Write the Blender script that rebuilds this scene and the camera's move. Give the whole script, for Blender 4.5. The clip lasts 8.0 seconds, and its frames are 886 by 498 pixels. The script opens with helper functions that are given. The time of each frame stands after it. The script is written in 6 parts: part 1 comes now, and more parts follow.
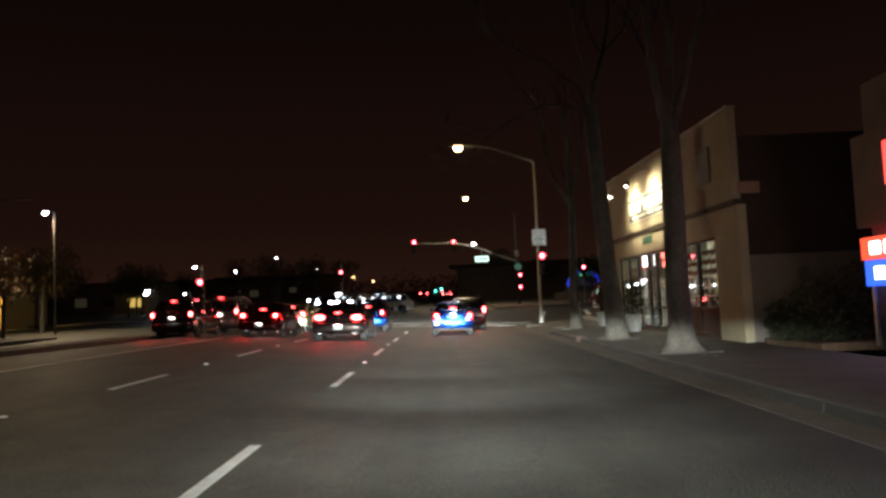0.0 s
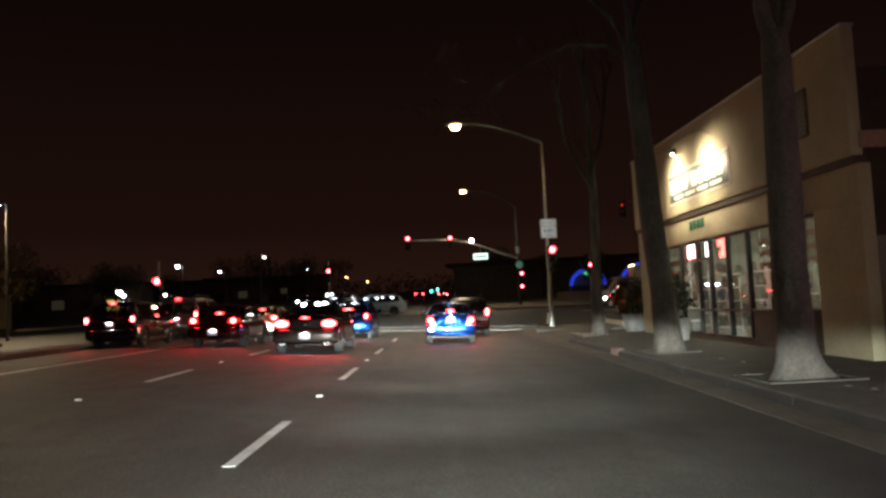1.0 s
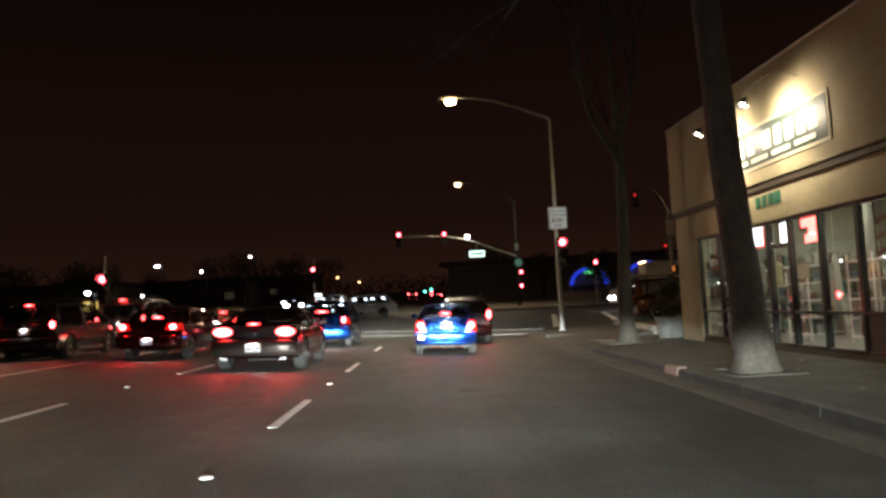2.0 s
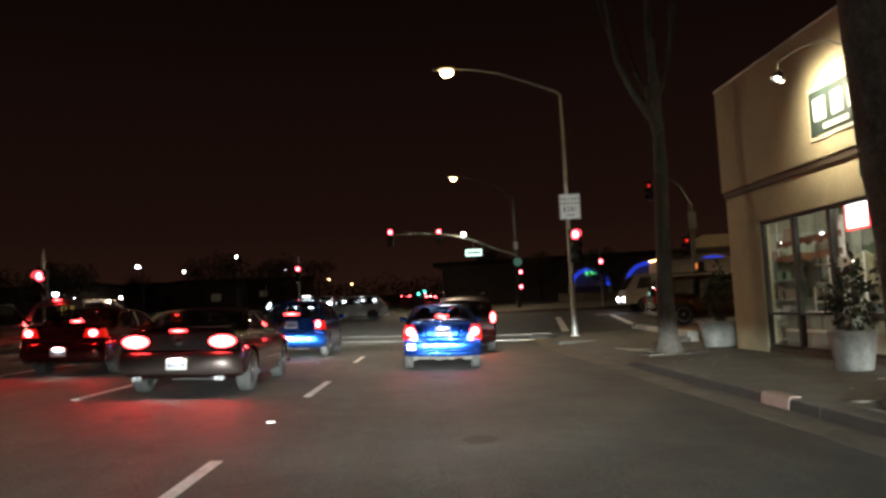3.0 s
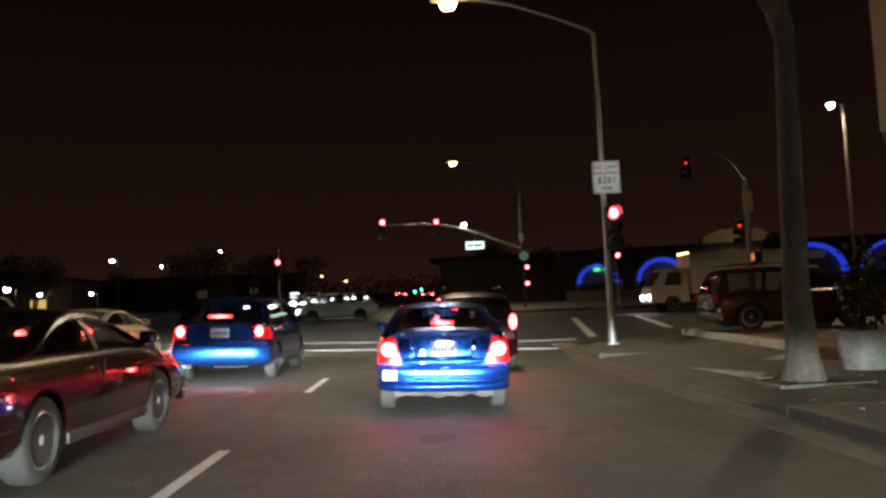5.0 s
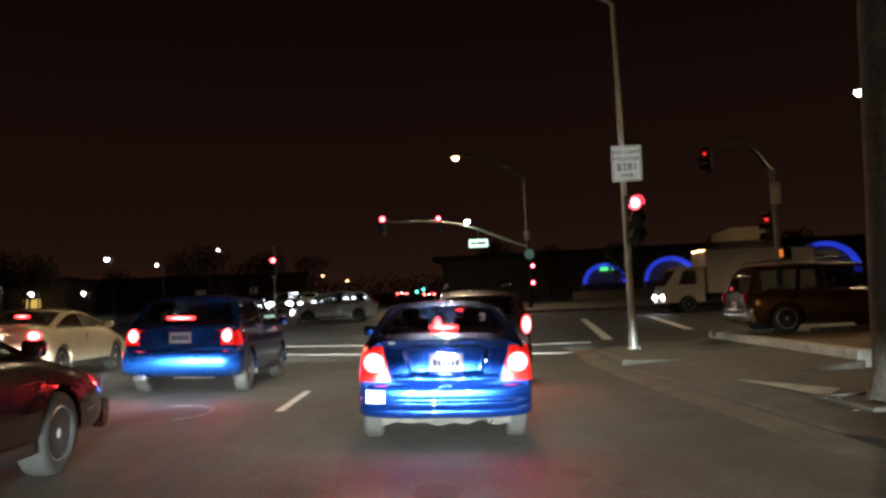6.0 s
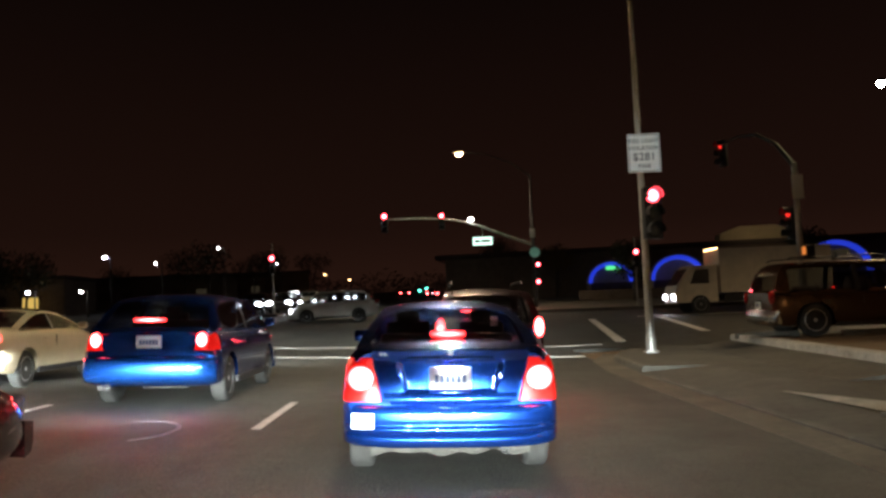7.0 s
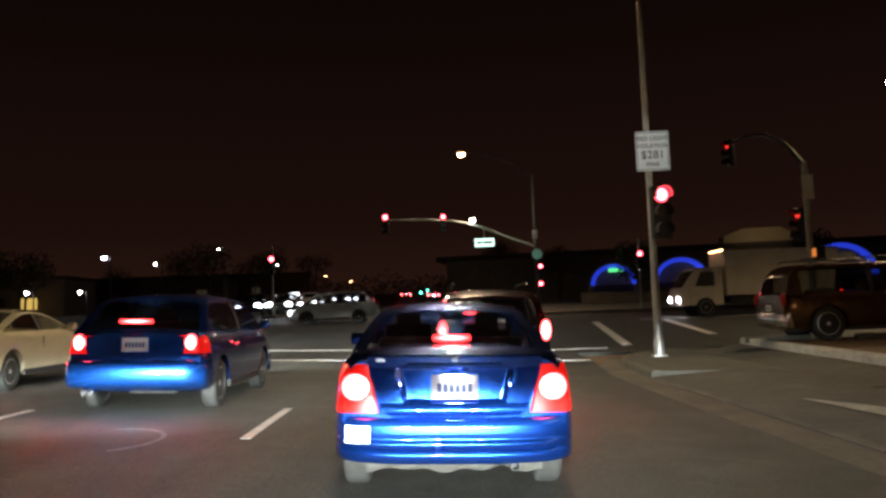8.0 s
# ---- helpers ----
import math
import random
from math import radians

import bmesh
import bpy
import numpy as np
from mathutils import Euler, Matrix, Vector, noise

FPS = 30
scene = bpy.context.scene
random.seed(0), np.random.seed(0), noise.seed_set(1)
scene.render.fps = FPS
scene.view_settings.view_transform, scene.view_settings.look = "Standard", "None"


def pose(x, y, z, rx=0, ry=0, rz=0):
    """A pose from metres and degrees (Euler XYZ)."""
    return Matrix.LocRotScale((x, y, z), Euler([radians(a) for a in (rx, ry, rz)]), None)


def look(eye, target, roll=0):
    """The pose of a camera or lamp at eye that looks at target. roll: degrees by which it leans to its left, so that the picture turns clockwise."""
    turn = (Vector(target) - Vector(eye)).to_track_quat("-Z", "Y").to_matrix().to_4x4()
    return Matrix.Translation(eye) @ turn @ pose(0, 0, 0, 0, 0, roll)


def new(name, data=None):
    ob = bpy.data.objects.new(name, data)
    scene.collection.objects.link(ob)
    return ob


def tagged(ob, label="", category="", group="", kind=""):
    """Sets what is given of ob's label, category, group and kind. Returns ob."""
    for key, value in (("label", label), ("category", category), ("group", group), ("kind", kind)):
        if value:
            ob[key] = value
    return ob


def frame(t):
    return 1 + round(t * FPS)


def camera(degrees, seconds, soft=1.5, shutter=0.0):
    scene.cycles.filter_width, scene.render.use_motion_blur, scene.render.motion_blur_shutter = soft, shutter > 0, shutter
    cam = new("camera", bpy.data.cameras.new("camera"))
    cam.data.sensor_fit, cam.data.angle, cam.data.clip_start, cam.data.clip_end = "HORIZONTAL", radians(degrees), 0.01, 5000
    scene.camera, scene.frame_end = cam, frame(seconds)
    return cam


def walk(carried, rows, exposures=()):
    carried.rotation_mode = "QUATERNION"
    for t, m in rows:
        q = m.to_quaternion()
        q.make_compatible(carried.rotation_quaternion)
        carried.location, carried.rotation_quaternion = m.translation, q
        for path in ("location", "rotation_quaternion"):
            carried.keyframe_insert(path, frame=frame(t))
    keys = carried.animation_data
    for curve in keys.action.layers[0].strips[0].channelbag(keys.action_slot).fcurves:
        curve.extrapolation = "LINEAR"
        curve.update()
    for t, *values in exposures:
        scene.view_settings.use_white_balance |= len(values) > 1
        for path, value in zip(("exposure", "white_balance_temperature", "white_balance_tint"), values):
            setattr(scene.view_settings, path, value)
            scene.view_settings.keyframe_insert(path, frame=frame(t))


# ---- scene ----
cam = camera(58.0, 8.0, soft=2.8)
PATH = [
    (0, (1.721, -12.1, 1.203), (1.724, -10.105, 1.346), -2.6),
    (0.5, (1.717, -9.156, 1.227), (1.725, -7.161, 1.369), -2.6),
    (1, (1.737, -6.422, 1.257), (1.75, -4.427, 1.401), -2.8),
    (1.5, (1.772, -3.776, 1.298), (1.792, -1.781, 1.441), -2.9),
    (3, (1.774, 3.046, 1.258), (1.818, 5.04, 1.409), -2.9),
    (3.5, (1.797, 5.027, 1.292), (1.846, 7.021, 1.442), -2.8),
    (4, (1.81, 6.811, 1.299), (1.861, 8.805, 1.447), -2.7),
    (4.5, (1.819, 8.31, 1.308), (1.871, 10.304, 1.454), -2.7),
    (6, (1.894, 11.863, 1.311), (1.939, 13.858, 1.458), -2.6),
    (6.5, (1.9, 12.703, 1.328), (1.942, 14.697, 1.472), -2.6),
    (7, (1.917, 13.26, 1.337), (1.954, 15.255, 1.482), -2.5),
    (7.5, (1.909, 13.575, 1.341), (1.945, 15.569, 1.487), -2.4),
    (8, (1.908, 13.808, 1.334), (1.942, 15.802, 1.484), -2.3),
]
walk(cam, [(t, look(eye, target, roll)) for t, eye, target, roll in PATH])

scene.view_settings.exposure = 0.72

# ---- night sky ----
world = bpy.data.worlds.new("night")
scene.world = world
world.use_nodes = True
wn = world.node_tree
wn.nodes.clear()
w_out = wn.nodes.new("ShaderNodeOutputWorld")
w_bg = wn.nodes.new("ShaderNodeBackground")
w_ramp = wn.nodes.new("ShaderNodeValToRGB")
w_sep = wn.nodes.new("ShaderNodeSeparateXYZ")
w_co = wn.nodes.new("ShaderNodeTexCoord")
wn.links.new(w_co.outputs["Generated"], w_sep.inputs[0])
wn.links.new(w_sep.outputs["Z"], w_ramp.inputs[0])
wn.links.new(w_ramp.outputs[0], w_bg.inputs[0])
wn.links.new(w_bg.outputs[0], w_out.inputs[0])
w_ramp.color_ramp.elements[0].position = 0.0
w_ramp.color_ramp.elements[0].color = (0.0135, 0.0052, 0.0033, 1)
w_mid = w_ramp.color_ramp.elements.new(0.10)
w_mid.color = (0.0070, 0.0028, 0.0019, 1)
w_ramp.color_ramp.elements[2].position = 0.45
w_ramp.color_ramp.elements[2].color = (0.0011, 0.0007, 0.0006, 1)
w_bg.inputs[1].default_value = 1.0

SODIUM = (1.0, 0.80, 0.53)
WHITE_COOL = (0.87, 0.97, 0.95)


def lamp_spot(name, at, target, watts, color, cone=150, blend=0.6, radius=0.15):
    data = bpy.data.lights.new(name, "SPOT")
    data.energy, data.color, data.spot_size, data.spot_blend, data.shadow_soft_size = watts, color, radians(cone), blend, radius
    ob = new(name, data)
    ob.matrix_world = look(at, target)
    return ob


# the street lamps over the road; the first, out of view, is added to light the near road
STREET_LAMPS = [(2.44, -8.5, 9.87, 900, -1.8, 9.2, 96), (2.77, 31.96, 10.07, 6800, -3.2, -2.4, 152), (4.3, 69.4, 12.2, 4600, -1.2, 0.0, 166)]
for sx_, sy_, sz_, sw_, aim_x, aim_y, cone_ in STREET_LAMPS:
    lamp_spot("street_lamp_light", (sx_, sy_, sz_ - 0.16), (sx_ + aim_x, sy_ + aim_y, 0), sw_, SODIUM, cone_, 1.0, 0.2)
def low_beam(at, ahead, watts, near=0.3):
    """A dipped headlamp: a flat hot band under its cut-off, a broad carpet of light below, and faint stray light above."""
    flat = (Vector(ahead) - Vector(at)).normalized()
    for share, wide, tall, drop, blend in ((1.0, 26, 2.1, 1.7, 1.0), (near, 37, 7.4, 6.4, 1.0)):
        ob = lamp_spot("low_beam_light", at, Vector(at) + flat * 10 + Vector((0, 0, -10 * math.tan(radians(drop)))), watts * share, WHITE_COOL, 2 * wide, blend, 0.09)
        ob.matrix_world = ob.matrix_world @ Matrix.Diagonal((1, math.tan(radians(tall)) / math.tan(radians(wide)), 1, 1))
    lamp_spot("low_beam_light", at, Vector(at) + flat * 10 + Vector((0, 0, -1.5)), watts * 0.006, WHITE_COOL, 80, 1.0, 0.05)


# low beams of the car in which the camera sits: both lamps where it comes to a stop, then fill lights added at fixed
# points along its way in place of its moving lamps
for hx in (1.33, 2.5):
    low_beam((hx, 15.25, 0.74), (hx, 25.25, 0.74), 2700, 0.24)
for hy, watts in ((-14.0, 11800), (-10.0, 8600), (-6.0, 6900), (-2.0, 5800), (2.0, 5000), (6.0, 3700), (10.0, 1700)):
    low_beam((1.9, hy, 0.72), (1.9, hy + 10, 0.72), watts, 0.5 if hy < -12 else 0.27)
# narrow fill spot added to brighten the notice, in place of its retroreflection
lamp_spot("low_beam_light", (2.5, 15.25, 0.74), (7.1, 31.83, 4.8), 2400, WHITE_COOL, 6, 0.8, 0.05)
# unseen wall lamp, assumed from the orange light on the corner lot
lamp_spot("lot_light", (12.2, 21.22, 4.0), (12.6, 32.0, 0.3), 50, (1.0, 0.56, 0.22), 130, 0.8, 0.12)
# the two gooseneck lamps on the shop front
SIGN_LAMPS = [(7.72, 15.9, 4.78), (7.72, 13.35, 4.78)]
for gx, gy, gz in SIGN_LAMPS:
    lamp_spot("sign_light", (gx, gy, gz - 0.13), (8.6, gy - 0.1, 4.3), 235, (1.0, 0.86, 0.60), 152, 0.9, 0.06)

# ---- materials ----
def mat(name, color, rough=0.6, metal=0.0, var=0.0, scale=6.0, bump=0.0, bump_scale=60.0, emit=None, power=0.0, trans=0.0,
        coat=0.0, spec=0.5, island=0.0, stain=0.0, stain_scale=0.6, rough_var=0.0, streak=0.0):
    m = bpy.data.materials.new(name)
    m.use_nodes = True
    nt = m.node_tree
    b = nt.nodes["Principled BSDF"]
    b.inputs["Roughness"].default_value = rough
    b.inputs["Metallic"].default_value = metal
    b.inputs["Transmission Weight"].default_value = trans
    b.inputs["Coat Weight"].default_value = coat
    b.inputs["Coat Roughness"].default_value = 0.03
    b.inputs["Specular IOR Level"].default_value = spec
    b.inputs["Base Color"].default_value = (*color, 1)
    if emit:
        b.inputs["Emission Color"].default_value = (*emit, 1)
        b.inputs["Emission Strength"].default_value = power
    if var or stain or bump or rough_var or island:
        co = nt.nodes.new("ShaderNodeTexCoord")
        last = None
        if var or stain or island:
            rgb = nt.nodes.new("ShaderNodeRGB")
            rgb.outputs[0].default_value = (*color, 1)
            last = rgb.outputs[0]
        for amount, sc, det in ((var, scale, 8.0), (stain, stain_scale, 5.0), (streak, 1.0, 6.0), (streak * 0.7, 3.1, 4.0)):
            if amount:
                nz = nt.nodes.new("ShaderNodeTexNoise")
                nz.inputs["Scale"].default_value, nz.inputs["Detail"].default_value = sc, det
                nz.inputs["Roughness"].default_value = 0.65
                nt.links.new(co.outputs["Object"], nz.inputs["Vector"])
                if sc == 1.0:
                    mp = nt.nodes.new("ShaderNodeMapping")
                    mp.inputs["Scale"].default_value = (1.6, 0.06, 1.0)
                    nt.links.new(co.outputs["Object"], mp.inputs["Vector"])
                    nt.links.new(mp.outputs["Vector"], nz.inputs["Vector"])
                mr = nt.nodes.new("ShaderNodeMapRange")
                mr.inputs["From Min"].default_value, mr.inputs["From Max"].default_value = 0.3, 0.7
                mr.inputs["To Min"].default_value, mr.inputs["To Max"].default_value = 1 - amount, 1 + amount
                nt.links.new(nz.outputs["Fac"], mr.inputs["Value"])
                mx = nt.nodes.new("ShaderNodeVectorMath")
                mx.operation = "SCALE"
                nt.links.new(last, mx.inputs[0])
                nt.links.new(mr.outputs["Result"], mx.inputs["Scale"])
                last = mx.outputs[0]
        if island:
            oi = nt.nodes.new("ShaderNodeObjectInfo")
            mr = nt.nodes.new("ShaderNodeMapRange")
            mr.inputs["To Min"].default_value, mr.inputs["To Max"].default_value = 1 - island, 1 + island
            nt.links.new(oi.outputs["Random"], mr.inputs["Value"])
            mx = nt.nodes.new("ShaderNodeVectorMath")
            mx.operation = "SCALE"
            nt.links.new(last, mx.inputs[0])
            nt.links.new(mr.outputs["Result"], mx.inputs["Scale"])
            last = mx.outputs[0]
        if last:
            nt.links.new(last, b.inputs["Base Color"])
        if bump:
            nz = nt.nodes.new("ShaderNodeTexNoise")
            nz.inputs["Scale"].default_value, nz.inputs["Detail"].default_value = bump_scale, 6.0
            nt.links.new(co.outputs["Object"], nz.inputs["Vector"])
            bp = nt.nodes.new("ShaderNodeBump")
            bp.inputs["Strength"].default_value, bp.inputs["Distance"].default_value = bump, 0.02
            nt.links.new(nz.outputs["Fac"], bp.inputs["Height"])
            nt.links.new(bp.outputs["Normal"], b.inputs["Normal"])
        if rough_var:
            nz = nt.nodes.new("ShaderNodeTexNoise")
            nz.inputs["Scale"].default_value, nz.inputs["Detail"].default_value = 1.3, 7.0
            nt.links.new(co.outputs["Object"], nz.inputs["Vector"])
            mr = nt.nodes.new("ShaderNodeMapRange")
            mr.inputs["From Min"].default_value, mr.inputs["From Max"].default_value = 0.3, 0.7
            mr.inputs["To Min"].default_value, mr.inputs["To Max"].default_value = rough - rough_var, rough + rough_var
            nt.links.new(nz.outputs["Fac"], mr.inputs["Value"])
            nt.links.new(mr.outputs["Result"], b.inputs["Roughness"])
    return m


def glow(name, base, color, centre, edge, fall=2.0):
    """A lamp lens that glows most in its middle; the fading rim imitates a lamp's halo."""
    m = mat(name, base, 0.25, emit=color, power=edge)
    nt = m.node_tree
    co = nt.nodes.new("ShaderNodeTexCoord")
    sub_ = nt.nodes.new("ShaderNodeVectorMath")
    sub_.operation = "SUBTRACT"
    sub_.inputs[1].default_value = (0.5, 0.5, 0.5)
    nt.links.new(co.outputs["Generated"], sub_.inputs[0])
    flat = nt.nodes.new("ShaderNodeVectorMath")
    flat.operation = "MULTIPLY"
    flat.inputs[1].default_value = (2, 0, 2)
    nt.links.new(sub_.outputs[0], flat.inputs[0])
    ln = nt.nodes.new("ShaderNodeVectorMath")
    ln.operation = "LENGTH"
    nt.links.new(flat.outputs[0], ln.inputs[0])
    last = ln.outputs["Value"]
    for op, v, flip in (("SUBTRACT", 1.0, True), ("MAXIMUM", 0.0, False), ("POWER", fall, False), ("MULTIPLY", centre - edge, False), ("ADD", edge, False)):
        n = nt.nodes.new("ShaderNodeMath")
        n.operation = op
        nt.links.new(last, n.inputs[1 if flip else 0])
        n.inputs[0 if flip else 1].default_value = v
        last = n.outputs[0]
    nt.links.new(last, nt.nodes["Principled BSDF"].inputs["Emission Strength"])
    return m


M_ASPHALT = mat("asphalt", (0.066, 0.064, 0.054), 0.68, var=0.85, scale=42, stain=0.22, stain_scale=0.5, bump=1.0, bump_scale=48, rough_var=0.05, streak=0.22)
def gutter_darkening(m, x0, x1, depth):
    """Oily dirt on the asphalt beside the gutter, with a ragged outer edge; deepened and widened to dim over-bright
    asphalt.
    """
    nt = m.node_tree
    bsdf = nt.nodes["Principled BSDF"]
    base = bsdf.inputs["Base Color"].links[0].from_socket
    co = nt.nodes.new("ShaderNodeTexCoord")
    nz = nt.nodes.new("ShaderNodeTexNoise")
    nz.inputs["Scale"].default_value, nz.inputs["Detail"].default_value = 0.9, 6.0
    sep = nt.nodes.new("ShaderNodeSeparateXYZ")
    add = nt.nodes.new("ShaderNodeMath")
    add.operation = "MULTIPLY_ADD"
    add.inputs[1].default_value = 1.5
    mr = nt.nodes.new("ShaderNodeMapRange")
    mr.interpolation_type = "SMOOTHSTEP"
    mr.inputs["From Min"].default_value, mr.inputs["From Max"].default_value = x0 + 0.75, x1 + 0.75
    mr.inputs["To Min"].default_value, mr.inputs["To Max"].default_value = 1.0, 1.0 - depth
    mx = nt.nodes.new("ShaderNodeVectorMath")
    mx.operation = "SCALE"
    nt.links.new(co.outputs["Object"], nz.inputs["Vector"])
    nt.links.new(co.outputs["Object"], sep.inputs[0])
    nt.links.new(nz.outputs["Fac"], add.inputs[0])
    nt.links.new(sep.outputs["X"], add.inputs[2])
    nt.links.new(add.outputs[0], mr.inputs["Value"])
    nt.links.new(base, mx.inputs[0])
    nt.links.new(mr.outputs["Result"], mx.inputs["Scale"])
    nt.links.new(mx.outputs[0], bsdf.inputs["Base Color"])


gutter_darkening(M_ASPHALT, 3.4, 5.2, 0.50)
M_CONCRETE = mat("pavement concrete", (0.076, 0.069, 0.056), 0.85, var=0.22, scale=9, stain=0.3, stain_scale=1.1, bump=0.3, bump_scale=120, island=0.05)
M_KERB_SHADE = mat("dirty kerb face with painted shade", (0.019, 0.017, 0.014), 0.85, var=0.3, scale=14, stain=0.3, stain_scale=1.7, bump=0.4, bump_scale=70)
M_KERB = mat("kerb concrete", (0.085, 0.077, 0.063), 0.85, var=0.2, scale=14, stain=0.3, stain_scale=1.7, bump=0.4, bump_scale=70, island=0.1)
M_PALEKERB = mat("pale lot kerb concrete", (0.40, 0.39, 0.35), 0.85, var=0.2, scale=14, stain=0.3, stain_scale=1.7, bump=0.4, bump_scale=70)
M_GUTTER = mat("gutter concrete", (0.096, 0.082, 0.063), 0.8, var=0.25, scale=10, stain=0.35, stain_scale=0.9, bump=0.3, bump_scale=80)
M_DIRT = mat("bare dirt", (0.16, 0.105, 0.06), 0.95, var=0.35, scale=7, stain=0.3, stain_scale=0.5, bump=0.8, bump_scale=25)
M_PAINT_LINE = mat("road paint", (0.72, 0.71, 0.68), 0.6, var=0.18, scale=22, stain=0.2, stain_scale=3.0, bump=0.2, bump_scale=90)
M_STUCCO = mat("tan stucco", (0.44, 0.385, 0.25), 0.9, var=0.1, scale=16, stain=0.14, stain_scale=0.7, bump=0.5, bump_scale=140)
M_STUCCO_DARK = mat("dark brown wall", (0.06, 0.036, 0.026), 0.9, var=0.15, scale=12, stain=0.2, stain_scale=0.8, bump=0.4, bump_scale=120)
M_STUCCO_GREY = mat("grey painted stucco", (0.22, 0.185, 0.16), 0.9, var=0.12, scale=12, stain=0.2, stain_scale=0.6, bump=0.4, bump_scale=120)
M_TRIM = mat("dark brown trim", (0.05, 0.035, 0.022), 0.7, var=0.2, scale=20)
M_ALU = mat("dark anodised aluminium", (0.035, 0.033, 0.03), 0.4, metal=0.6, var=0.15, scale=30)
M_GLASS = mat("window glass", (0.95, 0.97, 0.96), 0.0, trans=1.0)
M_CARGLASS = mat("tinted car glass", (0.52, 0.54, 0.54), 0.0, trans=1.0)
M_STEEL = mat("galvanised steel", (0.42, 0.41, 0.39), 0.5, metal=0.75, var=0.15, scale=12, stain=0.2, stain_scale=2.5, bump=0.1)
M_BLACK = mat("black housing", (0.018, 0.018, 0.018), 0.55, var=0.2, scale=20)
M_TYRE = mat("tyre rubber", (0.034, 0.033, 0.031), 0.85, var=0.25, scale=25, bump=0.3, bump_scale=120)
M_RIM = mat("alloy rim", (0.75, 0.75, 0.77), 0.25, metal=0.3, var=0.1, scale=15)
M_RIM_DULL = mat("grey wheel cover", (0.35, 0.35, 0.36), 0.4, metal=0.5, var=0.15, scale=15)
M_CHROME = mat("chrome", (0.78, 0.78, 0.78), 0.12, metal=1.0, var=0.05, scale=10)
M_PLATE_FILL = mat("licence plate fill lamp", (0.8, 0.8, 0.75), 0.3, emit=(1.0, 0.95, 0.85), power=480.0)
M_PLASTIC = mat("black plastic trim", (0.022, 0.022, 0.024), 0.5, var=0.2, scale=25)
M_SEAT = mat("brown seat fabric", (0.085, 0.066, 0.054), 0.9, var=0.2, scale=30)
M_UNDER = mat("dirty underbody metal", (0.05, 0.05, 0.048), 0.65, metal=0.3, var=0.4, scale=9, stain=0.4, stain_scale=3)
M_PLATE = mat("licence plate", (0.86, 0.86, 0.84), 0.35, var=0.08, scale=30)
M_INK = mat("faded blue ink", (0.10, 0.13, 0.25), 0.6, var=0.1, scale=20)
M_SIGNWHITE = mat("white sign sheeting", (0.80, 0.80, 0.76), 0.5, var=0.06, scale=14)
M_TAIL_OFF = mat("red lamp lens", (0.35, 0.012, 0.01), 0.15, coat=0.6)
M_TAIL = glow("lit brake lamp lens", (0.4, 0.01, 0.01), (1.0, 0.040, 0.042), 170.0, 3.0, 1.3)
M_TAIL_SMALL = mat("lit red marker lens", (0.4, 0.01, 0.01), 0.2, emit=(1.0, 0.014, 0.010), power=3.0)

M_TAIL_MID = glow("high brake lamp glow", (0.5, 0.05, 0.05), (1.0, 0.030, 0.032), 80.0, 3.0, 1.4)
M_TAIL_DIM = mat("faintly lit red lens", (0.4, 0.012, 0.01), 0.2, emit=(1.0, 0.012, 0.008), power=0.36)
M_WIN_DIM = mat("dim lit window", (0.1, 0.08, 0.06), 0.4, emit=(1.0, 0.8, 0.5), power=0.012)
M_WIN_LIT = mat("bright lit window", (0.6, 0.6, 0.6), 0.4, emit=(1.0, 0.92, 0.78), power=0.22)
M_SIG_RED = glow("red signal lens", (0.5, 0.02, 0.02), (1.0, 0.055, 0.075), 70.0, 2.0, 1.5)

M_SIG_FAINT = mat("red signal lens aimed down the side street", (0.5, 0.02, 0.02), 0.3, emit=(1.0, 0.03, 0.02), power=0.9)
M_SIG_OFF = mat("unlit signal lens", (0.03, 0.03, 0.028), 0.2)
M_SIG_GREEN = mat("green signal lens", (0.02, 0.4, 0.3), 0.3, emit=(0.1, 1.0, 0.7), power=6.0)
M_HEAD = glow("lit headlamp", (0.9, 0.9, 0.9), (0.86, 0.92, 1.0), 90.0, 1.5, 1.8)
M_HEAD_OFF = mat("headlamp lens", (0.5, 0.52, 0.55), 0.1, metal=0.6)
M_AMBER = mat("lit amber lamp", (0.5, 0.2, 0.02), 0.3, emit=(1.0, 0.45, 0.12), power=7.0)
M_LAMP_SODIUM = glow("street lamp lens", (0.9, 0.8, 0.6), (1.0, 0.64, 0.28), 90.0, 4.0, 0.9)
M_LAMP_WHITE = mat("white lot lamp lens", (0.9, 0.9, 0.9), 0.3, emit=(0.95, 0.92, 0.86), power=22.0)
M_LAMP_BLUE = mat("bluish lot lamp lens", (0.9, 0.9, 0.9), 0.3, emit=(0.80, 0.86, 1.0), power=30.0)
M_LAMP_ORANGE = mat("orange lamp lens", (0.9, 0.6, 0.3), 0.3, emit=(1.0, 0.55, 0.22), power=9.0)
M_LAMP_YELLOW = mat("yellow lit board", (0.6, 0.45, 0.1), 0.5, emit=(1.0, 0.66, 0.16), power=0.4)
M_CROSSING = mat("lit orange crossing signal", (0.5, 0.15, 0.02), 0.4, emit=(1.0, 0.30, 0.06), power=0.4)
# darker copy of the steel; puts night shade into poles and arms
M_POLE_DARK = mat("dark steel", (0.10, 0.095, 0.09), 0.6, metal=0.5, var=0.2, scale=12, stain=0.2, stain_scale=2.5)
M_NEON_BLUE = mat("blue neon band", (0.02, 0.04, 0.5), 0.4, emit=(0.03, 0.07, 1.0), power=0.34)
M_NEON_GREEN = mat("green neon sign", (0.02, 0.3, 0.1), 0.4, emit=(0.1, 0.8, 0.25), power=0.8)
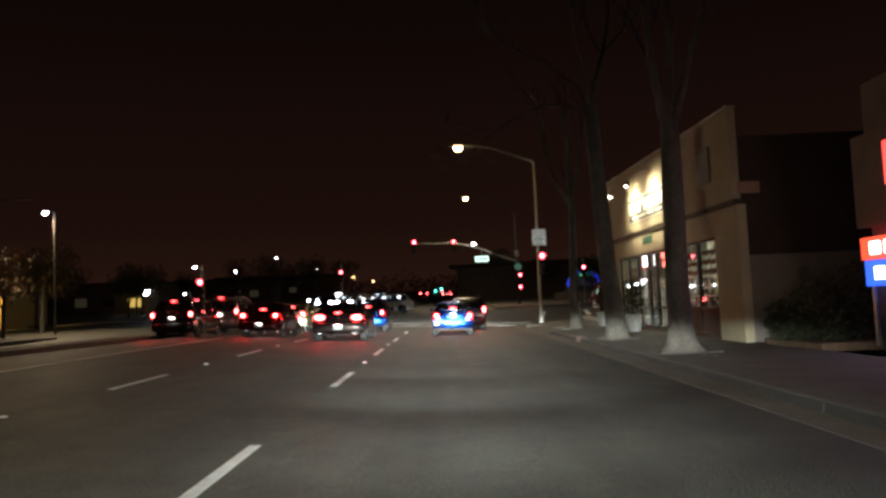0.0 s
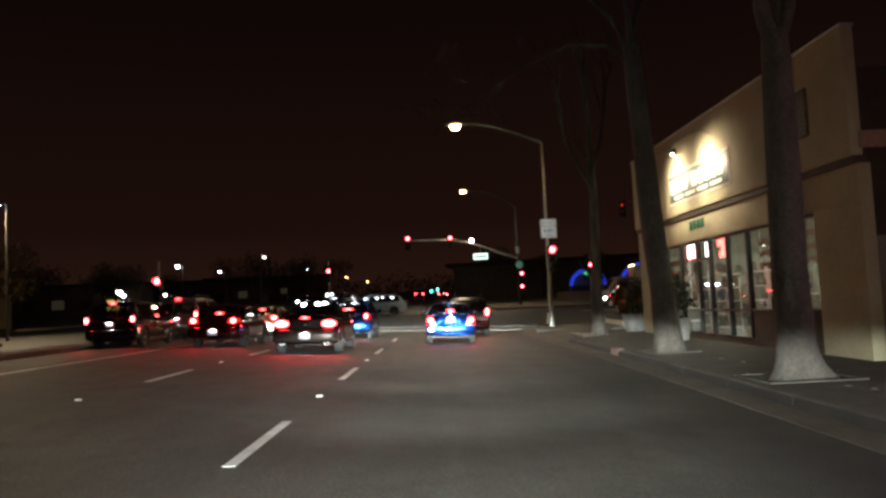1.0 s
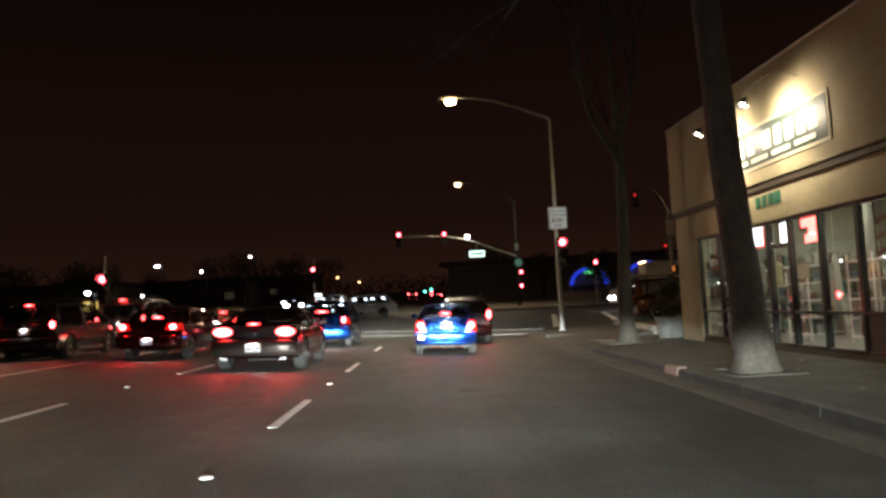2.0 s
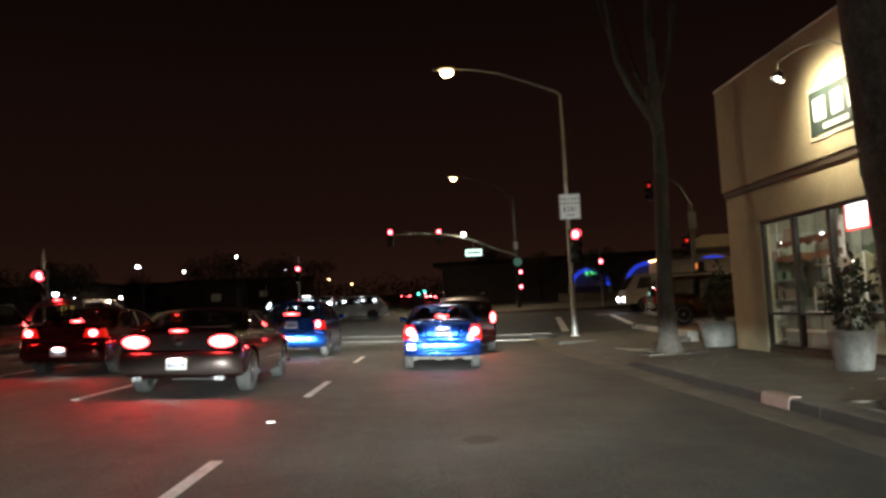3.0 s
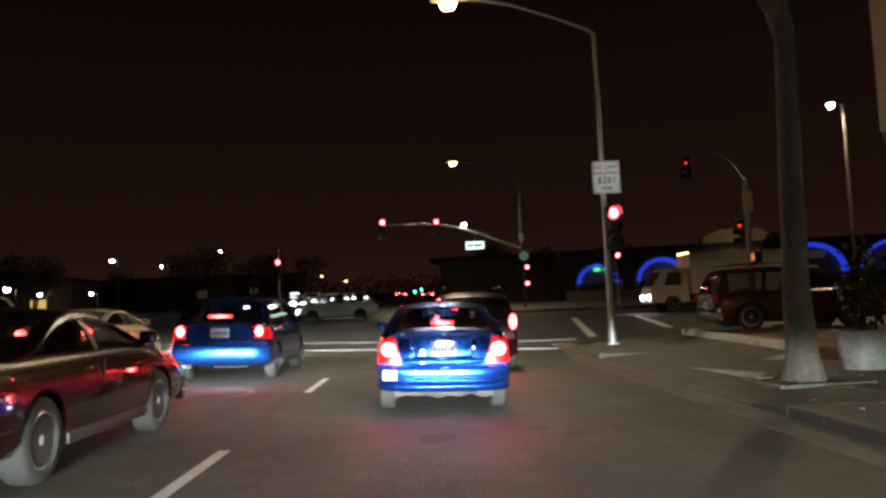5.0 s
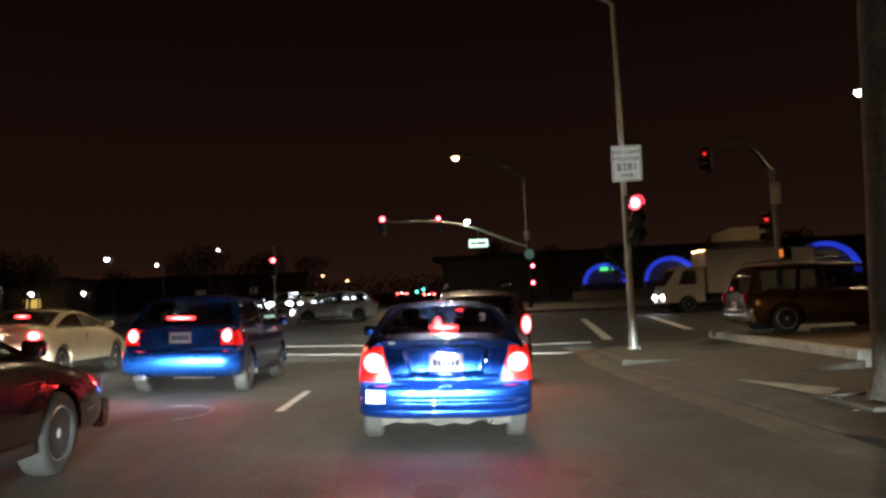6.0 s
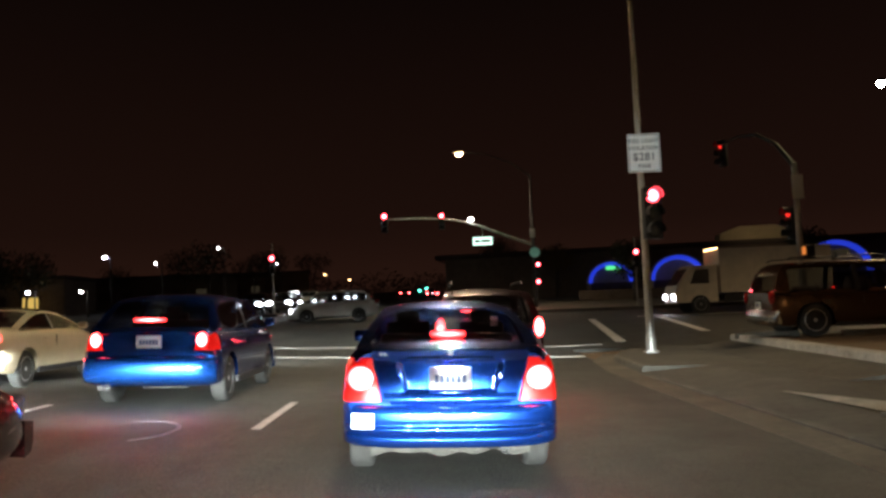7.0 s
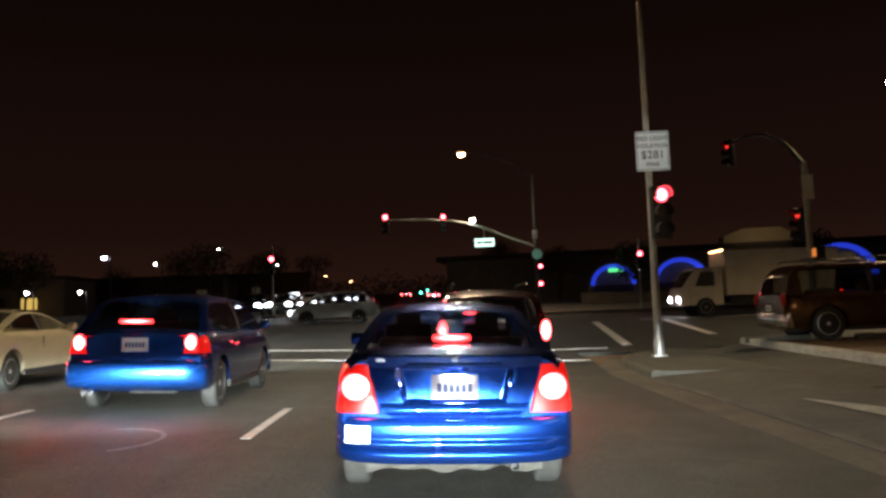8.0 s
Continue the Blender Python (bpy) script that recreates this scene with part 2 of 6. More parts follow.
M_NEON_RED = mat("red neon sign", (0.5, 0.02, 0.02), 0.4, emit=(1.0, 0.12, 0.10), power=5.0)
M_CHANNEL = mat("red channel letter", (0.5, 0.02, 0.02), 0.4, emit=(1.0, 0.07, 0.06), power=1.3)
M_SIGN_LIT = mat("white backlit panel", (0.8, 0.8, 0.8), 0.4, emit=(0.92, 0.95, 1.0), power=3.2)
M_SIGN_RED = mat("red backlit panel", (0.6, 0.05, 0.03), 0.4, emit=(1.0, 0.09, 0.04), power=1.0)
M_SIGN_BLUE = mat("blue backlit panel", (0.03, 0.1, 0.6), 0.4, emit=(0.03, 0.13, 1.0), power=1.0)
M_GREENSIGN = mat("lit green street sign", (0.05, 0.4, 0.25), 0.4, emit=(0.62, 0.95, 0.80), power=1.4)
M_GREEN = mat("green painted metal", (0.03, 0.16, 0.10), 0.5, var=0.1)
M_BARK = mat("grey bark", (0.090, 0.078, 0.064), 0.95, var=0.35, scale=18, stain=0.25, stain_scale=3.0, bump=1.0, bump_scale=35)
M_LEAF = mat("dark leaves", (0.03, 0.038, 0.016), 0.7, var=0.4, scale=3.0)
M_LEAF_LAMPLIT = mat("brownish leaves tinted for lamplight", (0.16, 0.10, 0.03), 0.8, var=0.4, scale=3.0)
M_BUSH = mat("hedge leaves", (0.035, 0.042, 0.018), 0.7, var=0.4, scale=5.0)
M_WOOD = mat("wooden board", (0.36, 0.22, 0.16), 0.7, var=0.2, scale=8)
M_SHOPWALL = mat("shop interior wall", (0.24, 0.225, 0.17), 0.8, var=0.15, scale=5, stain=0.15)
M_SHOPFLOOR = mat("shop floor tile", (0.13, 0.12, 0.10), 0.4, var=0.12, scale=6)
M_SHOPCEIL = mat("shop ceiling tile", (0.30, 0.30, 0.25), 0.9, var=0.12, scale=9)
M_TUBE = mat("fluorescent panel", (0.9, 0.9, 0.9), 0.4, emit=(0.96, 0.98, 0.80), power=24.0)
M_TERRA = mat("weathered planter concrete", (0.25, 0.245, 0.225), 0.85, var=0.2, scale=10, stain=0.25, stain_scale=3)
M_CREAM = mat("cream stucco", (0.50, 0.42, 0.28), 0.9, var=0.1, scale=5, stain=0.2, stain_scale=0.3)
M_FARWALL = mat("far building wall", (0.16, 0.12, 0.09), 0.9, var=0.2, scale=2, stain=0.2, stain_scale=0.2)
M_YELLOWWALL = mat("yellow wall", (0.50, 0.33, 0.09), 0.9, var=0.15, scale=2)
M_ROOF = mat("dark roof", (0.06, 0.045, 0.04), 0.9, var=0.2, scale=6)
M_WHITEBOX = mat("white truck box", (0.66, 0.58, 0.46), 0.5, var=0.1, scale=3, stain=0.12, stain_scale=0.8)
M_REDPAINT = mat("faded red kerb paint", (0.21, 0.14, 0.115), 0.8, var=0.25, scale=20)
SHOP_GOODS = [mat("boxed goods", c, 0.6, var=0.2, scale=12) for c in
              ((0.17, 0.11, 0.085), (0.33, 0.31, 0.25), (0.10, 0.12, 0.15), (0.19, 0.15, 0.10), (0.09, 0.13, 0.085), (0.42, 0.41, 0.36))]


def paint(name, color, metal=0.75, rough=0.2):
    return mat(name, color, rough, metal=metal, var=0.06, scale=60, coat=1.0, spec=0.15, stain=0.10, stain_scale=1.5)


M_BLUE = paint("metallic blue paint", (0.008, 0.050, 0.30), 0.85, 0.24)
M_NAVY = paint("dark blue paint", (0.007, 0.052, 0.25), 0.8, 0.26)
M_BLACKRED = paint("black cherry paint", (0.024, 0.0045, 0.0045), 0.35, 0.25)
# coupe's rear bumper: headlamp light painted in as a lighter grey
M_BUMPER_LIT = paint("black cherry bumper with painted beam light", (0.085, 0.066, 0.060), 0.6, 0.3)
M_MAROON = paint("dark red paint", (0.13, 0.012, 0.012))
M_SILVER = paint("champagne silver paint", (0.74, 0.64, 0.45), 0.15)
M_DARKCAR = paint("dark grey paint", (0.022, 0.019, 0.019), 0.4, 0.25)
M_WHITECAR = paint("white paint", (0.7, 0.69, 0.66), 0.0)
M_BRONZE = paint("bronze brown paint", (0.095, 0.044, 0.021), 0.5, 0.25)
M_GREYCAR = paint("silver grey paint", (0.32, 0.32, 0.33), 0.6)


# ---- mesh helpers ----
def finish(bm, angle=38):
    bmesh.ops.recalc_face_normals(bm, faces=bm.faces)
    for fa in bm.faces:
        fa.smooth = True
    lim = radians(angle)
    for e in bm.edges:
        if len(e.link_faces) == 2 and e.calc_face_angle(0) > lim:
            e.smooth = False
    return bm


def part(name, bm, material, parent=None, label="", m=None, angle=38):
    me = bpy.data.meshes.new(name)
    finish(bm, angle)
    bm.to_mesh(me)
    bm.free()
    me.materials.append(material)
    ob = new(name, me)
    if parent:
        ob.parent = parent
    if m is not None:
        ob.matrix_basis = m
    if label:
        tagged(ob, label)
    return ob


def shared(name, me, parent, m, label=""):
    ob = new(name, me)
    ob.parent = parent
    ob.matrix_basis = m
    if label:
        tagged(ob, label)
    return ob


def root(name, m, label, category, group="", kind=""):
    ob = new(name)
    ob.empty_display_size = 0.1
    ob.matrix_basis = m
    return tagged(ob, label, category, group, kind)


def box(bm, c, s, bevel=0.0, seg=2, rot=None):
    """A box with middle c and sizes s, its edges rounded by bevel."""
    r = bmesh.ops.create_cube(bm, size=1.0)
    vs = r["verts"]
    bmesh.ops.scale(bm, vec=s, verts=vs)
    if bevel:
        es = {e for v in vs for e in v.link_edges}
        out = bmesh.ops.bevel(bm, geom=list(es), offset=bevel, segments=seg, profile=0.6, affect="EDGES")
        vs = list({v for v in out["verts"]} | {v for v in vs if v.is_valid})
    if rot is not None:
        bmesh.ops.rotate(bm, cent=(0, 0, 0), matrix=rot, verts=vs)
    bmesh.ops.translate(bm, vec=c, verts=vs)
    return bm


def ellipsoid(c, s, bm=None):
    bm = bm or bmesh.new()
    r = bmesh.ops.create_uvsphere(bm, u_segments=16, v_segments=10, radius=0.5)
    bmesh.ops.scale(bm, vec=s, verts=r["verts"])
    bmesh.ops.translate(bm, vec=c, verts=r["verts"])
    return bm


def rbox(c, s, bevel=0.0, seg=2, rot=None):
    return box(bmesh.new(), c, s, bevel, seg, rot)


def loft(bm, rings, closed=True, caps=True):
    rows = [[bm.verts.new(p) for p in ring] for ring in rings]
    n = len(rows[0])
    for a, b in zip(rows, rows[1:]):
        for i in range(n if closed else n - 1):
            j = (i + 1) % n
            bm.faces.new((a[i], a[j], b[j], b[i]))
    if caps:
        bm.faces.new(rows[0][::-1])
        bm.faces.new(rows[-1])
    return bm


def tube(points, radii, sides=10, bm=None):
    """A round bar along points with a radius at each."""
    bm = bm or bmesh.new()
    pts = [Vector(p) for p in points]
    rings, ref = [], None
    for i, p in enumerate(pts):
        d = (pts[min(i + 1, len(pts) - 1)] - pts[max(i - 1, 0)]).normalized()
        if ref is None:
            ref = d.orthogonal().normalized()
        ref = (ref - d * ref.dot(d)).normalized()
        side = d.cross(ref)
        r = radii[i] if hasattr(radii, "__len__") else radii
        rings.append([p + (ref * math.cos(a) + side * math.sin(a)) * r for a in (2 * math.pi * k / sides for k in range(sides))])
    return loft(bm, rings)


def lathe(profile, sides=20, axis="z", bm=None):
    """Turns a profile of (radius, height) round an axis."""
    bm = bm or bmesh.new()
    rings = []
    for r, h in profile:
        ring = []
        for k in range(sides):
            a = 2 * math.pi * k / sides
            p = (r * math.cos(a), r * math.sin(a), h)
            ring.append(p if axis == "z" else (p[2], p[0], p[1]) if axis == "x" else (p[1], p[2], p[0]))
        rings.append(ring)
    return loft(bm, rings)


def slab(points, z0, z1, bm=None):
    """An upright prism over a flat outline."""
    return loft(bm or bmesh.new(), [[(x, y, z0) for x, y in points], [(x, y, z1) for x, y in points]])


def panel(corners, thick, bm=None):
    """A thin sheet over four corners in order."""
    bm = bm or bmesh.new()
    c = [Vector(p) for p in corners]
    n = (c[1] - c[0]).cross(c[3] - c[0]).normalized() * thick
    return loft(bm, [c, [p + n for p in c]])


def text_bars(bm, x0, x1, z, h, words, y, thick=0.004):
    """A row of plain bars in place of writing."""
    total = sum(words) + 0.25 * h * (len(words) - 1)
    k = (x1 - x0) / total
    x = x0
    for w in words:
        box(bm, (x + w * k / 2, y, z), (w * k, thick, h))
        x += (w + 0.25 * h) * k
    return bm


# ---- the ground ----
SIDE = -0.063      # the shop side of the street lies below the lane lines


def land(x, y):
    """Height of the cambered street, which climbs gently towards and beyond the junction."""
    return float(np.interp(x, (-22.5, -12.0, -7.0, 5.28), (0.10, 0.38, 0.379, SIDE))) + 0.0275 * min(max(y - 33.0, 0.0), 270.0) + float(np.interp(y, (-12.0, 0.0, 10.0), (-0.11, -0.05, 0.0)))


def drape(bm):
    for v in bm.verts:
        v.co.z += land(v.co.x, v.co.y)
    return bm


def grid(xs, ys, z):
    bm = bmesh.new()
    rows = [[bm.verts.new((x, y, z)) for x in xs] for y in ys]
    for r0, r1 in zip(rows, rows[1:]):
        for i in range(len(xs) - 1):
            bm.faces.new((r0[i], r0[i + 1], r1[i + 1], r1[i]))
    return drape(bm)


def sheet(a, b, c, d, top, thick, nu=1, nv=1):
    """A slab over the corners a, b, c, d (in order) that follows the land."""
    a, b, c, d = (Vector((*p, 0)) for p in (a, b, c, d))
    rings = []
    for i in range(nu + 1):
        p, q = a.lerp(b, i / nu), d.lerp(c, i / nu)
        row = [p.lerp(q, k / nv) for k in range(nv + 1)]
        rings.append([v + Vector((0, 0, top)) for v in row] + [v + Vector((0, 0, top - thick)) for v in row[::-1]])
    return drape(loft(bmesh.new(), rings))


CAMBER_X = [-54.25, -22.5, -18, -12, -9.5, -7, -3.5, 0, 2.6, 5.28, 5.75]
tagged(part("ground", grid([-1500, -60, -22.5, -12, -7, 5.28, 60, 1500], [-900, -40, -12, 0, 10, 33, 120, 303, 2100], -0.09), M_DIRT), "dark flat ground beyond the streets", "ground", kind="structure")
tagged(part("road", grid(CAMBER_X, [-40, -12, -6, 0, 5, 10, 20, 33, 60, 100, 160, 303, 380], 0), M_ASPHALT), "worn dark grey asphalt of a wide street", "road", kind="structure")
tagged(part("side_road", sheet((5.75, 35.5), (80, 30.0), (80, 56), (5.75, 62), -0.001, 0.2, 12, 8), M_ASPHALT), "dark asphalt of the crossing street", "road", kind="structure")
tagged(part("side_road", sheet((-120, 40), (-54.25, 36), (-54.25, 60), (-120, 64), -0.001, 0.2, 4, 6), M_ASPHALT), "dark asphalt of the crossing street", "road", kind="structure")


# lane lines
def line(name, p0, p1, width, label):
    a, b = Vector((*p0, 0)), Vector((*p1, 0))
    d = (b - a).normalized()
    s = Vector((-d.y, d.x, 0)) * width / 2
    n = max(2, int((b - a).length / 1.5))
    rings = [[p + s + Vector((0, 0, -0.01)), p + s + Vector((0, 0, 0.004)), p - s + Vector((0, 0, 0.004)), p - s + Vector((0, 0, -0.01))] for p in (a.lerp(b, k / n) for k in range(n + 1))]
    return tagged(part(name, drape(loft(bmesh.new(), rings)), M_PAINT_LINE), label, "road marking", kind="structure")


for lane_x, ys in ((0.0, [-14.7, -7.35, 0.02, 7.25, 14.5, 21.92]), (-3.3, [-14.7, -7.4, -0.1, 7.28, 14.6, 21.9])):
    for y0 in ys:
        ob = line("lane_dash", (lane_x, y0), (lane_x, y0 + 2.42), 0.105, "white painted lane dash on the asphalt")
        ob["group"] = "lane dashes"
line("lane_line", (-6.8, 2.2), (-7.0, 30.0), 0.12, "solid white line beside the turning lane")
line("crosswalk_line", (-10.0, 37.4), (6.9, 36.8), 0.24, "white crosswalk line across the street")
line("crosswalk_line", (-10.0, 34.5), (5.75, 33.5), 0.24, "white crosswalk line across the street")
line("crosswalk_line", (7.65, 37.6), (9.6, 51.6), 0.32, "white crosswalk line across the side street")
line("crosswalk_line", (11.3, 40.6), (12.8, 51.2), 0.32, "white crosswalk line across the side street")
line("crosswalk_line", (12.0, 52.4), (30.0, 50.8), 0.28, "white stop line at the side street")
for x_, y_ in ((-3.3, -3.0), (-3.3, 4.7), (-3.3, 11.9), (0.0, 11.9), (0.0, 4.8)):
    bm = loft(bmesh.new(), [[(x_ + r * math.cos(a), y_ + r * math.sin(a), z) for a in (k * math.pi / 5 for k in range(10))] for r, z in ((0.055, 0), (0.05, 0.012), (0.025, 0.02))])
    tagged(part("road_stud", drape(bm), M_PAINT_LINE), "small white raised road stud", "road stud", "road studs", "structure")
# scuffed arc and utility marks
bm = bmesh.new()
for k in range(14):
    a0, a1 = (math.radians(-60 + 12 * q) for q in (k, k + 1))
    pts = [(-1.37 + 0.55 * math.cos(a), 21.9 + 0.75 * math.sin(a)) for a in (a0, a1)] + [(-1.37 + 0.5 * math.cos(a), 21.9 + 0.70 * math.sin(a)) for a in (a1, a0)]
    slab(pts, -0.01, 0.003, bm)
tagged(part("road_scuff", drape(bm), mat("faint chalk mark", (0.2, 0.2, 0.22), 0.8, var=0.4, scale=14)), "faint curved chalk mark on the asphalt", "road marking", kind="structure")
M_SEAL = mat("tar crack seal", (0.044, 0.042, 0.036), 0.65, var=0.3, scale=20)
rng = random.Random(4)
for x0, y0, ang, ln in ((2.55, 16.2, 1.15, 3.2), (1.2, 5.0, 0.25, 2.6), (2.5, 25.5, 0.1, 4.5)):
    bm, p = bmesh.new(), Vector((x0, y0, 0))
    n = int(ln / 0.35)
    left, right = [], []
    for k in range(n + 1):
        a = ang + rng.uniform(-0.35, 0.35)
        d = Vector((math.cos(a), math.sin(a), 0))
        s = Vector((-d.y, d.x, 0)) * rng.uniform(0.008, 0.022)
        left.append(p + s), right.append(p - s)
        p = p + d * 0.35
    for k in range(n):
        bm.faces.new([bm.verts.new((q.x, q.y, 0.003)) for q in (left[k], right[k], right[k + 1], left[k + 1])])
    bmesh.ops.remove_doubles(bm, verts=bm.verts, dist=0.001)
    tagged(part("crack_seal", drape(bm), M_SEAL), "black tar seal along a crack", "road crack", kind="structure")
# oil stains
M_STAINED = mat("stained dark asphalt", (0.045, 0.041, 0.033), 0.75, var=0.5, scale=30, stain=0.3, stain_scale=0.9, bump=0.8, bump_scale=48)
for x_, y_, r_ in ((2.95, 18.0, 0.16), (3.25, 17.6, 0.10), (1.9, 17.4, 0.22), (2.2, 10.5, 0.2), (-1.7, 12.5, 0.25)):
    bm = bmesh.new()
    bm.faces.new([bm.verts.new((x_ + r_ * (0.8 + 0.35 * noise.noise(Vector((math.cos(a) * 1.3, math.sin(a) * 1.3, x_)))) * math.cos(a), y_ + 1.6 * r_ * (0.8 + 0.4 * noise.noise(Vector((math.cos(a), math.sin(a) * 1.5, y_)))) * math.sin(a), 0.004)) for a in (math.tau * k / 24 for k in range(24))])
    tagged(part("oil_stain", drape(bm), M_STAINED), "dark oil stain on the asphalt", "stain", kind="structure")

# gutter, kerb and pavement on the shop side
CORNER = [(5.83, 28.3), (5.87, 29.3), (6.05, 31.6), (6.75, 34.0), (8.0, 35.3), (9.8, 35.7)]
tagged(part("gutter", sheet((5.28, -40), (5.75, -40), (5.75, 26.5), (5.28, 26.5), 0.006, 0.1, 1, 24), M_GUTTER), "stained concrete gutter along the kerb", "gutter", kind="structure")
bm = slab([(5.28, 26.5), (5.75, 26.5), (5.85, 29.0), (5.32, 29.1)], -0.1 + SIDE, 0.006 + SIDE)
slab([(5.32, 29.1), (5.85, 29.0), (6.05, 31.6), (5.6, 31.8)], -0.1 + SIDE, 0.006 + SIDE, bm)
slab([(5.6, 31.8), (6.05, 31.6), (6.75, 34.0), (6.4, 34.3)], -0.1 + SIDE, 0.006 + SIDE, bm)
tagged(part("gutter", bm, M_GUTTER), "stained concrete gutter round the corner", "gutter", kind="structure")
pavement = tagged(part("pavement", sheet((5.9, -40), (9.0, -40), (9.0, 18.4), (5.9, 18.4), 0.128, 0.25, 1, 24), M_CONCRETE), "grey concrete pavement beside the shop", "pavement", kind="structure")
tagged(part("corner_pavement", slab([(7.05, 18.4), (9.0, 18.4), (9.0, 22.0), (9.4, 34.5), (8.2, 35.1), (6.9, 33.8), (6.2, 31.5), (6.02, 29.3), (5.98, 28.3), (7.05, 28.0)], -0.25, 0.128 + SIDE), M_CONCRETE), "grey concrete pavement at the street corner", "pavement", kind="structure")
kerb = root("kerb", pose(0, 0, 0), "worn concrete kerb with rounded edge", "kerb", kind="structure")


def kerb_stone(p0, p1, material=M_KERB, h=0.15, h1=None):
    a, b = Vector((*p0, land(6, min(p0[1], 30)))), Vector((*p1, land(6, min(p1[1], 30))))
    d = (b - a).normalized()
    s = Vector((d.y, -d.x, 0))
    gap = d * 0.008
    rings = []
    for q, hh in ((a + gap, h), (b - gap, h if h1 is None else h1)):
        prof = [(-0.02, -0.1), (0.0, hh - 0.035), (0.012, hh - 0.012), (0.035, hh), (0.15, hh), (0.15, -0.1)]
        rings.append([q + s * u + Vector((0, 0, z)) for u, z in prof])
    stone = part("kerb_stone", loft(bmesh.new(), rings), material, kerb)
    # street-facing sides get a darker colour: grime, with shade painted in
    stone.data.materials.append(M_KERB_SHADE)
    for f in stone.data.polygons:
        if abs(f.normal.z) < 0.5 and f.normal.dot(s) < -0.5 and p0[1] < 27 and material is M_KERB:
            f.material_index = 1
    return stone


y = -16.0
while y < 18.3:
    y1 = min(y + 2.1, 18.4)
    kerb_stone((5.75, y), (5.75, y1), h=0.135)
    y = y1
# dropped kerb and sloping apron of a driveway
kerb_stone((5.75, 18.4), (5.75, 19.5), h=0.135, h1=0.03)
for k in range(7):
    kerb_stone((5.75, 19.5 + 1.25 * k), (5.75, 19.5 + 1.25 * (k + 1)), h=0.03)
for name_, label_, corners in (("driveway_apron", "sloping concrete driveway apron", ((5.88, 19.5, 0.03), (5.88, 28.3, 0.03), (7.05, 28.2, 0.130), (7.05, 19.5, 0.130))),
                               ("driveway_flare", "flared end of the driveway apron", ((5.88, 18.4, 0.134), (5.88, 19.5, 0.03), (7.05, 19.5, 0.131), (7.05, 18.4, 0.131))),
                               ("pale_patch", "pale patch on the driveway apron", ((6.50, 23.9, 0.104), (6.64, 21.5, 0.110), (7.04, 21.9, 0.143), (6.80, 22.9, 0.124)))):
    bm = bmesh.new()
    bm.faces.new([bm.verts.new((x_, y_, z_ + SIDE)) for x_, y_, z_ in corners])
    tagged(part(name_, bm, M_PALEKERB if name_ == "pale_patch" else M_CONCRETE), label_, "driveway", kind="structure")
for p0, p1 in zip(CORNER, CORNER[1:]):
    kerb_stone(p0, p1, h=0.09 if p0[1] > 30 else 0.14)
tagged(kerb_stone((5.742, 12.0), (5.742, 12.75), M_REDPAINT, 0.153), "kerb end with faded red paint")

# ---- the shop ----
FX = 8.57          # face of the upper wall
LX = 8.66          # face of the lower wall, a little behind
NEAR, FAR = 6.5, 20.98
TOP = 5.88
WIN0, WIN1, HEAD, SILL = 8.15, 19.3, 2.74, 0.16
shop = root("shop_building", pose(0, 0, 0), "tan stucco corner shop with a lit sign and full glass front", "building")
SX = 17.0          # back of the shop


def wallbox(name, x0, x1, y0, y1, z0, z1, material, parent, bevel=0.012, label=""):
    return part(name, rbox(((x0 + x1) / 2, (y0 + y1) / 2, (z0 + z1) / 2), (x1 - x0, y1 - y0, z1 - z0), bevel), material, parent, label)


wallbox("wall", FX, FX + 0.2, NEAR, FAR, 3.56, TOP, M_STUCCO, shop, 0.02, "tan stucco upper wall")
# shadow below the projecting upper wall, put in as a dark strip
wallbox("trim", FX + 0.04, FX + 0.25, NEAR + 0.01, FAR - 0.01, 3.42, 3.56, M_TRIM, shop, 0.004, "recessed strip coloured dark for the shadow under the upper wall")
wallbox("wall", LX, LX + 0.22, NEAR + 0.01, FAR - 0.01, HEAD, 3.42, M_STUCCO, shop, 0.004, "tan stucco band over the windows")
wallbox("wall", LX, LX + 0.22, NEAR + 0.01, WIN0, -0.1, HEAD, M_STUCCO, shop, 0.004)
wallbox("wall", LX, LX + 0.22, WIN1, FAR - 0.01, -0.1, HEAD, M_STUCCO, shop, 0.004)
wallbox("wall", LX + 0.25, SX, FAR - 0.32, FAR - 0.02, 0.0, TOP - 0.5, M_STUCCO, shop, 0.01)
wallbox("wall", LX + 0.25, SX, NEAR + 0.3, NEAR + 0.5, 2.15, 5.2, M_STUCCO_DARK, shop, 0.01, "dark brown upper side wall")
wallbox("wall", LX + 0.25, SX, NEAR + 0.25, NEAR + 0.5, 0.0, 2.146, M_STUCCO_GREY, shop, 0.01, "pale lower band of the side wall")
wallbox("wall", SX, SX + 0.2, NEAR + 0.3, FAR - 0.02, 0.0, 5.2, M_STUCCO, shop, 0.01)
wallbox("roof", FX + 0.2, SX, NEAR + 0.5, FAR - 0.32, 4.6, 4.75, M_ROOF, shop, 0.0)
wallbox("coping", FX - 0.02, FX + 0.22, NEAR - 0.02, FAR + 0.02, TOP + 0.002, TOP + 0.05, M_STEEL, shop, 0.008, "metal coping on the parapet")
wallbox("vent", FX - 0.02, FX - 0.002, 7.85, 8.8, 4.2, 5.15, M_TRIM, shop, 0.006, "dark louvred vent high on the wall")
for k in range(9):
    wallbox("slat", FX - 0.035, FX - 0.02, 7.9, 8.75, 4.25 + 0.1 * k, 4.31 + 0.1 * k, M_ALU, shop, 0.0)
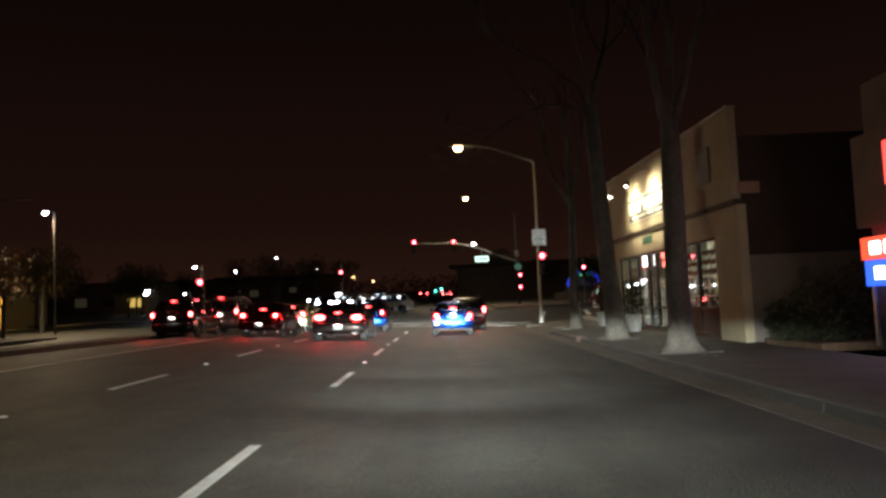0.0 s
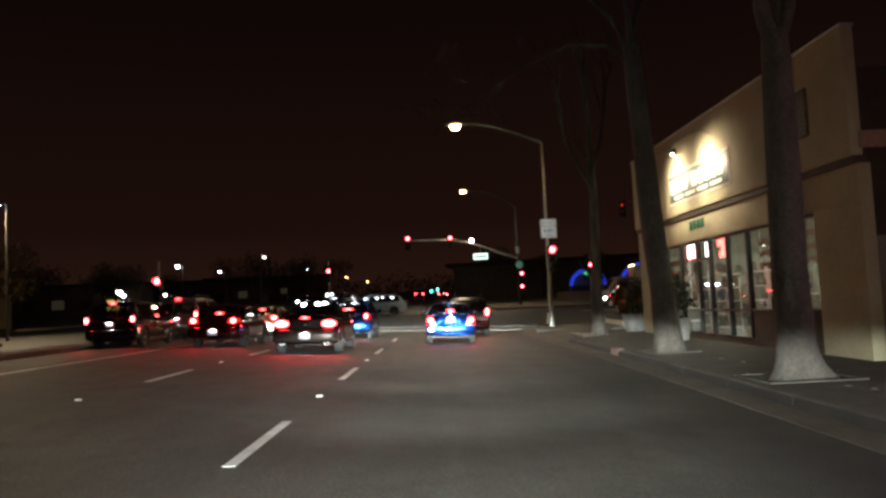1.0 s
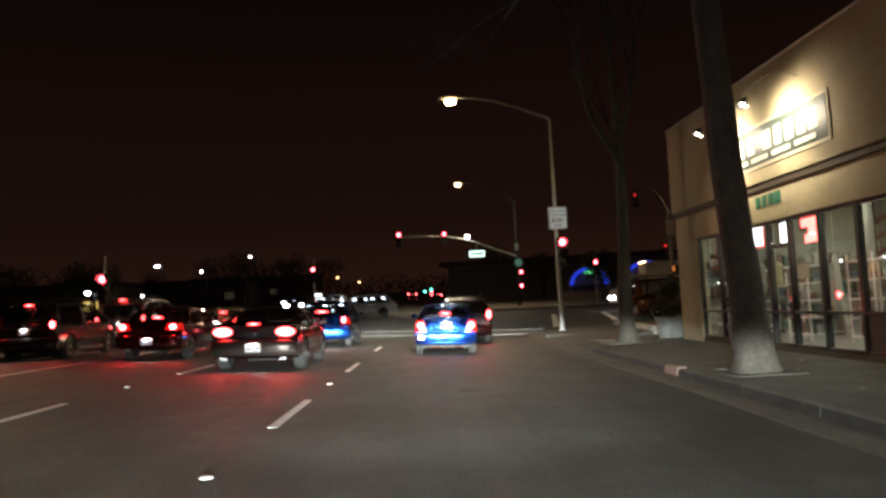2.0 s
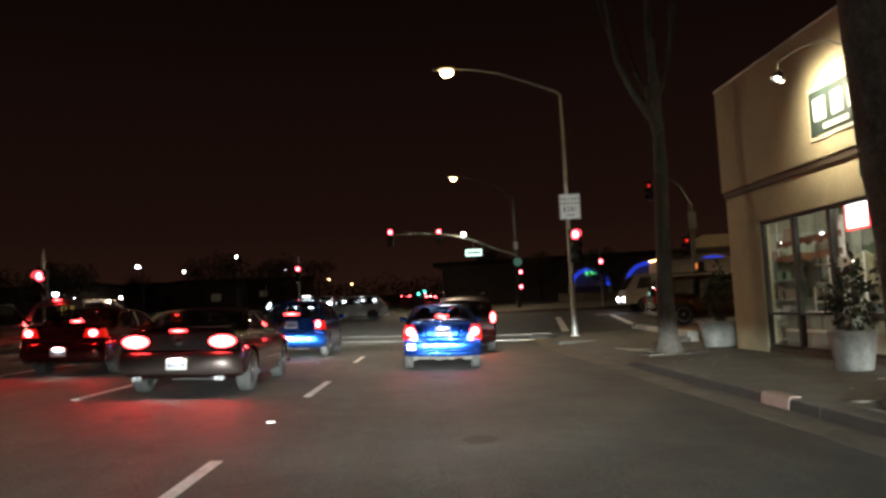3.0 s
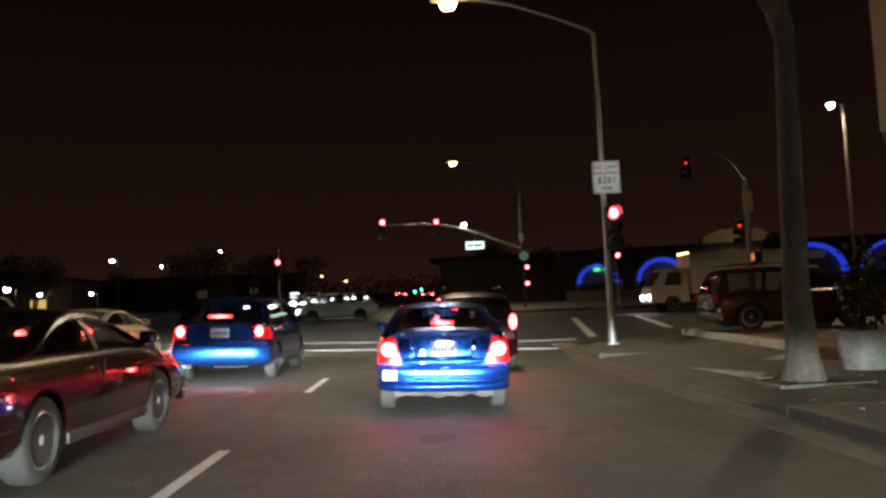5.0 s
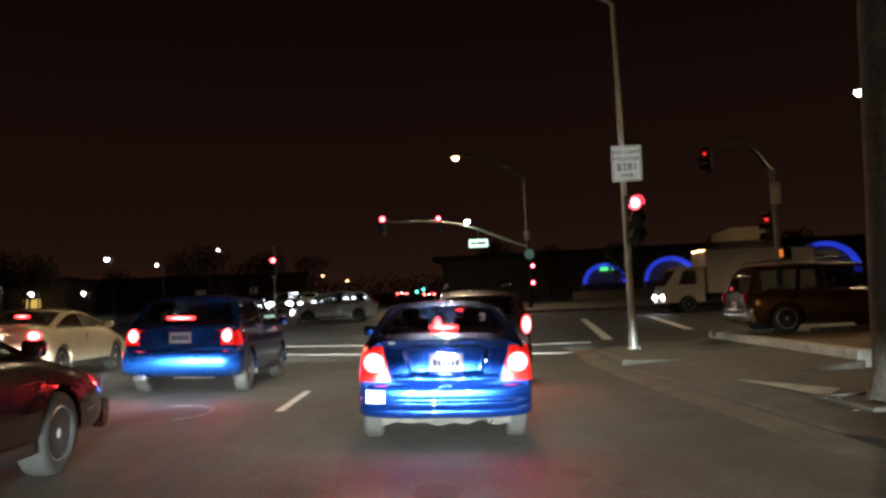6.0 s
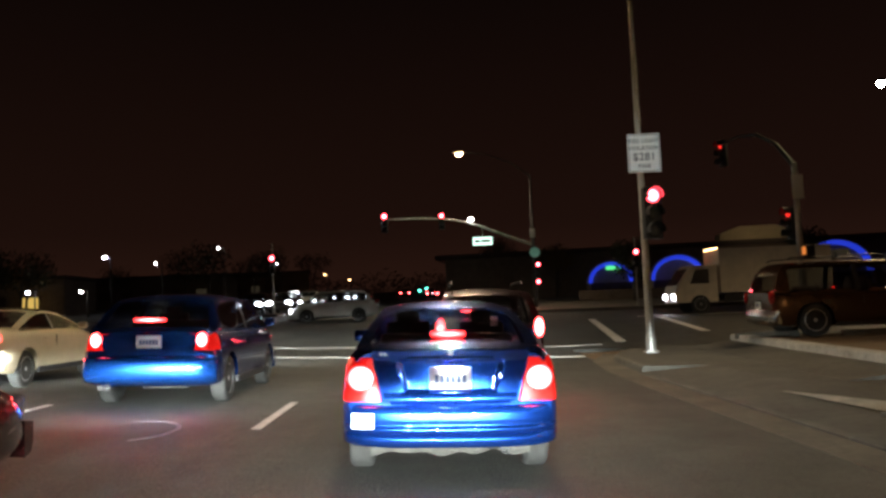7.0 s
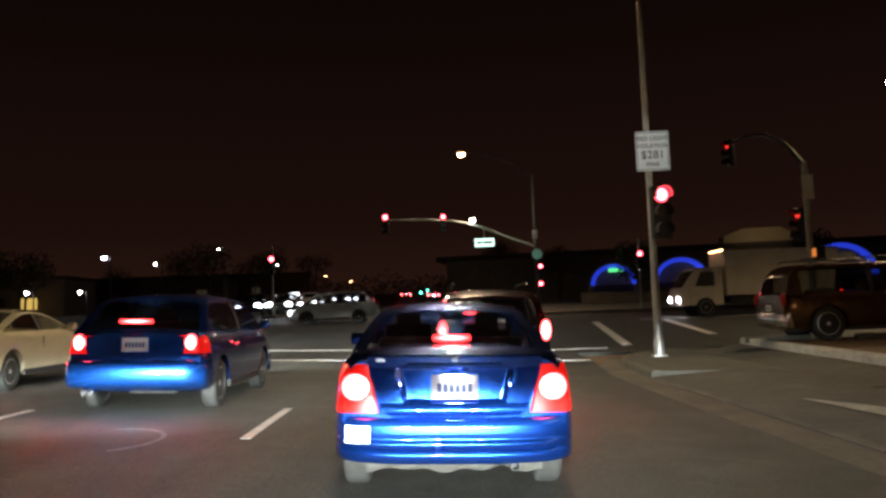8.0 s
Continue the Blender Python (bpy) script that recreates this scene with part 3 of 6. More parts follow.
wallbox("plinth", LX + 0.01, LX + 0.2, WIN0, WIN1, -0.1, SILL, M_TRIM, shop, 0.006)

# glass front: mullions, knee panels, door
MULL = [8.15, 9.75, 11.56, 12.85, 14.07, 15.04, 16.54, 17.92, 19.3]
front = LX + 0.06
for i, my in enumerate(MULL):
    wd = 0.11 if 0 < i < len(MULL) - 1 else 0.08
    wallbox("mullion", front - 0.03, front + 0.08, my - wd / 2, my + wd / 2, SILL, HEAD, M_ALU, shop, 0.006)
for i, (y0, y1) in enumerate(zip(MULL, MULL[1:])):
    a, b = y0 + 0.055, y1 - 0.055
    wallbox("head_rail", front - 0.02, front + 0.07, a, b, HEAD - 0.07, HEAD, M_ALU, shop, 0.004)
    wallbox("sill_rail", front - 0.02, front + 0.07, a, b, SILL, SILL + 0.07, M_ALU, shop, 0.004)
    wallbox("middle_rail", front - 0.02, front + 0.07, a, b, 0.82, 0.87, M_ALU, shop, 0.004)
    if i == 4:
        wallbox("transom_rail", front - 0.02, front + 0.07, a, b, 2.16, 2.22, M_ALU, shop, 0.004)
    if i < 2:
        wallbox("knee_panel", front, front + 0.03, a, b, SILL + 0.07, 0.82, M_TRIM, shop, 0.004, "dark brown panel below the window")
        zs = [(0.87, HEAD - 0.07)]
    elif i == 4:
        zs = [(SILL + 0.07, 0.82), (0.87, 2.16), (2.22, HEAD - 0.07)]
    else:
        zs = [(SILL + 0.07, 0.82), (0.87, HEAD - 0.07)]
    for z0, z1 in zs:
        ob = wallbox("pane", front + 0.02, front + 0.028, a, b, z0, z1, M_GLASS, shop, 0.0)
        ob.visible_shadow = False
part("door_handle", tube([(front - 0.06, 14.20, 0.95), (front - 0.08, 14.20, 1.0), (front - 0.08, 14.20, 1.3), (front - 0.06, 14.20, 1.35)], 0.014), M_CHROME, shop, "vertical chrome door pull")

M_LETTER = mat("pale sign lettering", (0.72, 0.68, 0.55), 0.6, var=0.1)
# unseen fixture added to carry the assumed lot light
part("wall_lamp", loft(bmesh.new(), [[(x_, FAR - 0.02, 3.88), (x_, FAR - 0.02, 4.22), (x_, FAR + 0.1, 4.22), (x_, FAR + 0.2, 4.06), (x_, FAR + 0.12, 3.9)] for x_ in (12.0, 12.4)]), M_LAMP_ORANGE, shop, "assumed boxy orange lamp on the back wall, out of view")

# painted sign board with writing too bright to read
board = root("shop_sign", pose(FX - 0.012, 0, 0), "long dark sign board with pale lettering on the upper wall", "sign")
part("board", rbox((-0.015, 14.22, 4.33), (0.03, 4.66, 0.78), 0.006), mat("dark green sign paint", (0.03, 0.05, 0.045), 0.5, var=0.15), board)
part("frame", rbox((-0.006, 14.22, 4.33), (0.02, 4.8, 0.92), 0.005), mat("pale sign border", (0.6, 0.55, 0.42), 0.6, var=0.1), board)
for k, (yy, wy) in enumerate(((16.2, 0.5), (15.62, 0.42), (15.1, 0.42), (14.3, 0.45), (13.78, 0.36), (13.3, 0.42), (12.82, 0.36), (12.36, 0.4))):
    part("letter_block", rbox((-0.033, yy, 4.38), (0.008, wy * 0.82, 0.38)), M_LETTER, board)
bm = bmesh.new()
for k in range(4):
    box(bm, (-0.033, 15.7 - 1.0 * k, 4.05), (0.008, 0.8, 0.09))
part("small_lettering", bm, mat("pale small lettering", (0.66, 0.62, 0.5), 0.6, var=0.1), board)
bm = bmesh.new()
for k, wy in enumerate((0.2, 0.2, 0.19, 0.3)):
    box(bm, (LX - 0.012, 15.24 - 0.31 * k, 3.12), (0.025, wy, 0.24), 0.004)
tagged(part("number_plates", bm, M_GREEN), "row of dark green number plates on the wall", "sign")

for gx, gy, gz in SIGN_LAMPS:
    gl = root("gooseneck_lamp", pose(0, 0, 0), "grey metal gooseneck lamp lighting the shop sign", "lamp", "gooseneck lamps")
    part("arm", tube([(FX, gy - 0.5, 5.15), (FX - 0.25, gy - 0.42, 5.28), (FX - 0.55, gy - 0.2, 5.22), (gx + 0.02, gy, 5.05), (gx, gy, 4.92)], 0.016), M_STEEL, gl)
    part("shade", lathe([(0.03, 0.17), (0.05, 0.14), (0.10, 0.04), (0.12, 0.0), (0.112, 0.0), (0.09, 0.04), (0.04, 0.12)], 18), M_POLE_DARK, gl, m=pose(gx, gy, gz - 0.02, 0, 25, 0))
    part("bulb", lathe([(0.005, -0.03), (0.035, -0.015), (0.045, 0.02), (0.02, 0.07)], 12), M_TUBE, gl, m=pose(gx, gy, gz - 0.0, 0, 25, 0))

# the courses of the front are sheared down towards the near end to fit the camera's view
for ob in list(shop.children) + list(board.children):
    for v in ob.data.vertices:
        if v.co.z > 1.2:
            v.co.z -= 0.30 * (FAR - v.co.y) / (FAR - NEAR) * (v.co.z - 1.2) / 4.68

# lit signs in the shop window
for y0, z0, wy, hz, m_, lab in ((15.85, 2.48, 0.62, 0.44, M_SIGN_LIT, "white glowing window sign with red rim"), (14.42, 2.42, 0.45, 0.38, M_SIGN_LIT, "small white glowing window sign"),
                                (13.3, 2.52, 0.85, 0.16, M_NEON_RED, "red neon window sign")):
    ws = root("window_sign", pose(front + 0.10, y0, z0), lab, "neon sign", "window signs")
    part("panel", rbox((0, 0, 0), (0.03, wy, hz), 0.008), m_, ws)
    rim = bmesh.new()
    for dy, dz, sy, sz in ((0, hz / 2 + 0.03, wy + 0.1, 0.03), (0, -hz / 2 - 0.03, wy + 0.1, 0.03), (wy / 2 + 0.04, 0, 0.03, hz + 0.03), (-wy / 2 - 0.04, 0, 0.03, hz + 0.03)):
        box(rim, (0, dy, dz), (0.025, sy, sz), 0.006)
    part("rim", rim, M_CHANNEL if m_ is M_SIGN_LIT and wy > 0.5 else M_BLACK, ws)
    if m_ is M_NEON_RED:
        part("lower_tube", rbox((0, 0.0, -0.30), (0.03, 0.6, 0.15), 0.01), M_NEON_RED, ws)
        part("upright_tube", rbox((0, 0.0, -0.15), (0.03, 0.3, 0.15), 0.01), M_NEON_RED, ws)

# inside the shop
inside = root("shop_interior", pose(0, 0, 0), "lit room behind the shop window", "room", kind="structure")
wallbox("floor", LX + 0.25, 14.0, NEAR + 0.55, FAR - 0.4, 0.16, 0.2, M_SHOPFLOOR, inside, 0)
wallbox("ceiling", LX + 0.25, 14.0, NEAR + 0.55, FAR - 0.4, 3.7, 3.75, M_SHOPCEIL, inside, 0)
wallbox("back_wall", 14.0, 14.1, NEAR + 0.55, FAR - 0.4, 0.16, 3.75, M_SHOPWALL, inside, 0)
wallbox("end_wall", LX + 0.25, 14.0, NEAR + 0.52, NEAR + 0.6, 0.16, 3.75, M_SHOPWALL, inside, 0)
wallbox("end_wall", LX + 0.25, 14.0, FAR - 0.45, FAR - 0.36, 0.16, 3.75, M_SHOPWALL, inside, 0)
for lx_ in (10.2, 12.6):
    for ly_ in (8.2, 11.6, 15.0, 18.4):
        cl = root("ceiling_light", pose(lx_, ly_, 3.67), "long fluorescent ceiling light, lit", "ceiling light", "shop ceiling lights")
        part("frame", rbox((0, 0, 0.0), (0.36, 1.3, 0.05), 0.005), M_SIGNWHITE, cl)
        part("diffuser", rbox((0, 0, -0.032), (0.30, 1.22, 0.014), 0.003), M_TUBE, cl)
rng = random.Random(7)


def lerp(a, b, t):
    return a + (b - a) * t


def shelf_unit(x, y, wy, h, rz=0):
    u = root("shelf_unit", pose(x, y, 0.2, 0, 0, rz), "pale shop shelf with rows of boxed goods", "shelf", "shop shelves")
    part("back", rbox((0.2, 0, h / 2), (0.03, wy, h)), M_SHOPCEIL, u)
    n = int(h / 0.42)
    for k in range(n):
        part("board", rbox((0, 0, 0.06 + k * 0.42), (0.4, wy, 0.025), 0.003), M_SHOPCEIL, u)
        yy = -wy / 2 + 0.08
        while yy < wy / 2 - 0.15:
            w_, hh = rng.uniform(0.1, 0.28), rng.uniform(0.14, 0.34)
            part("goods", rbox((-0.05, yy + w_ / 2, 0.075 + k * 0.42 + hh / 2), (0.22, w_ * 0.9, hh), 0.006, 1), rng.choice(SHOP_GOODS), u)
            yy += w_ + rng.uniform(0, 0.08)
    return u


for y_ in (8.0, 9.9, 11.9):
    shelf_unit(13.6, y_, 1.7, 2.2)
shelf_unit(13.6, 17.2, 1.7, 2.0)
shelf_unit(13.6, 19.1, 1.5, 2.0)
for x_ in (9.75, 11.45, 13.0):
    shelf_unit(x_, 20.2, 1.6, 2.35, 90)
shelf_unit(10.9, 17.6, 1.5, 1.25)
shelf_unit(10.6, 10.2, 1.6, 1.35)
counter = root("shop_counter", pose(11.6, 14.2, 0.2), "pale shop counter with a wooden top", "counter")
part("body", rbox((0, 0, 0.45), (0.6, 2.4, 0.9), 0.01), M_SHOPWALL, counter)
part("top", rbox((0, 0, 0.92), (0.7, 2.5, 0.04), 0.008), M_WOOD, counter)
for k, (px, py, pz, wy, hz) in enumerate(((13.96, 14.2, 2.1, 1.3, 0.9), (13.96, 16.0, 1.9, 0.7, 1.0), (13.96, 7.2, 2.3, 0.8, 0.6))):
    po = root("poster", pose(px, py, pz), "framed poster in muted colours on the shop wall", "poster", "shop posters")
    part("frame", rbox((0, 0, 0), (0.02, wy + 0.08, hz + 0.08), 0.004), M_TRIM, po)
    part("sheet", rbox((-0.013, 0, 0), (0.006, wy, hz)), SHOP_GOODS[(k * 2) % 6], po)
# paper notices stuck inside the glass
for y_, z_, wy, hz in ((10.0, 2.35, 0.5, 0.24), (16.2, 1.72, 0.62, 0.16), (18.25, 2.36, 0.42, 0.26), (13.7, 1.62, 0.5, 0.28)):
    tagged(part("window_notice", rbox((front + 0.05, y_, z_), (0.006, wy, hz)), SHOP_GOODS[1] if int(y_ * 10) % 3 else SHOP_GOODS[5]), "paper notice stuck inside the shop window", "notice", "window notices")


def display_rack(x, y, wy, h):
    u = root("display_rack", pose(x, y, 0.2), "white display rack with goods just inside the window", "shelf", "display racks")
    for s in (-1, 1):
        for q in (-0.16, 0.16):
            part("upright", rbox((q, s * wy / 2, h / 2), (0.03, 0.03, h), 0.004), M_SIGNWHITE, u)
    for k in range(int(h / 0.36) + 1):
        z = 0.12 + 0.36 * k
        part("shelf", rbox((0, 0, z), (0.38, wy, 0.03), 0.004), M_SIGNWHITE, u)
        yy = -wy / 2 + 0.1
        while yy < wy / 2 - 0.18 and k < int(h / 0.36):
            w_, hh = rng.uniform(0.08, 0.2), rng.uniform(0.1, 0.26)
            if rng.random() < 0.5:
                part("goods", rbox((0, yy + w_ / 2, z + 0.015 + hh / 2), (0.16, w_ * 0.9, hh), 0.01, 1), rng.choice(SHOP_GOODS), u)
            else:
                part("bottle", lathe([(0.001, 0), (0.04, 0.0), (0.042, hh * 0.6), (0.018, hh * 0.8), (0.016, hh), (0.001, hh)], 10), rng.choice(SHOP_GOODS), u, m=pose(0, yy + w_ / 2, z + 0.015))
            yy += w_ + rng.uniform(0.02, 0.12)
    return u


display_rack(9.65, 18.2, 1.3, 1.75)
display_rack(9.7, 15.7, 1.0, 1.45)
display_rack(9.8, 12.2, 1.0, 1.5)
display_rack(9.9, 13.5, 0.9, 1.7)
display_rack(11.8, 8.6, 1.6, 1.8)
display_rack(11.9, 10.9, 1.4, 1.8)
# wavy cloth swags across the windows
M_SWAG = mat("reddish brown cloth", (0.26, 0.13, 0.085), 0.9, var=0.2, scale=12)
for y0, y1, z_, h_ in ((16.65, 19.2, 2.22, 0.14), (16.65, 19.2, 1.92, 0.13), (8.3, 11.45, 2.34, 0.13), (8.3, 11.45, 2.08, 0.12), (8.3, 11.45, 1.83, 0.11)):
    rows = []
    for k in range(41):
        y_ = lerp(y0, y1, k / 40)
        dz, dx = 0.035 * math.sin(k * 0.9), 0.03 * math.sin(k * 1.9)
        rows.append([(x_, y_, zz) for x_, zz in ((8.95 + dx, z_ - h_ / 2 + dz), (8.96 + dx, z_ - h_ / 2 + dz), (8.96 - dx, z_ + h_ / 2), (8.95 - dx, z_ + h_ / 2))])
    tagged(part("swag", loft(bmesh.new(), rows), M_SWAG), "reddish brown wavy cloth swag inside the window", "swag", "window swags")
    for y_ in (y0 + 0.05, y1 - 0.05):
        tagged(part("cord", tube([(8.955, y_, z_), (8.955, y_, 3.7)], 0.006, 6), M_SIGNWHITE), "thin cord from the shop ceiling", "cord", "swag cords")
# storage crates stacked low behind the glass
M_CRATE = mat("pale translucent crate", (0.20, 0.22, 0.20), 0.45, var=0.12, scale=8)
for k in range(5):
    for q in range(2):
        cr = root("crate", pose(9.15, 16.85 + 0.5 * k, 0.2 + 0.335 * q, 0, 0, rng.uniform(-3, 3)), "pale plastic storage crate with lid behind the glass", "crate", "storage crates")
        part("body", rbox((0, 0, 0.14), (0.36, 0.46, 0.28), 0.03, 2), M_CRATE, cr)
        part("lid", rbox((0, 0, 0.30), (0.39, 0.49, 0.05), 0.012, 2), M_SIGNWHITE, cr, "white crate lid")
# upright strip lights by the far windows
for x_, y_ in ((9.0, 16.76), (10.2, 9.0)):
    sl = root("strip_light", pose(x_, y_, 1.15), "upright fluorescent strip light, lit", "strip light", "strip lights")
    part("back", rbox((0.03, 0, 0.65), (0.03, 0.12, 1.5), 0.006), M_SIGNWHITE, sl)
    part("foot", rbox((0.03, 0, -0.52), (0.03, 0.04, 0.86), 0.004), M_SIGNWHITE, sl)
    part("tube", rbox((0, 0, 0.65), (0.03, 0.07, 1.3), 0.012, 2), M_WIN_LIT, sl, "glowing tube")
for k, (x_, y_) in enumerate(((10.6, 13.0), (11.0, 15.4), (10.4, 18.9))):
    col = root("shop_column", pose(x_, y_, 0.2), "pale round column inside the shop", "column", "shop columns")
    part("shaft", tube([(0, 0, 0), (0, 0, 3.5)], 0.11, 16), M_SHOPCEIL, col)
    part("foot", rbox((0, 0, 0.05), (0.3, 0.3, 0.1), 0.01), M_TRIM, col)


def armchair(x, y, rz):
    c = root("armchair", pose(x, y, 0.2, 0, 0, rz), "dark upholstered waiting chair behind the window", "chair", "waiting chairs")
    part("seat", rbox((0, 0, 0.38), (0.6, 0.6, 0.18), 0.05), M_SEAT, c)
    part("backrest", rbox((-0.26, 0, 0.72), (0.14, 0.6, 0.62), 0.06), M_SEAT, c)
    for s in (-1, 1):
        part("armrest", rbox((0, 0.31 * s, 0.48), (0.56, 0.1, 0.3), 0.03), M_SEAT, c)
        for q in (-1, 1):
            part("leg", rbox((0.24 * q, 0.26 * s, 0.145), (0.05, 0.05, 0.29), 0.005), M_CHROME, c)
    return c


for y_ in (8.5, 9.3, 10.9):
    armchair(9.75, y_, 0)

# long white table under the near windows
table = root("display_table", pose(9.2, 9.95, 0.2), "long narrow table with a white top behind the glass", "table")
part("top", rbox((0, 0, 0.96), (0.34, 2.7, 0.035), 0.008), mat("white laminate", (0.80, 0.80, 0.76), 0.4, var=0.05), table, "white table top")
for x_ in (-0.13, 0.13):
    for y_ in (-1.28, 1.28):
        part("leg", rbox((x_, y_, 0.47), (0.04, 0.04, 0.94), 0.006), M_ALU, table)


def garment(x, y, top, w, h, material, rz):
    """Clothing on a hanger: sloping shoulders, a waist and a wider folded hem, hung on a cord from the ceiling."""
    g = root("hanging_garment", pose(x, y, top, 0, 0, rz), "plain garment on a hanger behind the shop window", "clothing", "hanging garments")
    rows = []
    for k in range(13):
        v = k / 12
        half = w / 2 * float(np.interp(v, (0, 0.08, 0.16, 0.45, 1.0), (0.22, 0.62, 1.0, 0.72, 1.0)))
        ring = []
        for q in range(28):
            a = math.tau * q / 28
            fold = 1 + 0.10 * v * math.sin(7 * a + x * 9)
            ring.append((half * math.cos(a) * fold, 0.06 * math.sin(a) * (0.5 + v) * fold, -h * v))
        rows.append(ring)
    part("cloth", loft(bmesh.new(), rows), material, g)
    part("hanger", tube([(0, 0, 3.7 - top), (0, 0, 0.02), (0.02, 0, -0.02)], 0.006, 6), M_STEEL, g)


rng = random.Random(31)
M_CLOTHS = [mat("hung cloth", c, 0.9, var=0.15, scale=14) for c in ((0.48, 0.44, 0.28), (0.34, 0.33, 0.28), (0.16, 0.17, 0.15), (0.42, 0.40, 0.36), (0.20, 0.13, 0.09))]
for x_, y_ in ((9.55, 10.75), (9.9, 10.35), (10.2, 9.6), (9.7, 11.3), (10.4, 11.9), (10.1, 12.6), (10.6, 13.3), (10.0, 14.9), (10.5, 15.9), (10.2, 17.0), (10.7, 8.6), (11.0, 10.6), (11.3, 12.3), (9.5, 18.9), (9.9, 19.35), (10.3, 18.4), (9.45, 17.35), (11.2, 19.0)):
    garment(x_, y_, rng.uniform(1.75, 2.05), rng.uniform(0.38, 0.5), rng.uniform(0.6, 0.95), M_CLOTHS[rng.randrange(5)], rng.uniform(30, 120))


def leaf_cloud(bm, centre, radii, count, size, seed):
    r = random.Random(seed)
    for _ in range(count):
        while True:
            p = Vector((r.uniform(-1, 1), r.uniform(-1, 1), r.uniform(-1, 1)))
            if 0.25 < p.length < 1:
                break
        n = noise.noise(p * 2.3 + Vector((seed, 0, 0)))
        p *= 1 + 0.35 * n
        c = Vector((centre[0] + p.x * radii[0], centre[1] + p.y * radii[1], centre[2] + p.z * radii[2]))
        d = Vector((r.uniform(-1, 1), r.uniform(-1, 1), r.uniform(-1, 1))).normalized()
        u = d.orthogonal().normalized()
        w = d.cross(u)
        k = size * r.uniform(0.6, 1.4)
        q = [c + u * k, c + w * k * 0.5, c - u * k, c - w * k * 0.5]
        bm.faces.new([bm.verts.new(v) for v in q])
    return bm


def planter(x, y, r, h, tall):
    p = root("planter", pose(x, y, 0.135 + SIDE), "tapered concrete plant pot with a leafy shrub on the pavement", "planter", "plant pots")
    part("pot", lathe([(r * 0.72, 0), (r * 0.76, 0.02), (r * 0.96, h - 0.08), (r, h - 0.07), (r, h), (r * 0.88, h), (r * 0.84, h - 0.06), (r * 0.3, h - 0.07)], 24), M_TERRA, p)
    part("soil", lathe([(r * 0.83, h - 0.07), (r * 0.4, h - 0.05), (0.01, h - 0.045)], 20), M_DIRT, p)
    part("stem", tube([(0, 0, h - 0.07), (0.03, 0.02, h + 0.3), (0, 0.05, h + tall)], [0.02, 0.015, 0.01]), M_BARK, p)
    part("foliage", leaf_cloud(bmesh.new(), (0, 0, h + tall * 0.85), (0.40, 0.40, tall * 0.9), int(700 * tall), 0.06, 5), M_LEAF, p)
    return p


planter(7.98, 14.75, 0.34, 0.58, 0.6)
planter(8.62, 21.9, 0.48, 0.6, 0.75)
ob = root("hanging_sign", pose(8.80, 6.47, 3.66), "small pale wooden sign on the side wall", "sign")
part("board", rbox((0.16, 0, 0), (0.5, 0.04, 0.28), 0.006), M_WOOD, ob)
part("bracket", rbox((0.16, 0.055, 0.1), (0.46, 0.07, 0.03), 0.004), M_ALU, ob)

# neighbouring shop with backlit signs
nb = root("neighbour_shop", pose(0, 0, 0), "grey stucco shop with red and blue backlit signs", "building")
wallbox("wall", 10.15, 18, -30, 3.5, 0, 5.2, M_STUCCO_GREY, nb, 0.01)
wallbox("fascia", 9.92, 10.148, -30, 3.62, 2.35, 4.15, M_STUCCO_GREY, nb, 0.02, "projecting grey fascia")
wallbox("red_panel", 9.80, 9.91, -1.5, 3.3, 1.72, 2.14, M_SIGN_RED, nb, 0.01, "red backlit sign panel")
wallbox("blue_panel", 9.80, 9.91, -1.5, 3.2, 1.22, 1.70, M_SIGN_BLUE, nb, 0.01, "blue backlit sign panel")
for k in range(4):
    part("panel_letter", rbox((9.79, 2.78 - 0.5 * k, 1.93), (0.012, 0.36, 0.24), 0.003), M_SIGN_LIT, nb, "white glowing letter shape")
    part("panel_letter", rbox((9.79, 2.68 - 0.5 * k, 1.46), (0.012, 0.34, 0.24), 0.003), M_SIGN_LIT, nb, "white glowing letter shape")
for k in range(3):
    bm = bmesh.new()
    box(bm, (9.86, 2.25 - 0.9 * k, 3.45), (0.1, 0.12, 0.8), 0.02, 2, Matrix.Rotation(0, 3, "X"))
    box(bm, (9.86, 1.95 - 0.9 * k, 3.45), (0.1, 0.12, 0.8), 0.02, 2)
    box(bm, (9.86, 2.1 - 0.9 * k, 3.4), (0.1, 0.3, 0.1), 0.02, 2)
    part("channel_letter", bm, M_CHANNEL, nb, "red glowing letter shape")
for k in range(2):
    wallbox("post", 9.84, 9.90, 3.0 - 3.5 * k, 3.1 - 3.5 * k, 0.1, 1.22, M_STEEL, nb, 0.005)

# hedge in front of the side wall
hb = root("hedge", pose(0, 0, 0.12), "dark unkempt hedge beside the shop wall", "bush")
for k, (x_, y_, rx, rz_) in enumerate(((9.0, 5.15, 0.4, 0.45), (9.6, 4.95, 0.6, 0.75), (10.3, 4.6, 0.65, 0.85), (9.75, 4.2, 0.5, 0.35), (9.15, 4.9, 0.35, 0.3))):
    part("foliage", leaf_cloud(bmesh.new(), (x_, y_, rz_), (rx, rx * 0.8, rz_), 900, 0.05, 20 + k), M_BUSH, hb)
    part("stem", tube([(x_, y_, 0), (x_ + 0.05, y_, rz_)], [0.03, 0.015], 7), M_BARK, hb)
tagged(part("planting_strip", slab([(8.95, 3.4), (11.0, 3.4), (11.0, 5.85), (8.86, 5.85)], 0.0, 0.15), M_DIRT), "strip of bare soil under the hedge", "soil", kind="structure")


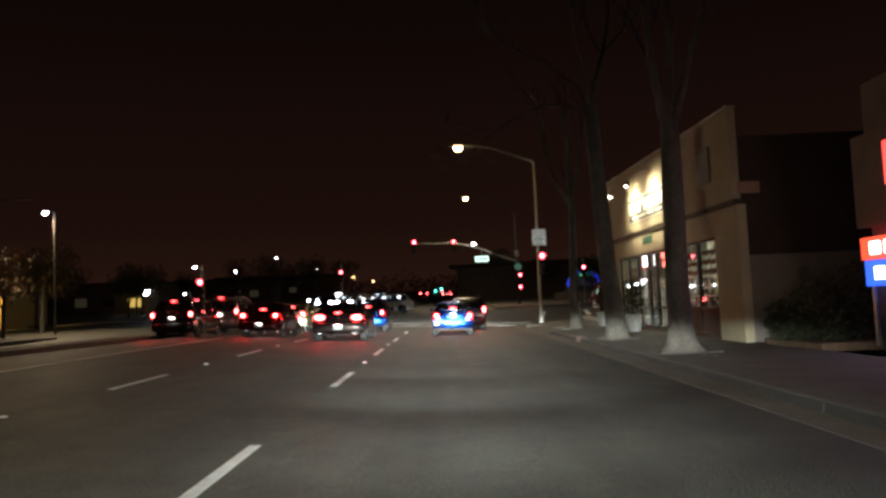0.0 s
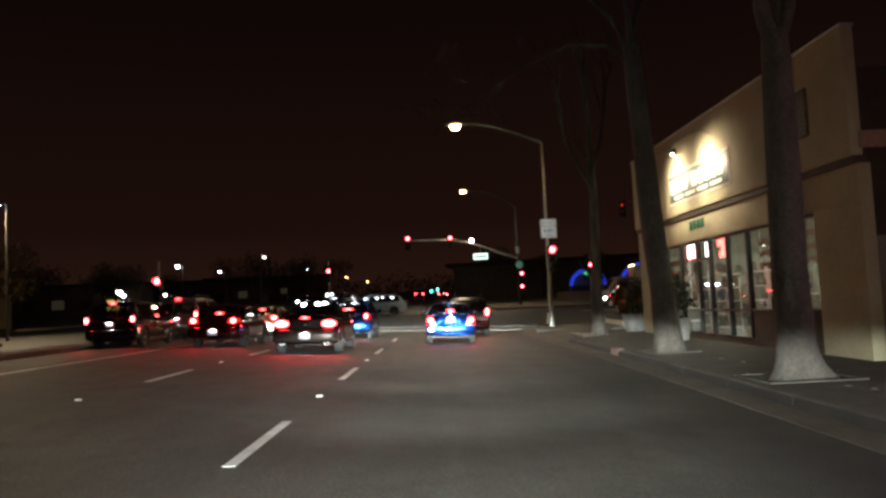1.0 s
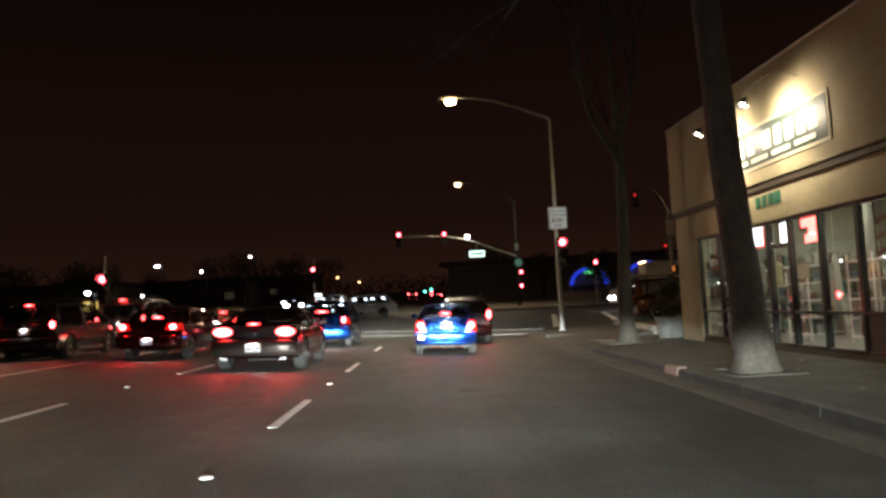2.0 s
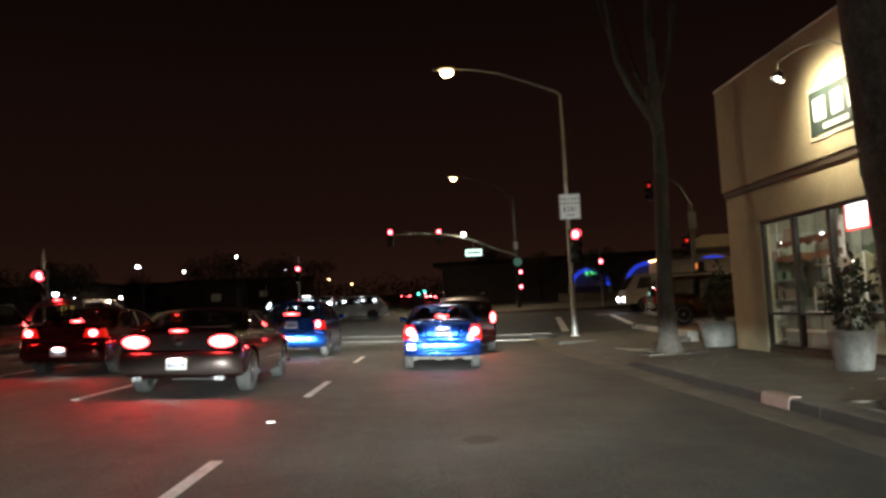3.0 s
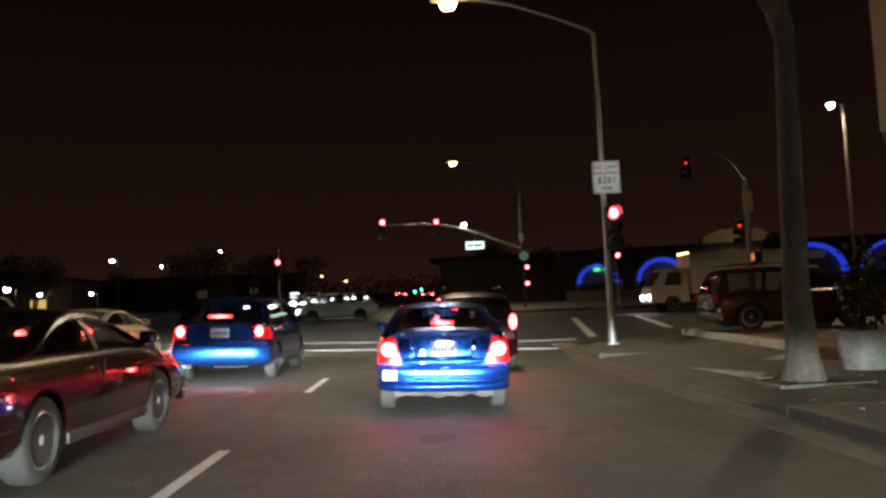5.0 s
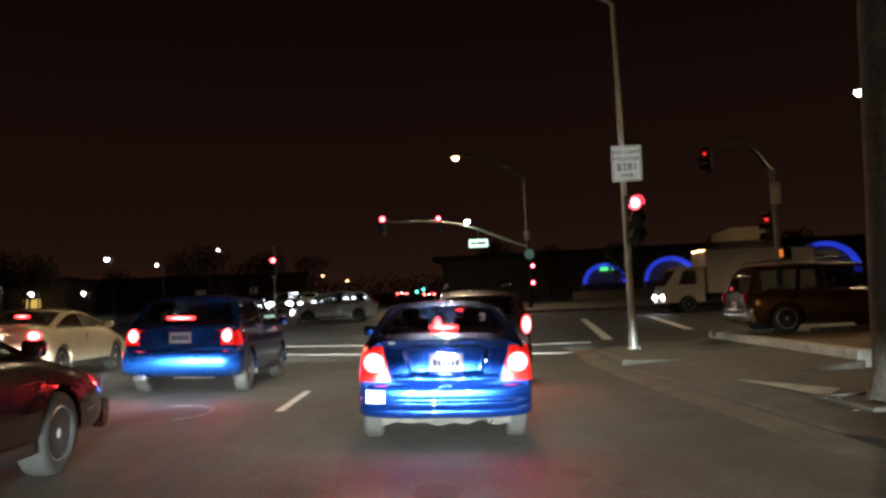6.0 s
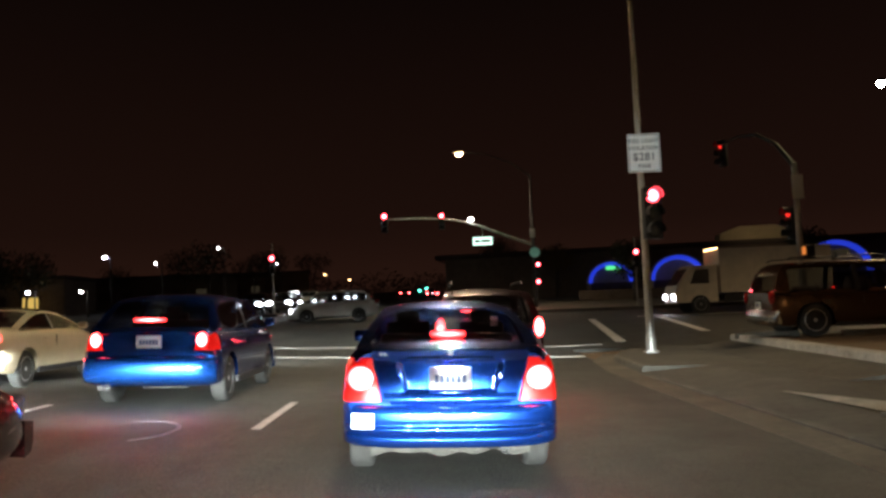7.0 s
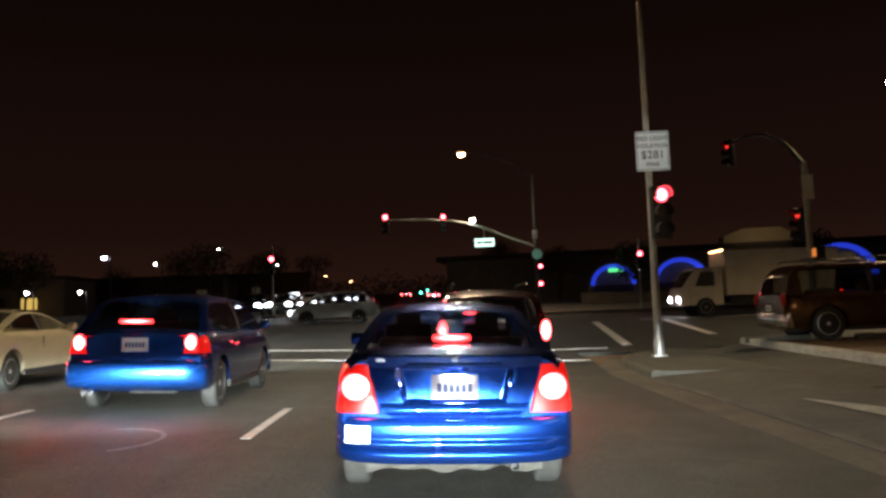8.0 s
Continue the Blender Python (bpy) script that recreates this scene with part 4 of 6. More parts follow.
# ---- trees ----
def limb(bm, p, d, length, r, depth, rnd, bend=0.18):
    pts, rad = [Vector(p)], [r]
    n = max(4, int(length / 0.5))
    for k in range(n):
        d = (d + Vector((rnd.uniform(-bend, bend), rnd.uniform(-bend, bend), rnd.uniform(-0.05, 0.12)))).normalized()
        pts.append(pts[-1] + d * length / n)
        rad.append(r * (1 - 0.62 * (k + 1) / n))
    tube(pts, rad, 8 if depth > 1 else 5, bm)
    if depth > 0:
        for k in range(3 if depth > 1 else 4):
            i = rnd.randint(n // 2, n)
            side = Vector((rnd.uniform(-1, 1), rnd.uniform(-1, 1), rnd.uniform(0.1, 0.9))).normalized()
            limb(bm, pts[i], (d * 0.7 + side * 0.8).normalized(), length * rnd.uniform(0.4, 0.62), max(rad[i] * 0.7, 0.008), depth - 1, rnd)


def street_tree(base, trunk, limbs, seed, flare, label, twigs=2, boughs=()):
    t = root("street_tree", pose(*base), label, "tree", "street trees")
    rnd = random.Random(seed)
    pts, rad = zip(*[((p[0], p[1], p[2]), p[3]) for p in trunk])
    bm = bmesh.new()
    sides, rings = 18, []
    dense, drad = [], []
    for (a, ra), (b, rb) in zip(zip(pts, rad), zip(pts[1:], rad[1:])):
        for k in range(6):
            dense.append(Vector(a).lerp(Vector(b), k / 6)), drad.append(ra + (rb - ra) * k / 6)
    dense.append(Vector(pts[-1])), drad.append(rad[-1])
    for p, r in zip(dense, drad):
        ring = []
        for k in range(sides):
            a = 2 * math.pi * k / sides
            root_f = 1 + flare * math.exp(-max(p.z, 0) / 0.16) * (0.6 + 0.5 * math.sin(3 * a + seed))
            rr = r * root_f * (1 + 0.10 * noise.noise(Vector((math.cos(a) * 1.5, math.sin(a) * 1.5, p.z * 1.3 + seed * 7))))
            ring.append((p.x + rr * math.cos(a), p.y + rr * math.sin(a), p.z))
        rings.append(ring)
    loft(bm, rings)
    part("trunk", bm, M_BARK, t, angle=70)
    top = Vector(pts[-1])
    for i, (d, ln, r) in enumerate(limbs):
        bm = bmesh.new()
        limb(bm, top - Vector((0, 0, 0.12)), Vector(d).normalized(), ln, r, twigs, rnd, 0.1)
        part("limb", bm, M_BARK, t, angle=70)
    # boughs that bend: their points, and the radius at both ends
    for points, r0, r1 in boughs:
        q = [Vector(p) for p in points]
        line_ = [q[i].lerp(q[i + 1], k / 4) + Vector((rnd.uniform(-0.015, 0.015), rnd.uniform(-0.03, 0.03), 0)) for i in range(len(q) - 1) for k in range(4)] + [q[-1]]
        bm = tube(line_, [lerp(r0, r1, i / (len(line_) - 1)) for i in range(len(line_))], 12)
        for i in (len(line_) * 2 // 3, len(line_) - 2, len(line_) - 1):
            d = (line_[i] - line_[i - 1]).normalized() + Vector((rnd.uniform(-0.5, 0.5), rnd.uniform(-0.5, 0.5), rnd.uniform(0, 0.4)))
            limb(bm, line_[i], d.normalized(), rnd.uniform(1.3, 2.0), r1 * 0.75, 2, rnd)
        part("bough", bm, M_BARK, t, angle=70)
    return t


TREE_LABEL = "bare street tree with forked grey trunk"
street_tree((6.64, 4.75, 0.11 + SIDE), [(0, 0, -0.05, 0.31), (0.0, 0, 0.5, 0.265), (0.0, 0, 1.5, 0.24), (0.03, 0, 3.0, 0.225), (0.06, 0, 4.6, 0.20), (0.06, 0, 4.9, 0.18)],
            [((0.05, 0.5, 1), 4.0, 0.06)], 3, 0.75, TREE_LABEL + ", with spreading root flare",
            boughs=(([(0.0, 0, 4.7), (-0.12, 0, 5.4), (-0.22, 0, 6.2), (-0.28, 0.05, 7.2), (-0.4, 0.1, 8.6)], 0.125, 0.06), ([(0.12, 0, 4.7), (0.33, 0, 5.4), (0.52, 0, 6.05), (0.78, -0.05, 6.9), (1.1, -0.1, 8.2)], 0.11, 0.05),
                    ([(0.1, 0.05, 4.8), (0.17, 0.1, 5.6), (0.24, 0.15, 6.5), (0.2, 0.2, 8.0)], 0.10, 0.05)))
street_tree((6.58, 10.85, 0.135 + SIDE), [(0, 0, -0.05, 0.34), (0, 0, 0.4, 0.29), (-0.03, 0, 1.2, 0.25), (-0.13, 0.05, 2.4, 0.24), (-0.2, 0.1, 3.8, 0.235), (-0.3, 0.1, 5.8, 0.21), (-0.33, 0.15, 6.8, 0.19)],
            [((0.3, 0.4, 1), 4.2, 0.10), ((-0.1, -0.5, 1), 3.5, 0.07)], 8, 0.25, "leaning bare street tree with thick grey trunk",
            boughs=(([(-0.3, 0.1, 6.3), (-0.9, 0.2, 6.85), (-1.7, 0.3, 6.9), (-2.6, 0.4, 6.55), (-3.3, 0.5, 6.1)], 0.05, 0.02), ([(-0.3, 0.1, 6.4), (-0.8, -0.2, 7.3), (-1.6, -0.4, 8.0), (-2.6, -0.5, 8.4)], 0.06, 0.025)))
street_tree((7.08, 20.75, 0.135 + SIDE), [(0, 0, -0.05, 0.26), (-0.02, 0, 0.4, 0.215), (-0.03, 0, 1.4, 0.18), (0.02, 0, 2.6, 0.16), (0.07, 0, 4.2, 0.15), (0.08, 0, 4.75, 0.14)],
            [((0.0, 0.6, 1), 3.0, 0.05)], 13, 0.3, TREE_LABEL,
            boughs=(([(0.06, 0, 4.7), (-0.05, 0, 5.2), (-0.42, 0, 5.85), (-0.74, 0, 6.6), (-0.85, 0, 7.4), (-0.95, 0.1, 8.6)], 0.095, 0.05), ([(0.08, 0, 4.65), (0.06, 0, 6.0), (0.03, 0, 7.3), (0.0, 0.1, 9.0)], 0.135, 0.06),
                    ([(0.07, 0, 5.6), (0.2, 0, 5.95), (0.4, 0, 6.5), (0.58, 0, 7.4), (0.7, 0.05, 8.6)], 0.075, 0.045)))
for (x_, y_) in ((7.08, 20.75), (6.58, 10.85), (6.64, 4.75)):
    bm = bmesh.new()
    for k in range(4):
        c_, s_ = ((0, -0.62), (0.62, 0), (0, 0.62), (-0.62, 0))[k], ((1.3, 0.07), (0.07, 1.17), (1.3, 0.07), (0.07, 1.17))[k]
        if y_ == 10.85:
            c_, s_ = (c_[0] * 0.8, c_[1]), (s_[0] * 0.8, s_[1]) if k % 2 == 0 else s_
        box(bm, (x_ + c_[0], y_ + c_[1], 0.125 + land(7, y_)), (s_[0], s_[1], 0.05), 0.008, 1)
    tagged(part("tree_well_edge", bm, M_CONCRETE), "low concrete edging round a street tree", "tree well", "tree wells", "structure")

# pale litter and dry leaves on the pavement
bm = bmesh.new()
rnd = random.Random(31)
for k in range(46):
    y_ = rnd.choice((rnd.uniform(16, 22), rnd.uniform(3, 14), rnd.uniform(19, 21.5)))
    c_ = Vector((rnd.uniform(6.1, 8.3), y_, 0.150 + land(7, min(y_, 30))))
    a_, r_ = rnd.uniform(0, 6.28), rnd.uniform(0.02, 0.055)
    u_, w_ = Vector((math.cos(a_), math.sin(a_), rnd.uniform(-0.1, 0.2))) * r_, Vector((-math.sin(a_), math.cos(a_), rnd.uniform(-0.1, 0.2))) * r_ * rnd.uniform(0.5, 1.0)
    loft(bm, [[c_ + u_ + z_, c_ + w_ + z_, c_ - u_ + z_, c_ - w_ * 0.8 + z_] for z_ in (Vector((0, 0, 0)), Vector((0, 0, 0.003)))])
tagged(part("litter", bm, mat("pale paper and dry leaves", (0.36, 0.33, 0.27), 0.9, var=0.4, scale=9)), "scattered pale litter and dry leaves on the pavement", "litter", kind="stuff")

# ---- the corner lot ----
tagged(part("lot_ground", slab([(9.15, 21.4), (60, 21.4), (60, 26.0), (9.75, 34.0)], -0.1, 0.24), M_DIRT), "bare dirt corner lot, lit orange", "ground", kind="structure")
lot_kerb = root("lot_kerb", pose(0, 0, 0), "pale concrete kerb round the corner lot", "kerb", kind="structure")
for p0, p1 in (((8.72, 24.6), (8.93, 27.2)), ((8.94, 27.25), (9.14, 29.8)), ((9.15, 29.85), (9.35, 32.0)), ((9.36, 32.05), (9.5, 33.6))):
    a, b = Vector((*p0, 0)), Vector((*p1, 0))
    d = (b - a).normalized()
    s = Vector((d.y, -d.x, 0))
    prof = [(0, 0.05), (0.01, 0.31), (0.04, 0.34), (0.26, 0.34), (0.29, 0.31), (0.30, 0.05)]
    part("kerb_stone", loft(bmesh.new(), [[q + s * u + Vector((0, 0, z)) for u, z in prof] for q in (a, b)]), M_PALEKERB, lot_kerb)
bm = bmesh.new()
LOT_EDGE = [(8.72, 24.4), (8.93, 27.2), (9.15, 29.8), (9.36, 32.0), (9.5, 33.6)]
loft(bm, [[(x_ + u, y_, z) for u, z in ((-1.1, 0.02), (-1.05, 0.075), (-0.5, 0.13), (0.02, 0.19), (0.02, 0.02))] for x_, y_ in LOT_EDGE])
tagged(part("lot_verge", bm, M_CONCRETE), "sloping concrete verge below the lot kerb", "pavement", kind="structure")
for k, (x_, y_, rz_) in enumerate(((10.2, 33.0, 5), (12.6, 32.4, -6))):
    bm = loft(bmesh.new(), [[(xx, u, z) for u, z in ((-0.09, 0), (-0.07, 0.11), (-0.04, 0.14), (0.04, 0.14), (0.07, 0.11), (0.09, 0))] for xx in (-0.8, 0.8)])
    tagged(part("wheel_stop", bm, M_KERB, m=pose(x_, y_, 0.24, 0, 0, rz_)), "pale concrete wheel stop on the lot", "wheel stop", "wheel stops")


# ---- poles, signals and signs ----
def signal_head(parent, x, y, z, rz, lit=0, n=3, scale=1.0, red=M_SIG_RED):
    """A traffic signal head whose top lens is at z; it faces -y before the turn rz."""
    m = pose(x, y, z, 0, 0, rz) @ Matrix.Scale(scale, 4)
    h = n * 0.35
    part("housing", rbox((0, 0.1, -h / 2 + 0.175), (0.36, 0.2, h), 0.025), M_BLACK, parent, "black signal housing", m=m)
    for k in range(n):
        zz = -0.35 * k
        mt = red if k == lit else M_SIG_OFF
        part("lens", lathe([(0.15, 0.0), (0.14, -0.02), (0.08, -0.035), (0.005, -0.04)], 18, "y"), mt, parent, "lit red lens" if k == lit else "unlit lens", m=m @ pose(0, 0, zz))
        bm = bmesh.new()
        arc = [math.radians(a) for a in range(-20, 201, 20)]
        loft(bm, [[(0.165 * math.cos(a), yy, 0.165 * math.sin(a)) for a in arc] + [(0.155 * math.cos(a), yy, 0.155 * math.sin(a)) for a in arc[::-1]] for yy in (0.0, -0.22)])
        part("visor", bm, M_BLACK, parent, m=m @ pose(0, 0, zz))


def cobra_head(parent, x, y, z, rz, lens=M_LAMP_SODIUM):
    m = pose(x, y, z, 0, 0, rz)
    bm = loft(bmesh.new(), [[(w_ * c, yy, 0.09 * hh * s_ + 0.02) for c, s_ in ((1, 0), (0.7, 0.8), (0, 1), (-0.7, 0.8), (-1, 0), (-0.7, -0.5), (0.7, -0.5))]
                            for yy, w_, hh in ((-0.42, 0.06, 0.5), (-0.34, 0.14, 0.9), (0.0, 0.17, 1.1), (0.25, 0.12, 0.9), (0.4, 0.05, 0.5))])
    part("lamp_head", bm, M_STEEL, parent, "grey cobra lamp head", m=m)
    part("lamp_lens", lathe([(0.23, 0.0), (0.225, -0.09), (0.17, -0.20), (0.08, -0.25), (0.005, -0.265)], 18), lens, parent, "glowing lamp lens", m=m @ pose(0, -0.1, -0.03))


corner = root("street_lamp", pose(7.02, 31.96, 0.135 + SIDE), "tall steel street lamp pole carrying a signal and a white notice", "street lamp")
part("base", rbox((0, 0, 0.02), (0.30, 0.30, 0.04), 0.01), M_STEEL, corner)
part("base_cover", lathe([(0.125, 0.04), (0.122, 0.3), (0.112, 0.40), (0.098, 0.43)], 12), M_STEEL, corner)
part("pole", tube([(0, 0, 0.05), (0.0, 0, 2.5), (0.0, 0.0, 5.5), (0.0, 0.0, 8.9)], [0.10, 0.078, 0.064, 0.048], 14), M_STEEL, corner)
part("arm", tube([(0.0, 0.0, 8.85), (-0.12, 0.0, 8.98), (-1.2, 0, 9.42), (-2.3, 0, 9.80), (-3.2, 0, 9.97), (-3.9, 0, 10.02)], [0.055, 0.055, 0.05, 0.045, 0.04, 0.035], 10), M_STEEL, corner)
cobra_head(corner, -4.25, 0, 10.0, 90)
signal_head(corner, 0.18, -0.26, 3.65, 4, scale=1.15)
part("signal_bracket", tube([(0.0, 0, 3.45), (0.1, -0.05, 3.45), (0.2, -0.09, 3.45)], 0.025, 8), M_STEEL, corner)
notice = root("fine_notice", pose(7.10, 31.83, 4.755, 0, 0, -1), "white notice with black words on the lamp pole", "sign")
part("board", rbox((0, 0, 0), (0.762, 0.012, 0.914), 0.0), M_SIGNWHITE, notice)
bm = bmesh.new()
for dx, dz, sx, sz in ((0, 0.425, 0.70, 0.012), (0, -0.425, 0.70, 0.012), (0.35, 0, 0.012, 0.86), (-0.35, 0, 0.012, 0.86)):
    box(bm, (dx, -0.008, dz), (sx, 0.004, sz))
part("border", bm, M_BLACK, notice)
part("clamp", rbox((-0.1, 0.05, 0.1), (0.14, 0.08, 0.06), 0.01), M_STEEL, notice)
for words, zz, size in (("RED LIGHT", 0.245, 0.135), ("VIOLATION", 0.075, 0.132), ("$281", -0.17, 0.25), ("FINE", -0.36, 0.14)):
    cu = bpy.data.curves.new("words", "FONT")
    cu.body, cu.size, cu.align_x, cu.extrude = words, size, "CENTER", 0.002
    cu.space_character = 1.08
    cu.offset = 0.001
    cu.materials.append(M_BLACK)
    tx = new("words", cu)
    tx.parent = notice
    tx.matrix_basis = pose(0, -0.009, zz, 90, 0, 0)
    tagged(tx, "black lettering")

# a street lamp added out of view to light the near road, and the far signal mast with its lamp
lp = root("street_lamp", pose(6.66, -9.5, 0.14), "street lamp pole added at the kerb, out of view", "street lamp", "street lamps")
part("pole", tube([(0, 0, 0), (0, 0, 4), (0.02, 0.1, 8.65)], [0.115, 0.09, 0.065], 12), M_STEEL, lp)
part("arm", tube([(0.02, 0.1, 8.6), (-1.2, 0.3, 9.15), (-2.6, 0.6, 9.62), (-3.8, 0.95, 9.78)], [0.05, 0.045, 0.04, 0.035], 10), M_STEEL, lp)
cobra_head(lp, -4.2, 1.0, 9.76, 90)

mast = root("signal_mast", pose(9.3, 69.2, land(9.3, 69.2)), "steel signal mast with a long arm over the junction", "traffic light")
part("pole", tube([(0, 0, 0), (0, 0, 3), (0, 0, 6.5), (0, 0, 9.5)], [0.16, 0.13, 0.10, 0.07], 12), M_POLE_DARK, mast)
part("arm", tube([(0, 0, 4.5), (-1.9, 0, 5.22), (-3.6, 0, 5.95), (-4.8, 0, 6.33), (-6.0, 0, 6.56), (-7.6, 0, 6.68), (-10.4, 0, 6.72)], [0.09, 0.08, 0.065, 0.06, 0.05, 0.045, 0.035], 10), M_STEEL, mast)
part("lamp_arm", tube([(0, 0, 9.4), (-1.3, 0.1, 10.4), (-3.0, 0.2, 11.1), (-4.6, 0.3, 11.35)], [0.06, 0.05, 0.045, 0.04], 8), M_POLE_DARK, mast)
cobra_head(mast, -5.0, 0.3, 11.33, 90)
signal_head(mast, -10.37, -0.25, 6.90, 0, scale=1.3)
signal_head(mast, -6.36, -0.25, 6.78, 0, scale=1.1)
signal_head(mast, 0.25, -0.2, 3.10, 0)
signal_head(mast, 0.22, -0.2, 1.89, 0, n=1)
# detector box given a lamp lens's glow for the arm's white light
part("camera_box", rbox((-4.31, -0.1, 6.47), (0.3, 0.3, 0.2), 0.03), M_LAMP_WHITE, mast, "small white detector box glowing like a lamp")
part("street_sign", rbox((-3.55, -0.12, 4.90), (1.35, 0.06, 0.55), 0.02), M_GREENSIGN, mast, "lit green street name sign with unreadable words")
part("sign_bars", text_bars(bmesh.new(), -4.1, -3.0, 4.90, 0.2, (0.3, 0.5), -0.16), M_SIGNWHITE, mast)
part("sign_hanger", tube([(-3.55, -0.06, 5.1), (-3.55, 0, 5.95)], 0.03, 6), M_STEEL, mast)
part("small_sign", rbox((-0.02, -0.16, 5.32), (0.36, 0.02, 0.62), 0.005), M_SIGNWHITE, mast, "small white plate")
# round sign given a faint glow of its own to show at night
part("round_sign", lathe([(0.36, 0.0), (0.36, 0.02), (0.01, 0.025)], 20, "y"), mat("glowing pale green sign", (0.25, 0.5, 0.4), 0.5, emit=(0.2, 0.45, 0.33), power=0.12), mast, "round glowing pale green sign", m=pose(0.06, -0.2, 3.95))

side = root("signal_mast", pose(13.68, 38.3, land(13.68, 38.3)), "dark signal mast with its arm over the side street", "traffic light")
part("pole", tube([(0, 0, 0), (0, 0, 3), (0, 0, 5.35)], [0.12, 0.1, 0.085], 12), M_STEEL, side)
part("arm", tube([(0, 0, 5.25), (0.0, 1.2, 6.2), (0.0, 2.7, 6.85), (0.0, 4.3, 7.13), (0.0, 6.1, 7.18)], [0.08, 0.07, 0.06, 0.05, 0.045], 10), M_POLE_DARK, side)
signal_head(side, 0.0, 6.15, 7.2, -86, red=M_SIG_FAINT)
signal_head(side, -0.1, 0.45, 3.82, -86, red=M_SIG_FAINT)
part("crossing_signal_box", rbox((0.2, -0.05, 2.5), (0.3, 0.42, 0.44), 0.03), M_BLACK, side, "black pedestrian signal box")
part("crossing_signal", rbox((0.03, -0.17, 2.53), (0.06, 0.2, 0.26), 0.03), M_CROSSING, side, "orange pedestrian signal, lit")
part("plate", rbox((0.0, -0.14, 4.57), (0.36, 0.02, 0.75), 0.005), M_SIGNWHITE, side, "pale plate on the mast")

for x_, y_, z_, lab in ((-10.95, 29.7, 2.65, "signal post on the median with red light"), (-7.9, 63.5, 3.63, "far median signal post with red light"), (15.08, 63.8, 3.53, "far corner signal post with red light")):
    sp = root("signal_post", pose(x_, y_, land(x_, y_)), lab, "traffic light", "signal posts")
    part("pole", tube([(0, 0.12, 0), (0, 0.12, z_ + 0.9)], [0.07, 0.06], 10), M_STEEL, sp)
    signal_head(sp, 0, -0.1, z_, 0, scale=1.1 if y_ < 65 else 1.2)


# ---- vehicles ----
WHEELS = {}


def wheel_meshes(r, wd, style):
    key = (r, wd, style)
    if key not in WHEELS:
        h = wd / 2
        bm = lathe([(r * 0.66, -h * 0.8), (r * 0.70, -h), (r * 0.90, -h), (r * 0.975, -h * 0.8), (r, -h * 0.5), (r * 1.0, 0), (r, h * 0.5), (r * 0.975, h * 0.8), (r * 0.90, h), (r * 0.70, h), (r * 0.66, h * 0.8)], 28, "x")
        tyre = bpy.data.meshes.new("wheel")
        finish(bm, 50).to_mesh(tyre)
        bm.free()
        tyre.materials.append(M_TYRE)
        bm = lathe([(r * 0.665, -h * 0.7), (r * 0.665, h * 0.85), (r * 0.62, h * 0.9), (r * 0.60, h * 0.2), (r * 0.2, h * 0.15), (0.01, h * 0.15)], 28, "x")
        for f in bm.faces:
            if f.calc_center_median().x < h * 0.6:
                f.material_index = 1
        n = 5 if style == "alloy" else 7
        for k in range(n):
            for off in ((-0.13, 0.13) if style == "alloy" else (0,)):
                spoke = rbox((h * 0.62, 0, r * 0.34), (0.03, r * (0.075 if style == "alloy" else 0.17), r * 0.62), 0.006, 1)
                bmesh.ops.rotate(spoke, cent=(0, 0, 0), matrix=Matrix.Rotation(2 * math.pi * k / n + off, 3, "X"), verts=spoke.verts)
                tmp = bpy.data.meshes.new("spoke")
                spoke.to_mesh(tmp)
                spoke.free()
                bm.from_mesh(tmp)
                bpy.data.meshes.remove(tmp)
        lathe([(r * 0.13, h * 0.5), (r * 0.12, h * 0.8), (0.01, h * 0.85)], 14, "x", bm)
        rim = bpy.data.meshes.new("rim")
        finish(bm, 35).to_mesh(rim)
        bm.free()
        rim.materials.append(M_RIM if style == "alloy" else M_RIM_DULL)
        rim.materials.append(M_PLASTIC if style == "alloy" else M_RIM_DULL)
        WHEELS[key] = (tyre, rim)
    return WHEELS[key]


SECTION = [(0, 0), (0.72, 0), (0.92, 0.04), (0.985, 0.16), (1.0, 0.34), (0.998, 0.5), (0.985, 0.66), (0.965, 0.80), (0.93, 0.91), (0.85, 0.975), (0.5, 1.0), (0, 1.0)]


